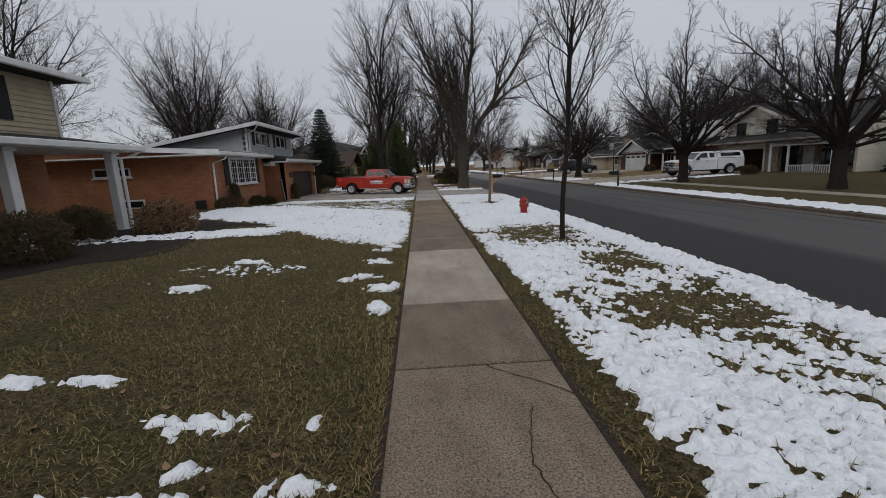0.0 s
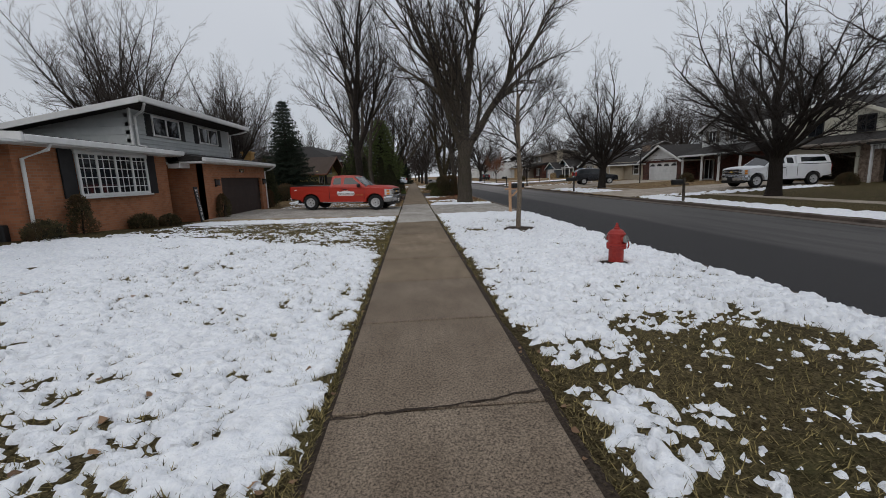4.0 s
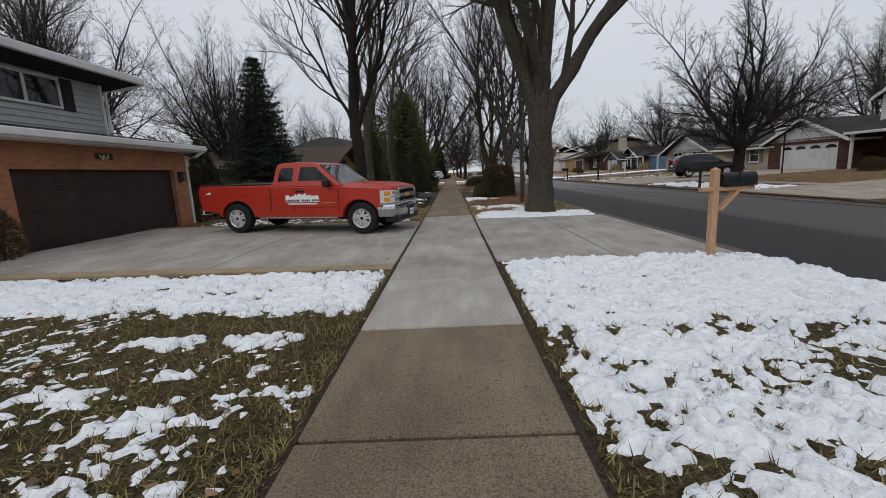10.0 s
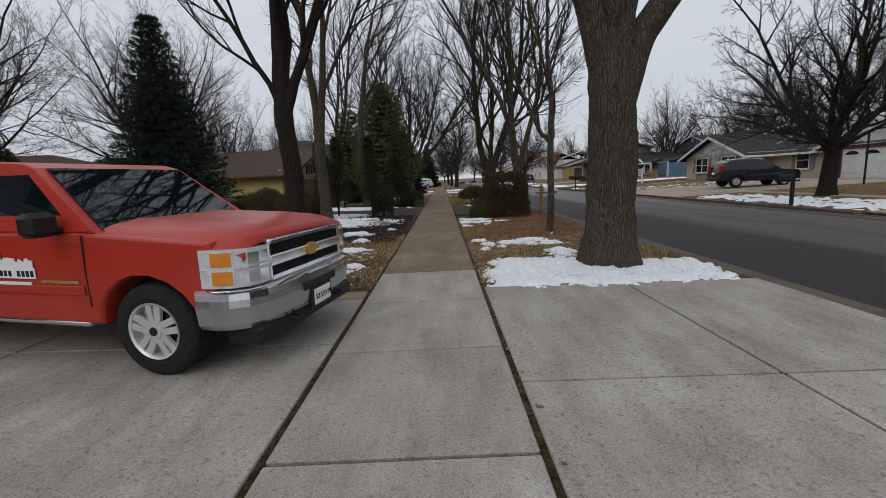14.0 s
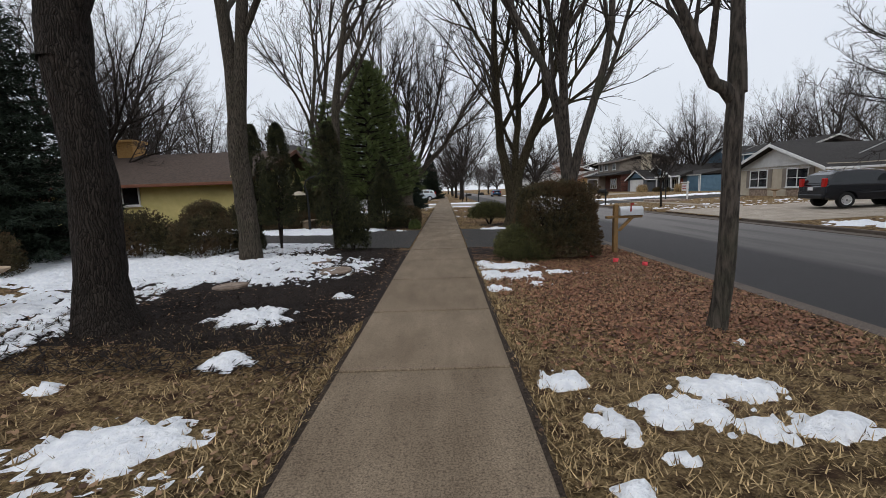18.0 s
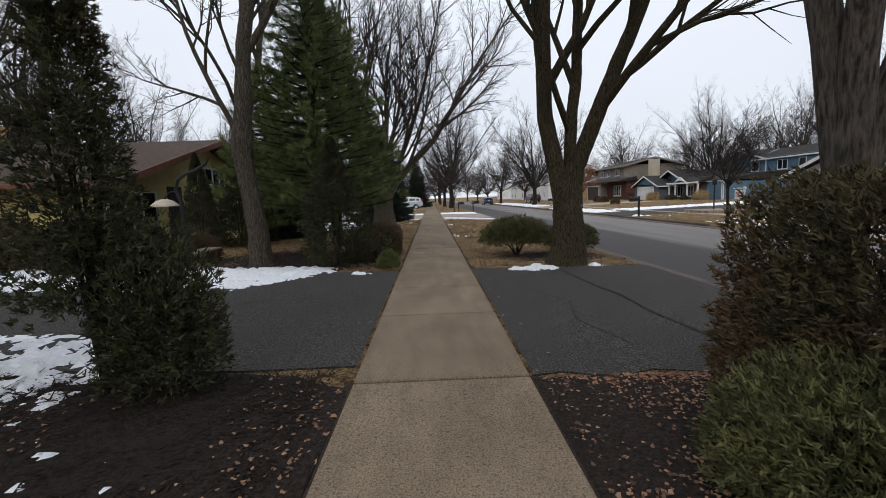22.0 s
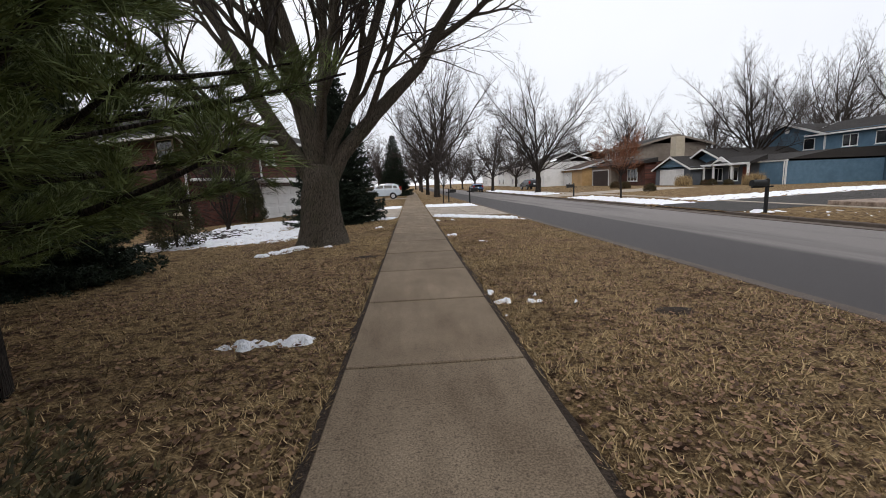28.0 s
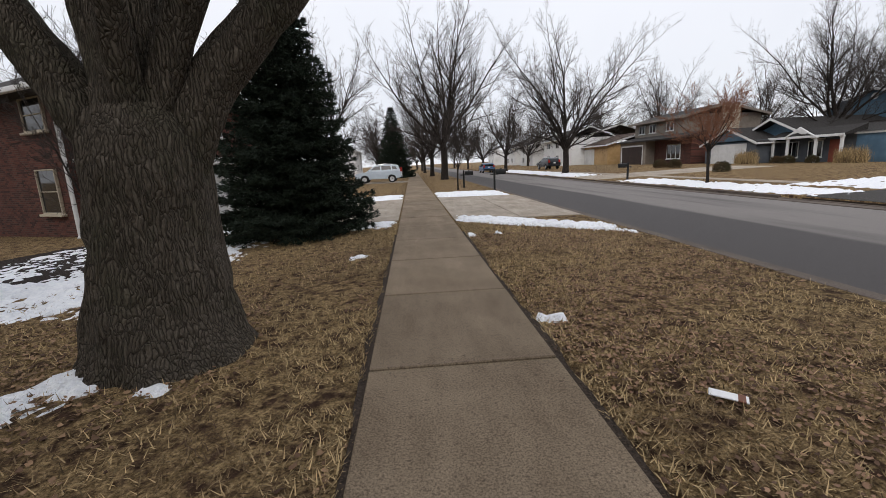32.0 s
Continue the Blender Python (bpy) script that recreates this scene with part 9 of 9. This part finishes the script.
scatter_leaves("leaf_litter_yard", 16000, lambda x, y: 0.7 * soft(y, 33, 45, 2) * np.clip(fbm(x * 0.9, y * 0.9, 72, 2) * 1.6 - 0.35, 0, 1), M["dry_leaf"], 0.045, "fallen leaves and twigs in the yard", 402, -7.5, -0.82, 33.2, 44.5)
scatter_leaves("leaf_litter_end", 42000, lambda x, y: 0.8 * np.clip(fbm(x * 0.7, y * 0.7, 73, 2) * 1.8 - 0.35, 0, 1), M["leaf_pale"], 0.04, "scattered pale leaves on straw grass", 403, 0.85, 4.45, 50, 70)
scatter_leaves("leaf_litter_left_end", 36000, lambda x, y: 0.8 * np.clip(fbm(x * 0.7, y * 0.7, 74, 2) * 1.8 - 0.35, 0, 1), M["dry_leaf"], 0.05, "scattered leaves on the lawn by the maple", 404, -5, -0.85, 50, 69)
scatter_leaves("leaf_litter_lawn", 900, lambda x, y: 0.6 + 0 * x, M["dry_leaf"], 0.075, "a few dead leaves on the lawn", 405, -6, -0.9, -2, 24)
scatter_leaves("leaf_litter_edge", 2600, lambda x, y: 0.8 * soft(np.abs(x), 0.74, 1.0, 0.1), M["dry_leaf"], 0.05, "leaf crumbs along the edges of the walk", 406, -1.05, 1.05, -2, 70)


def scatter_chips(name, n, x0, x1, y0, y1, seed):
    rng = np.random.RandomState(seed)
    x, y = rng.uniform(x0, x1, n), rng.uniform(y0, y1, n)
    P = np.stack([x, y, zgrid(x, y) + 0.03], -1)
    a = rng.uniform(0, 6.28, n)
    D = np.stack([np.cos(a), np.sin(a), rng.uniform(-0.1, 0.4, n)], -1)
    S = np.stack([-np.sin(a), np.cos(a), 0 * a], -1) * 0.009
    L = rng.uniform(0.04, 0.16, (n, 1))
    V = np.stack([P - S, P + S, P + D * L + S * 0.4, P + D * L - S * 0.4], 1).reshape(-1, 3)
    return tagged(new(name, np_mesh(name, V, np.arange(4 * n).reshape(-1, 4), M["mulch"])), "bark chips and twigs in the planting bed", "mulch", kind="stuff")


scatter_chips("bark_chips", 16000, -5.0, -0.95, 36.6, 44.5, 501)
scatter_chips("bark_chips_bed", 5000, -4.6, -0.95, 50.2, 53.4, 502)
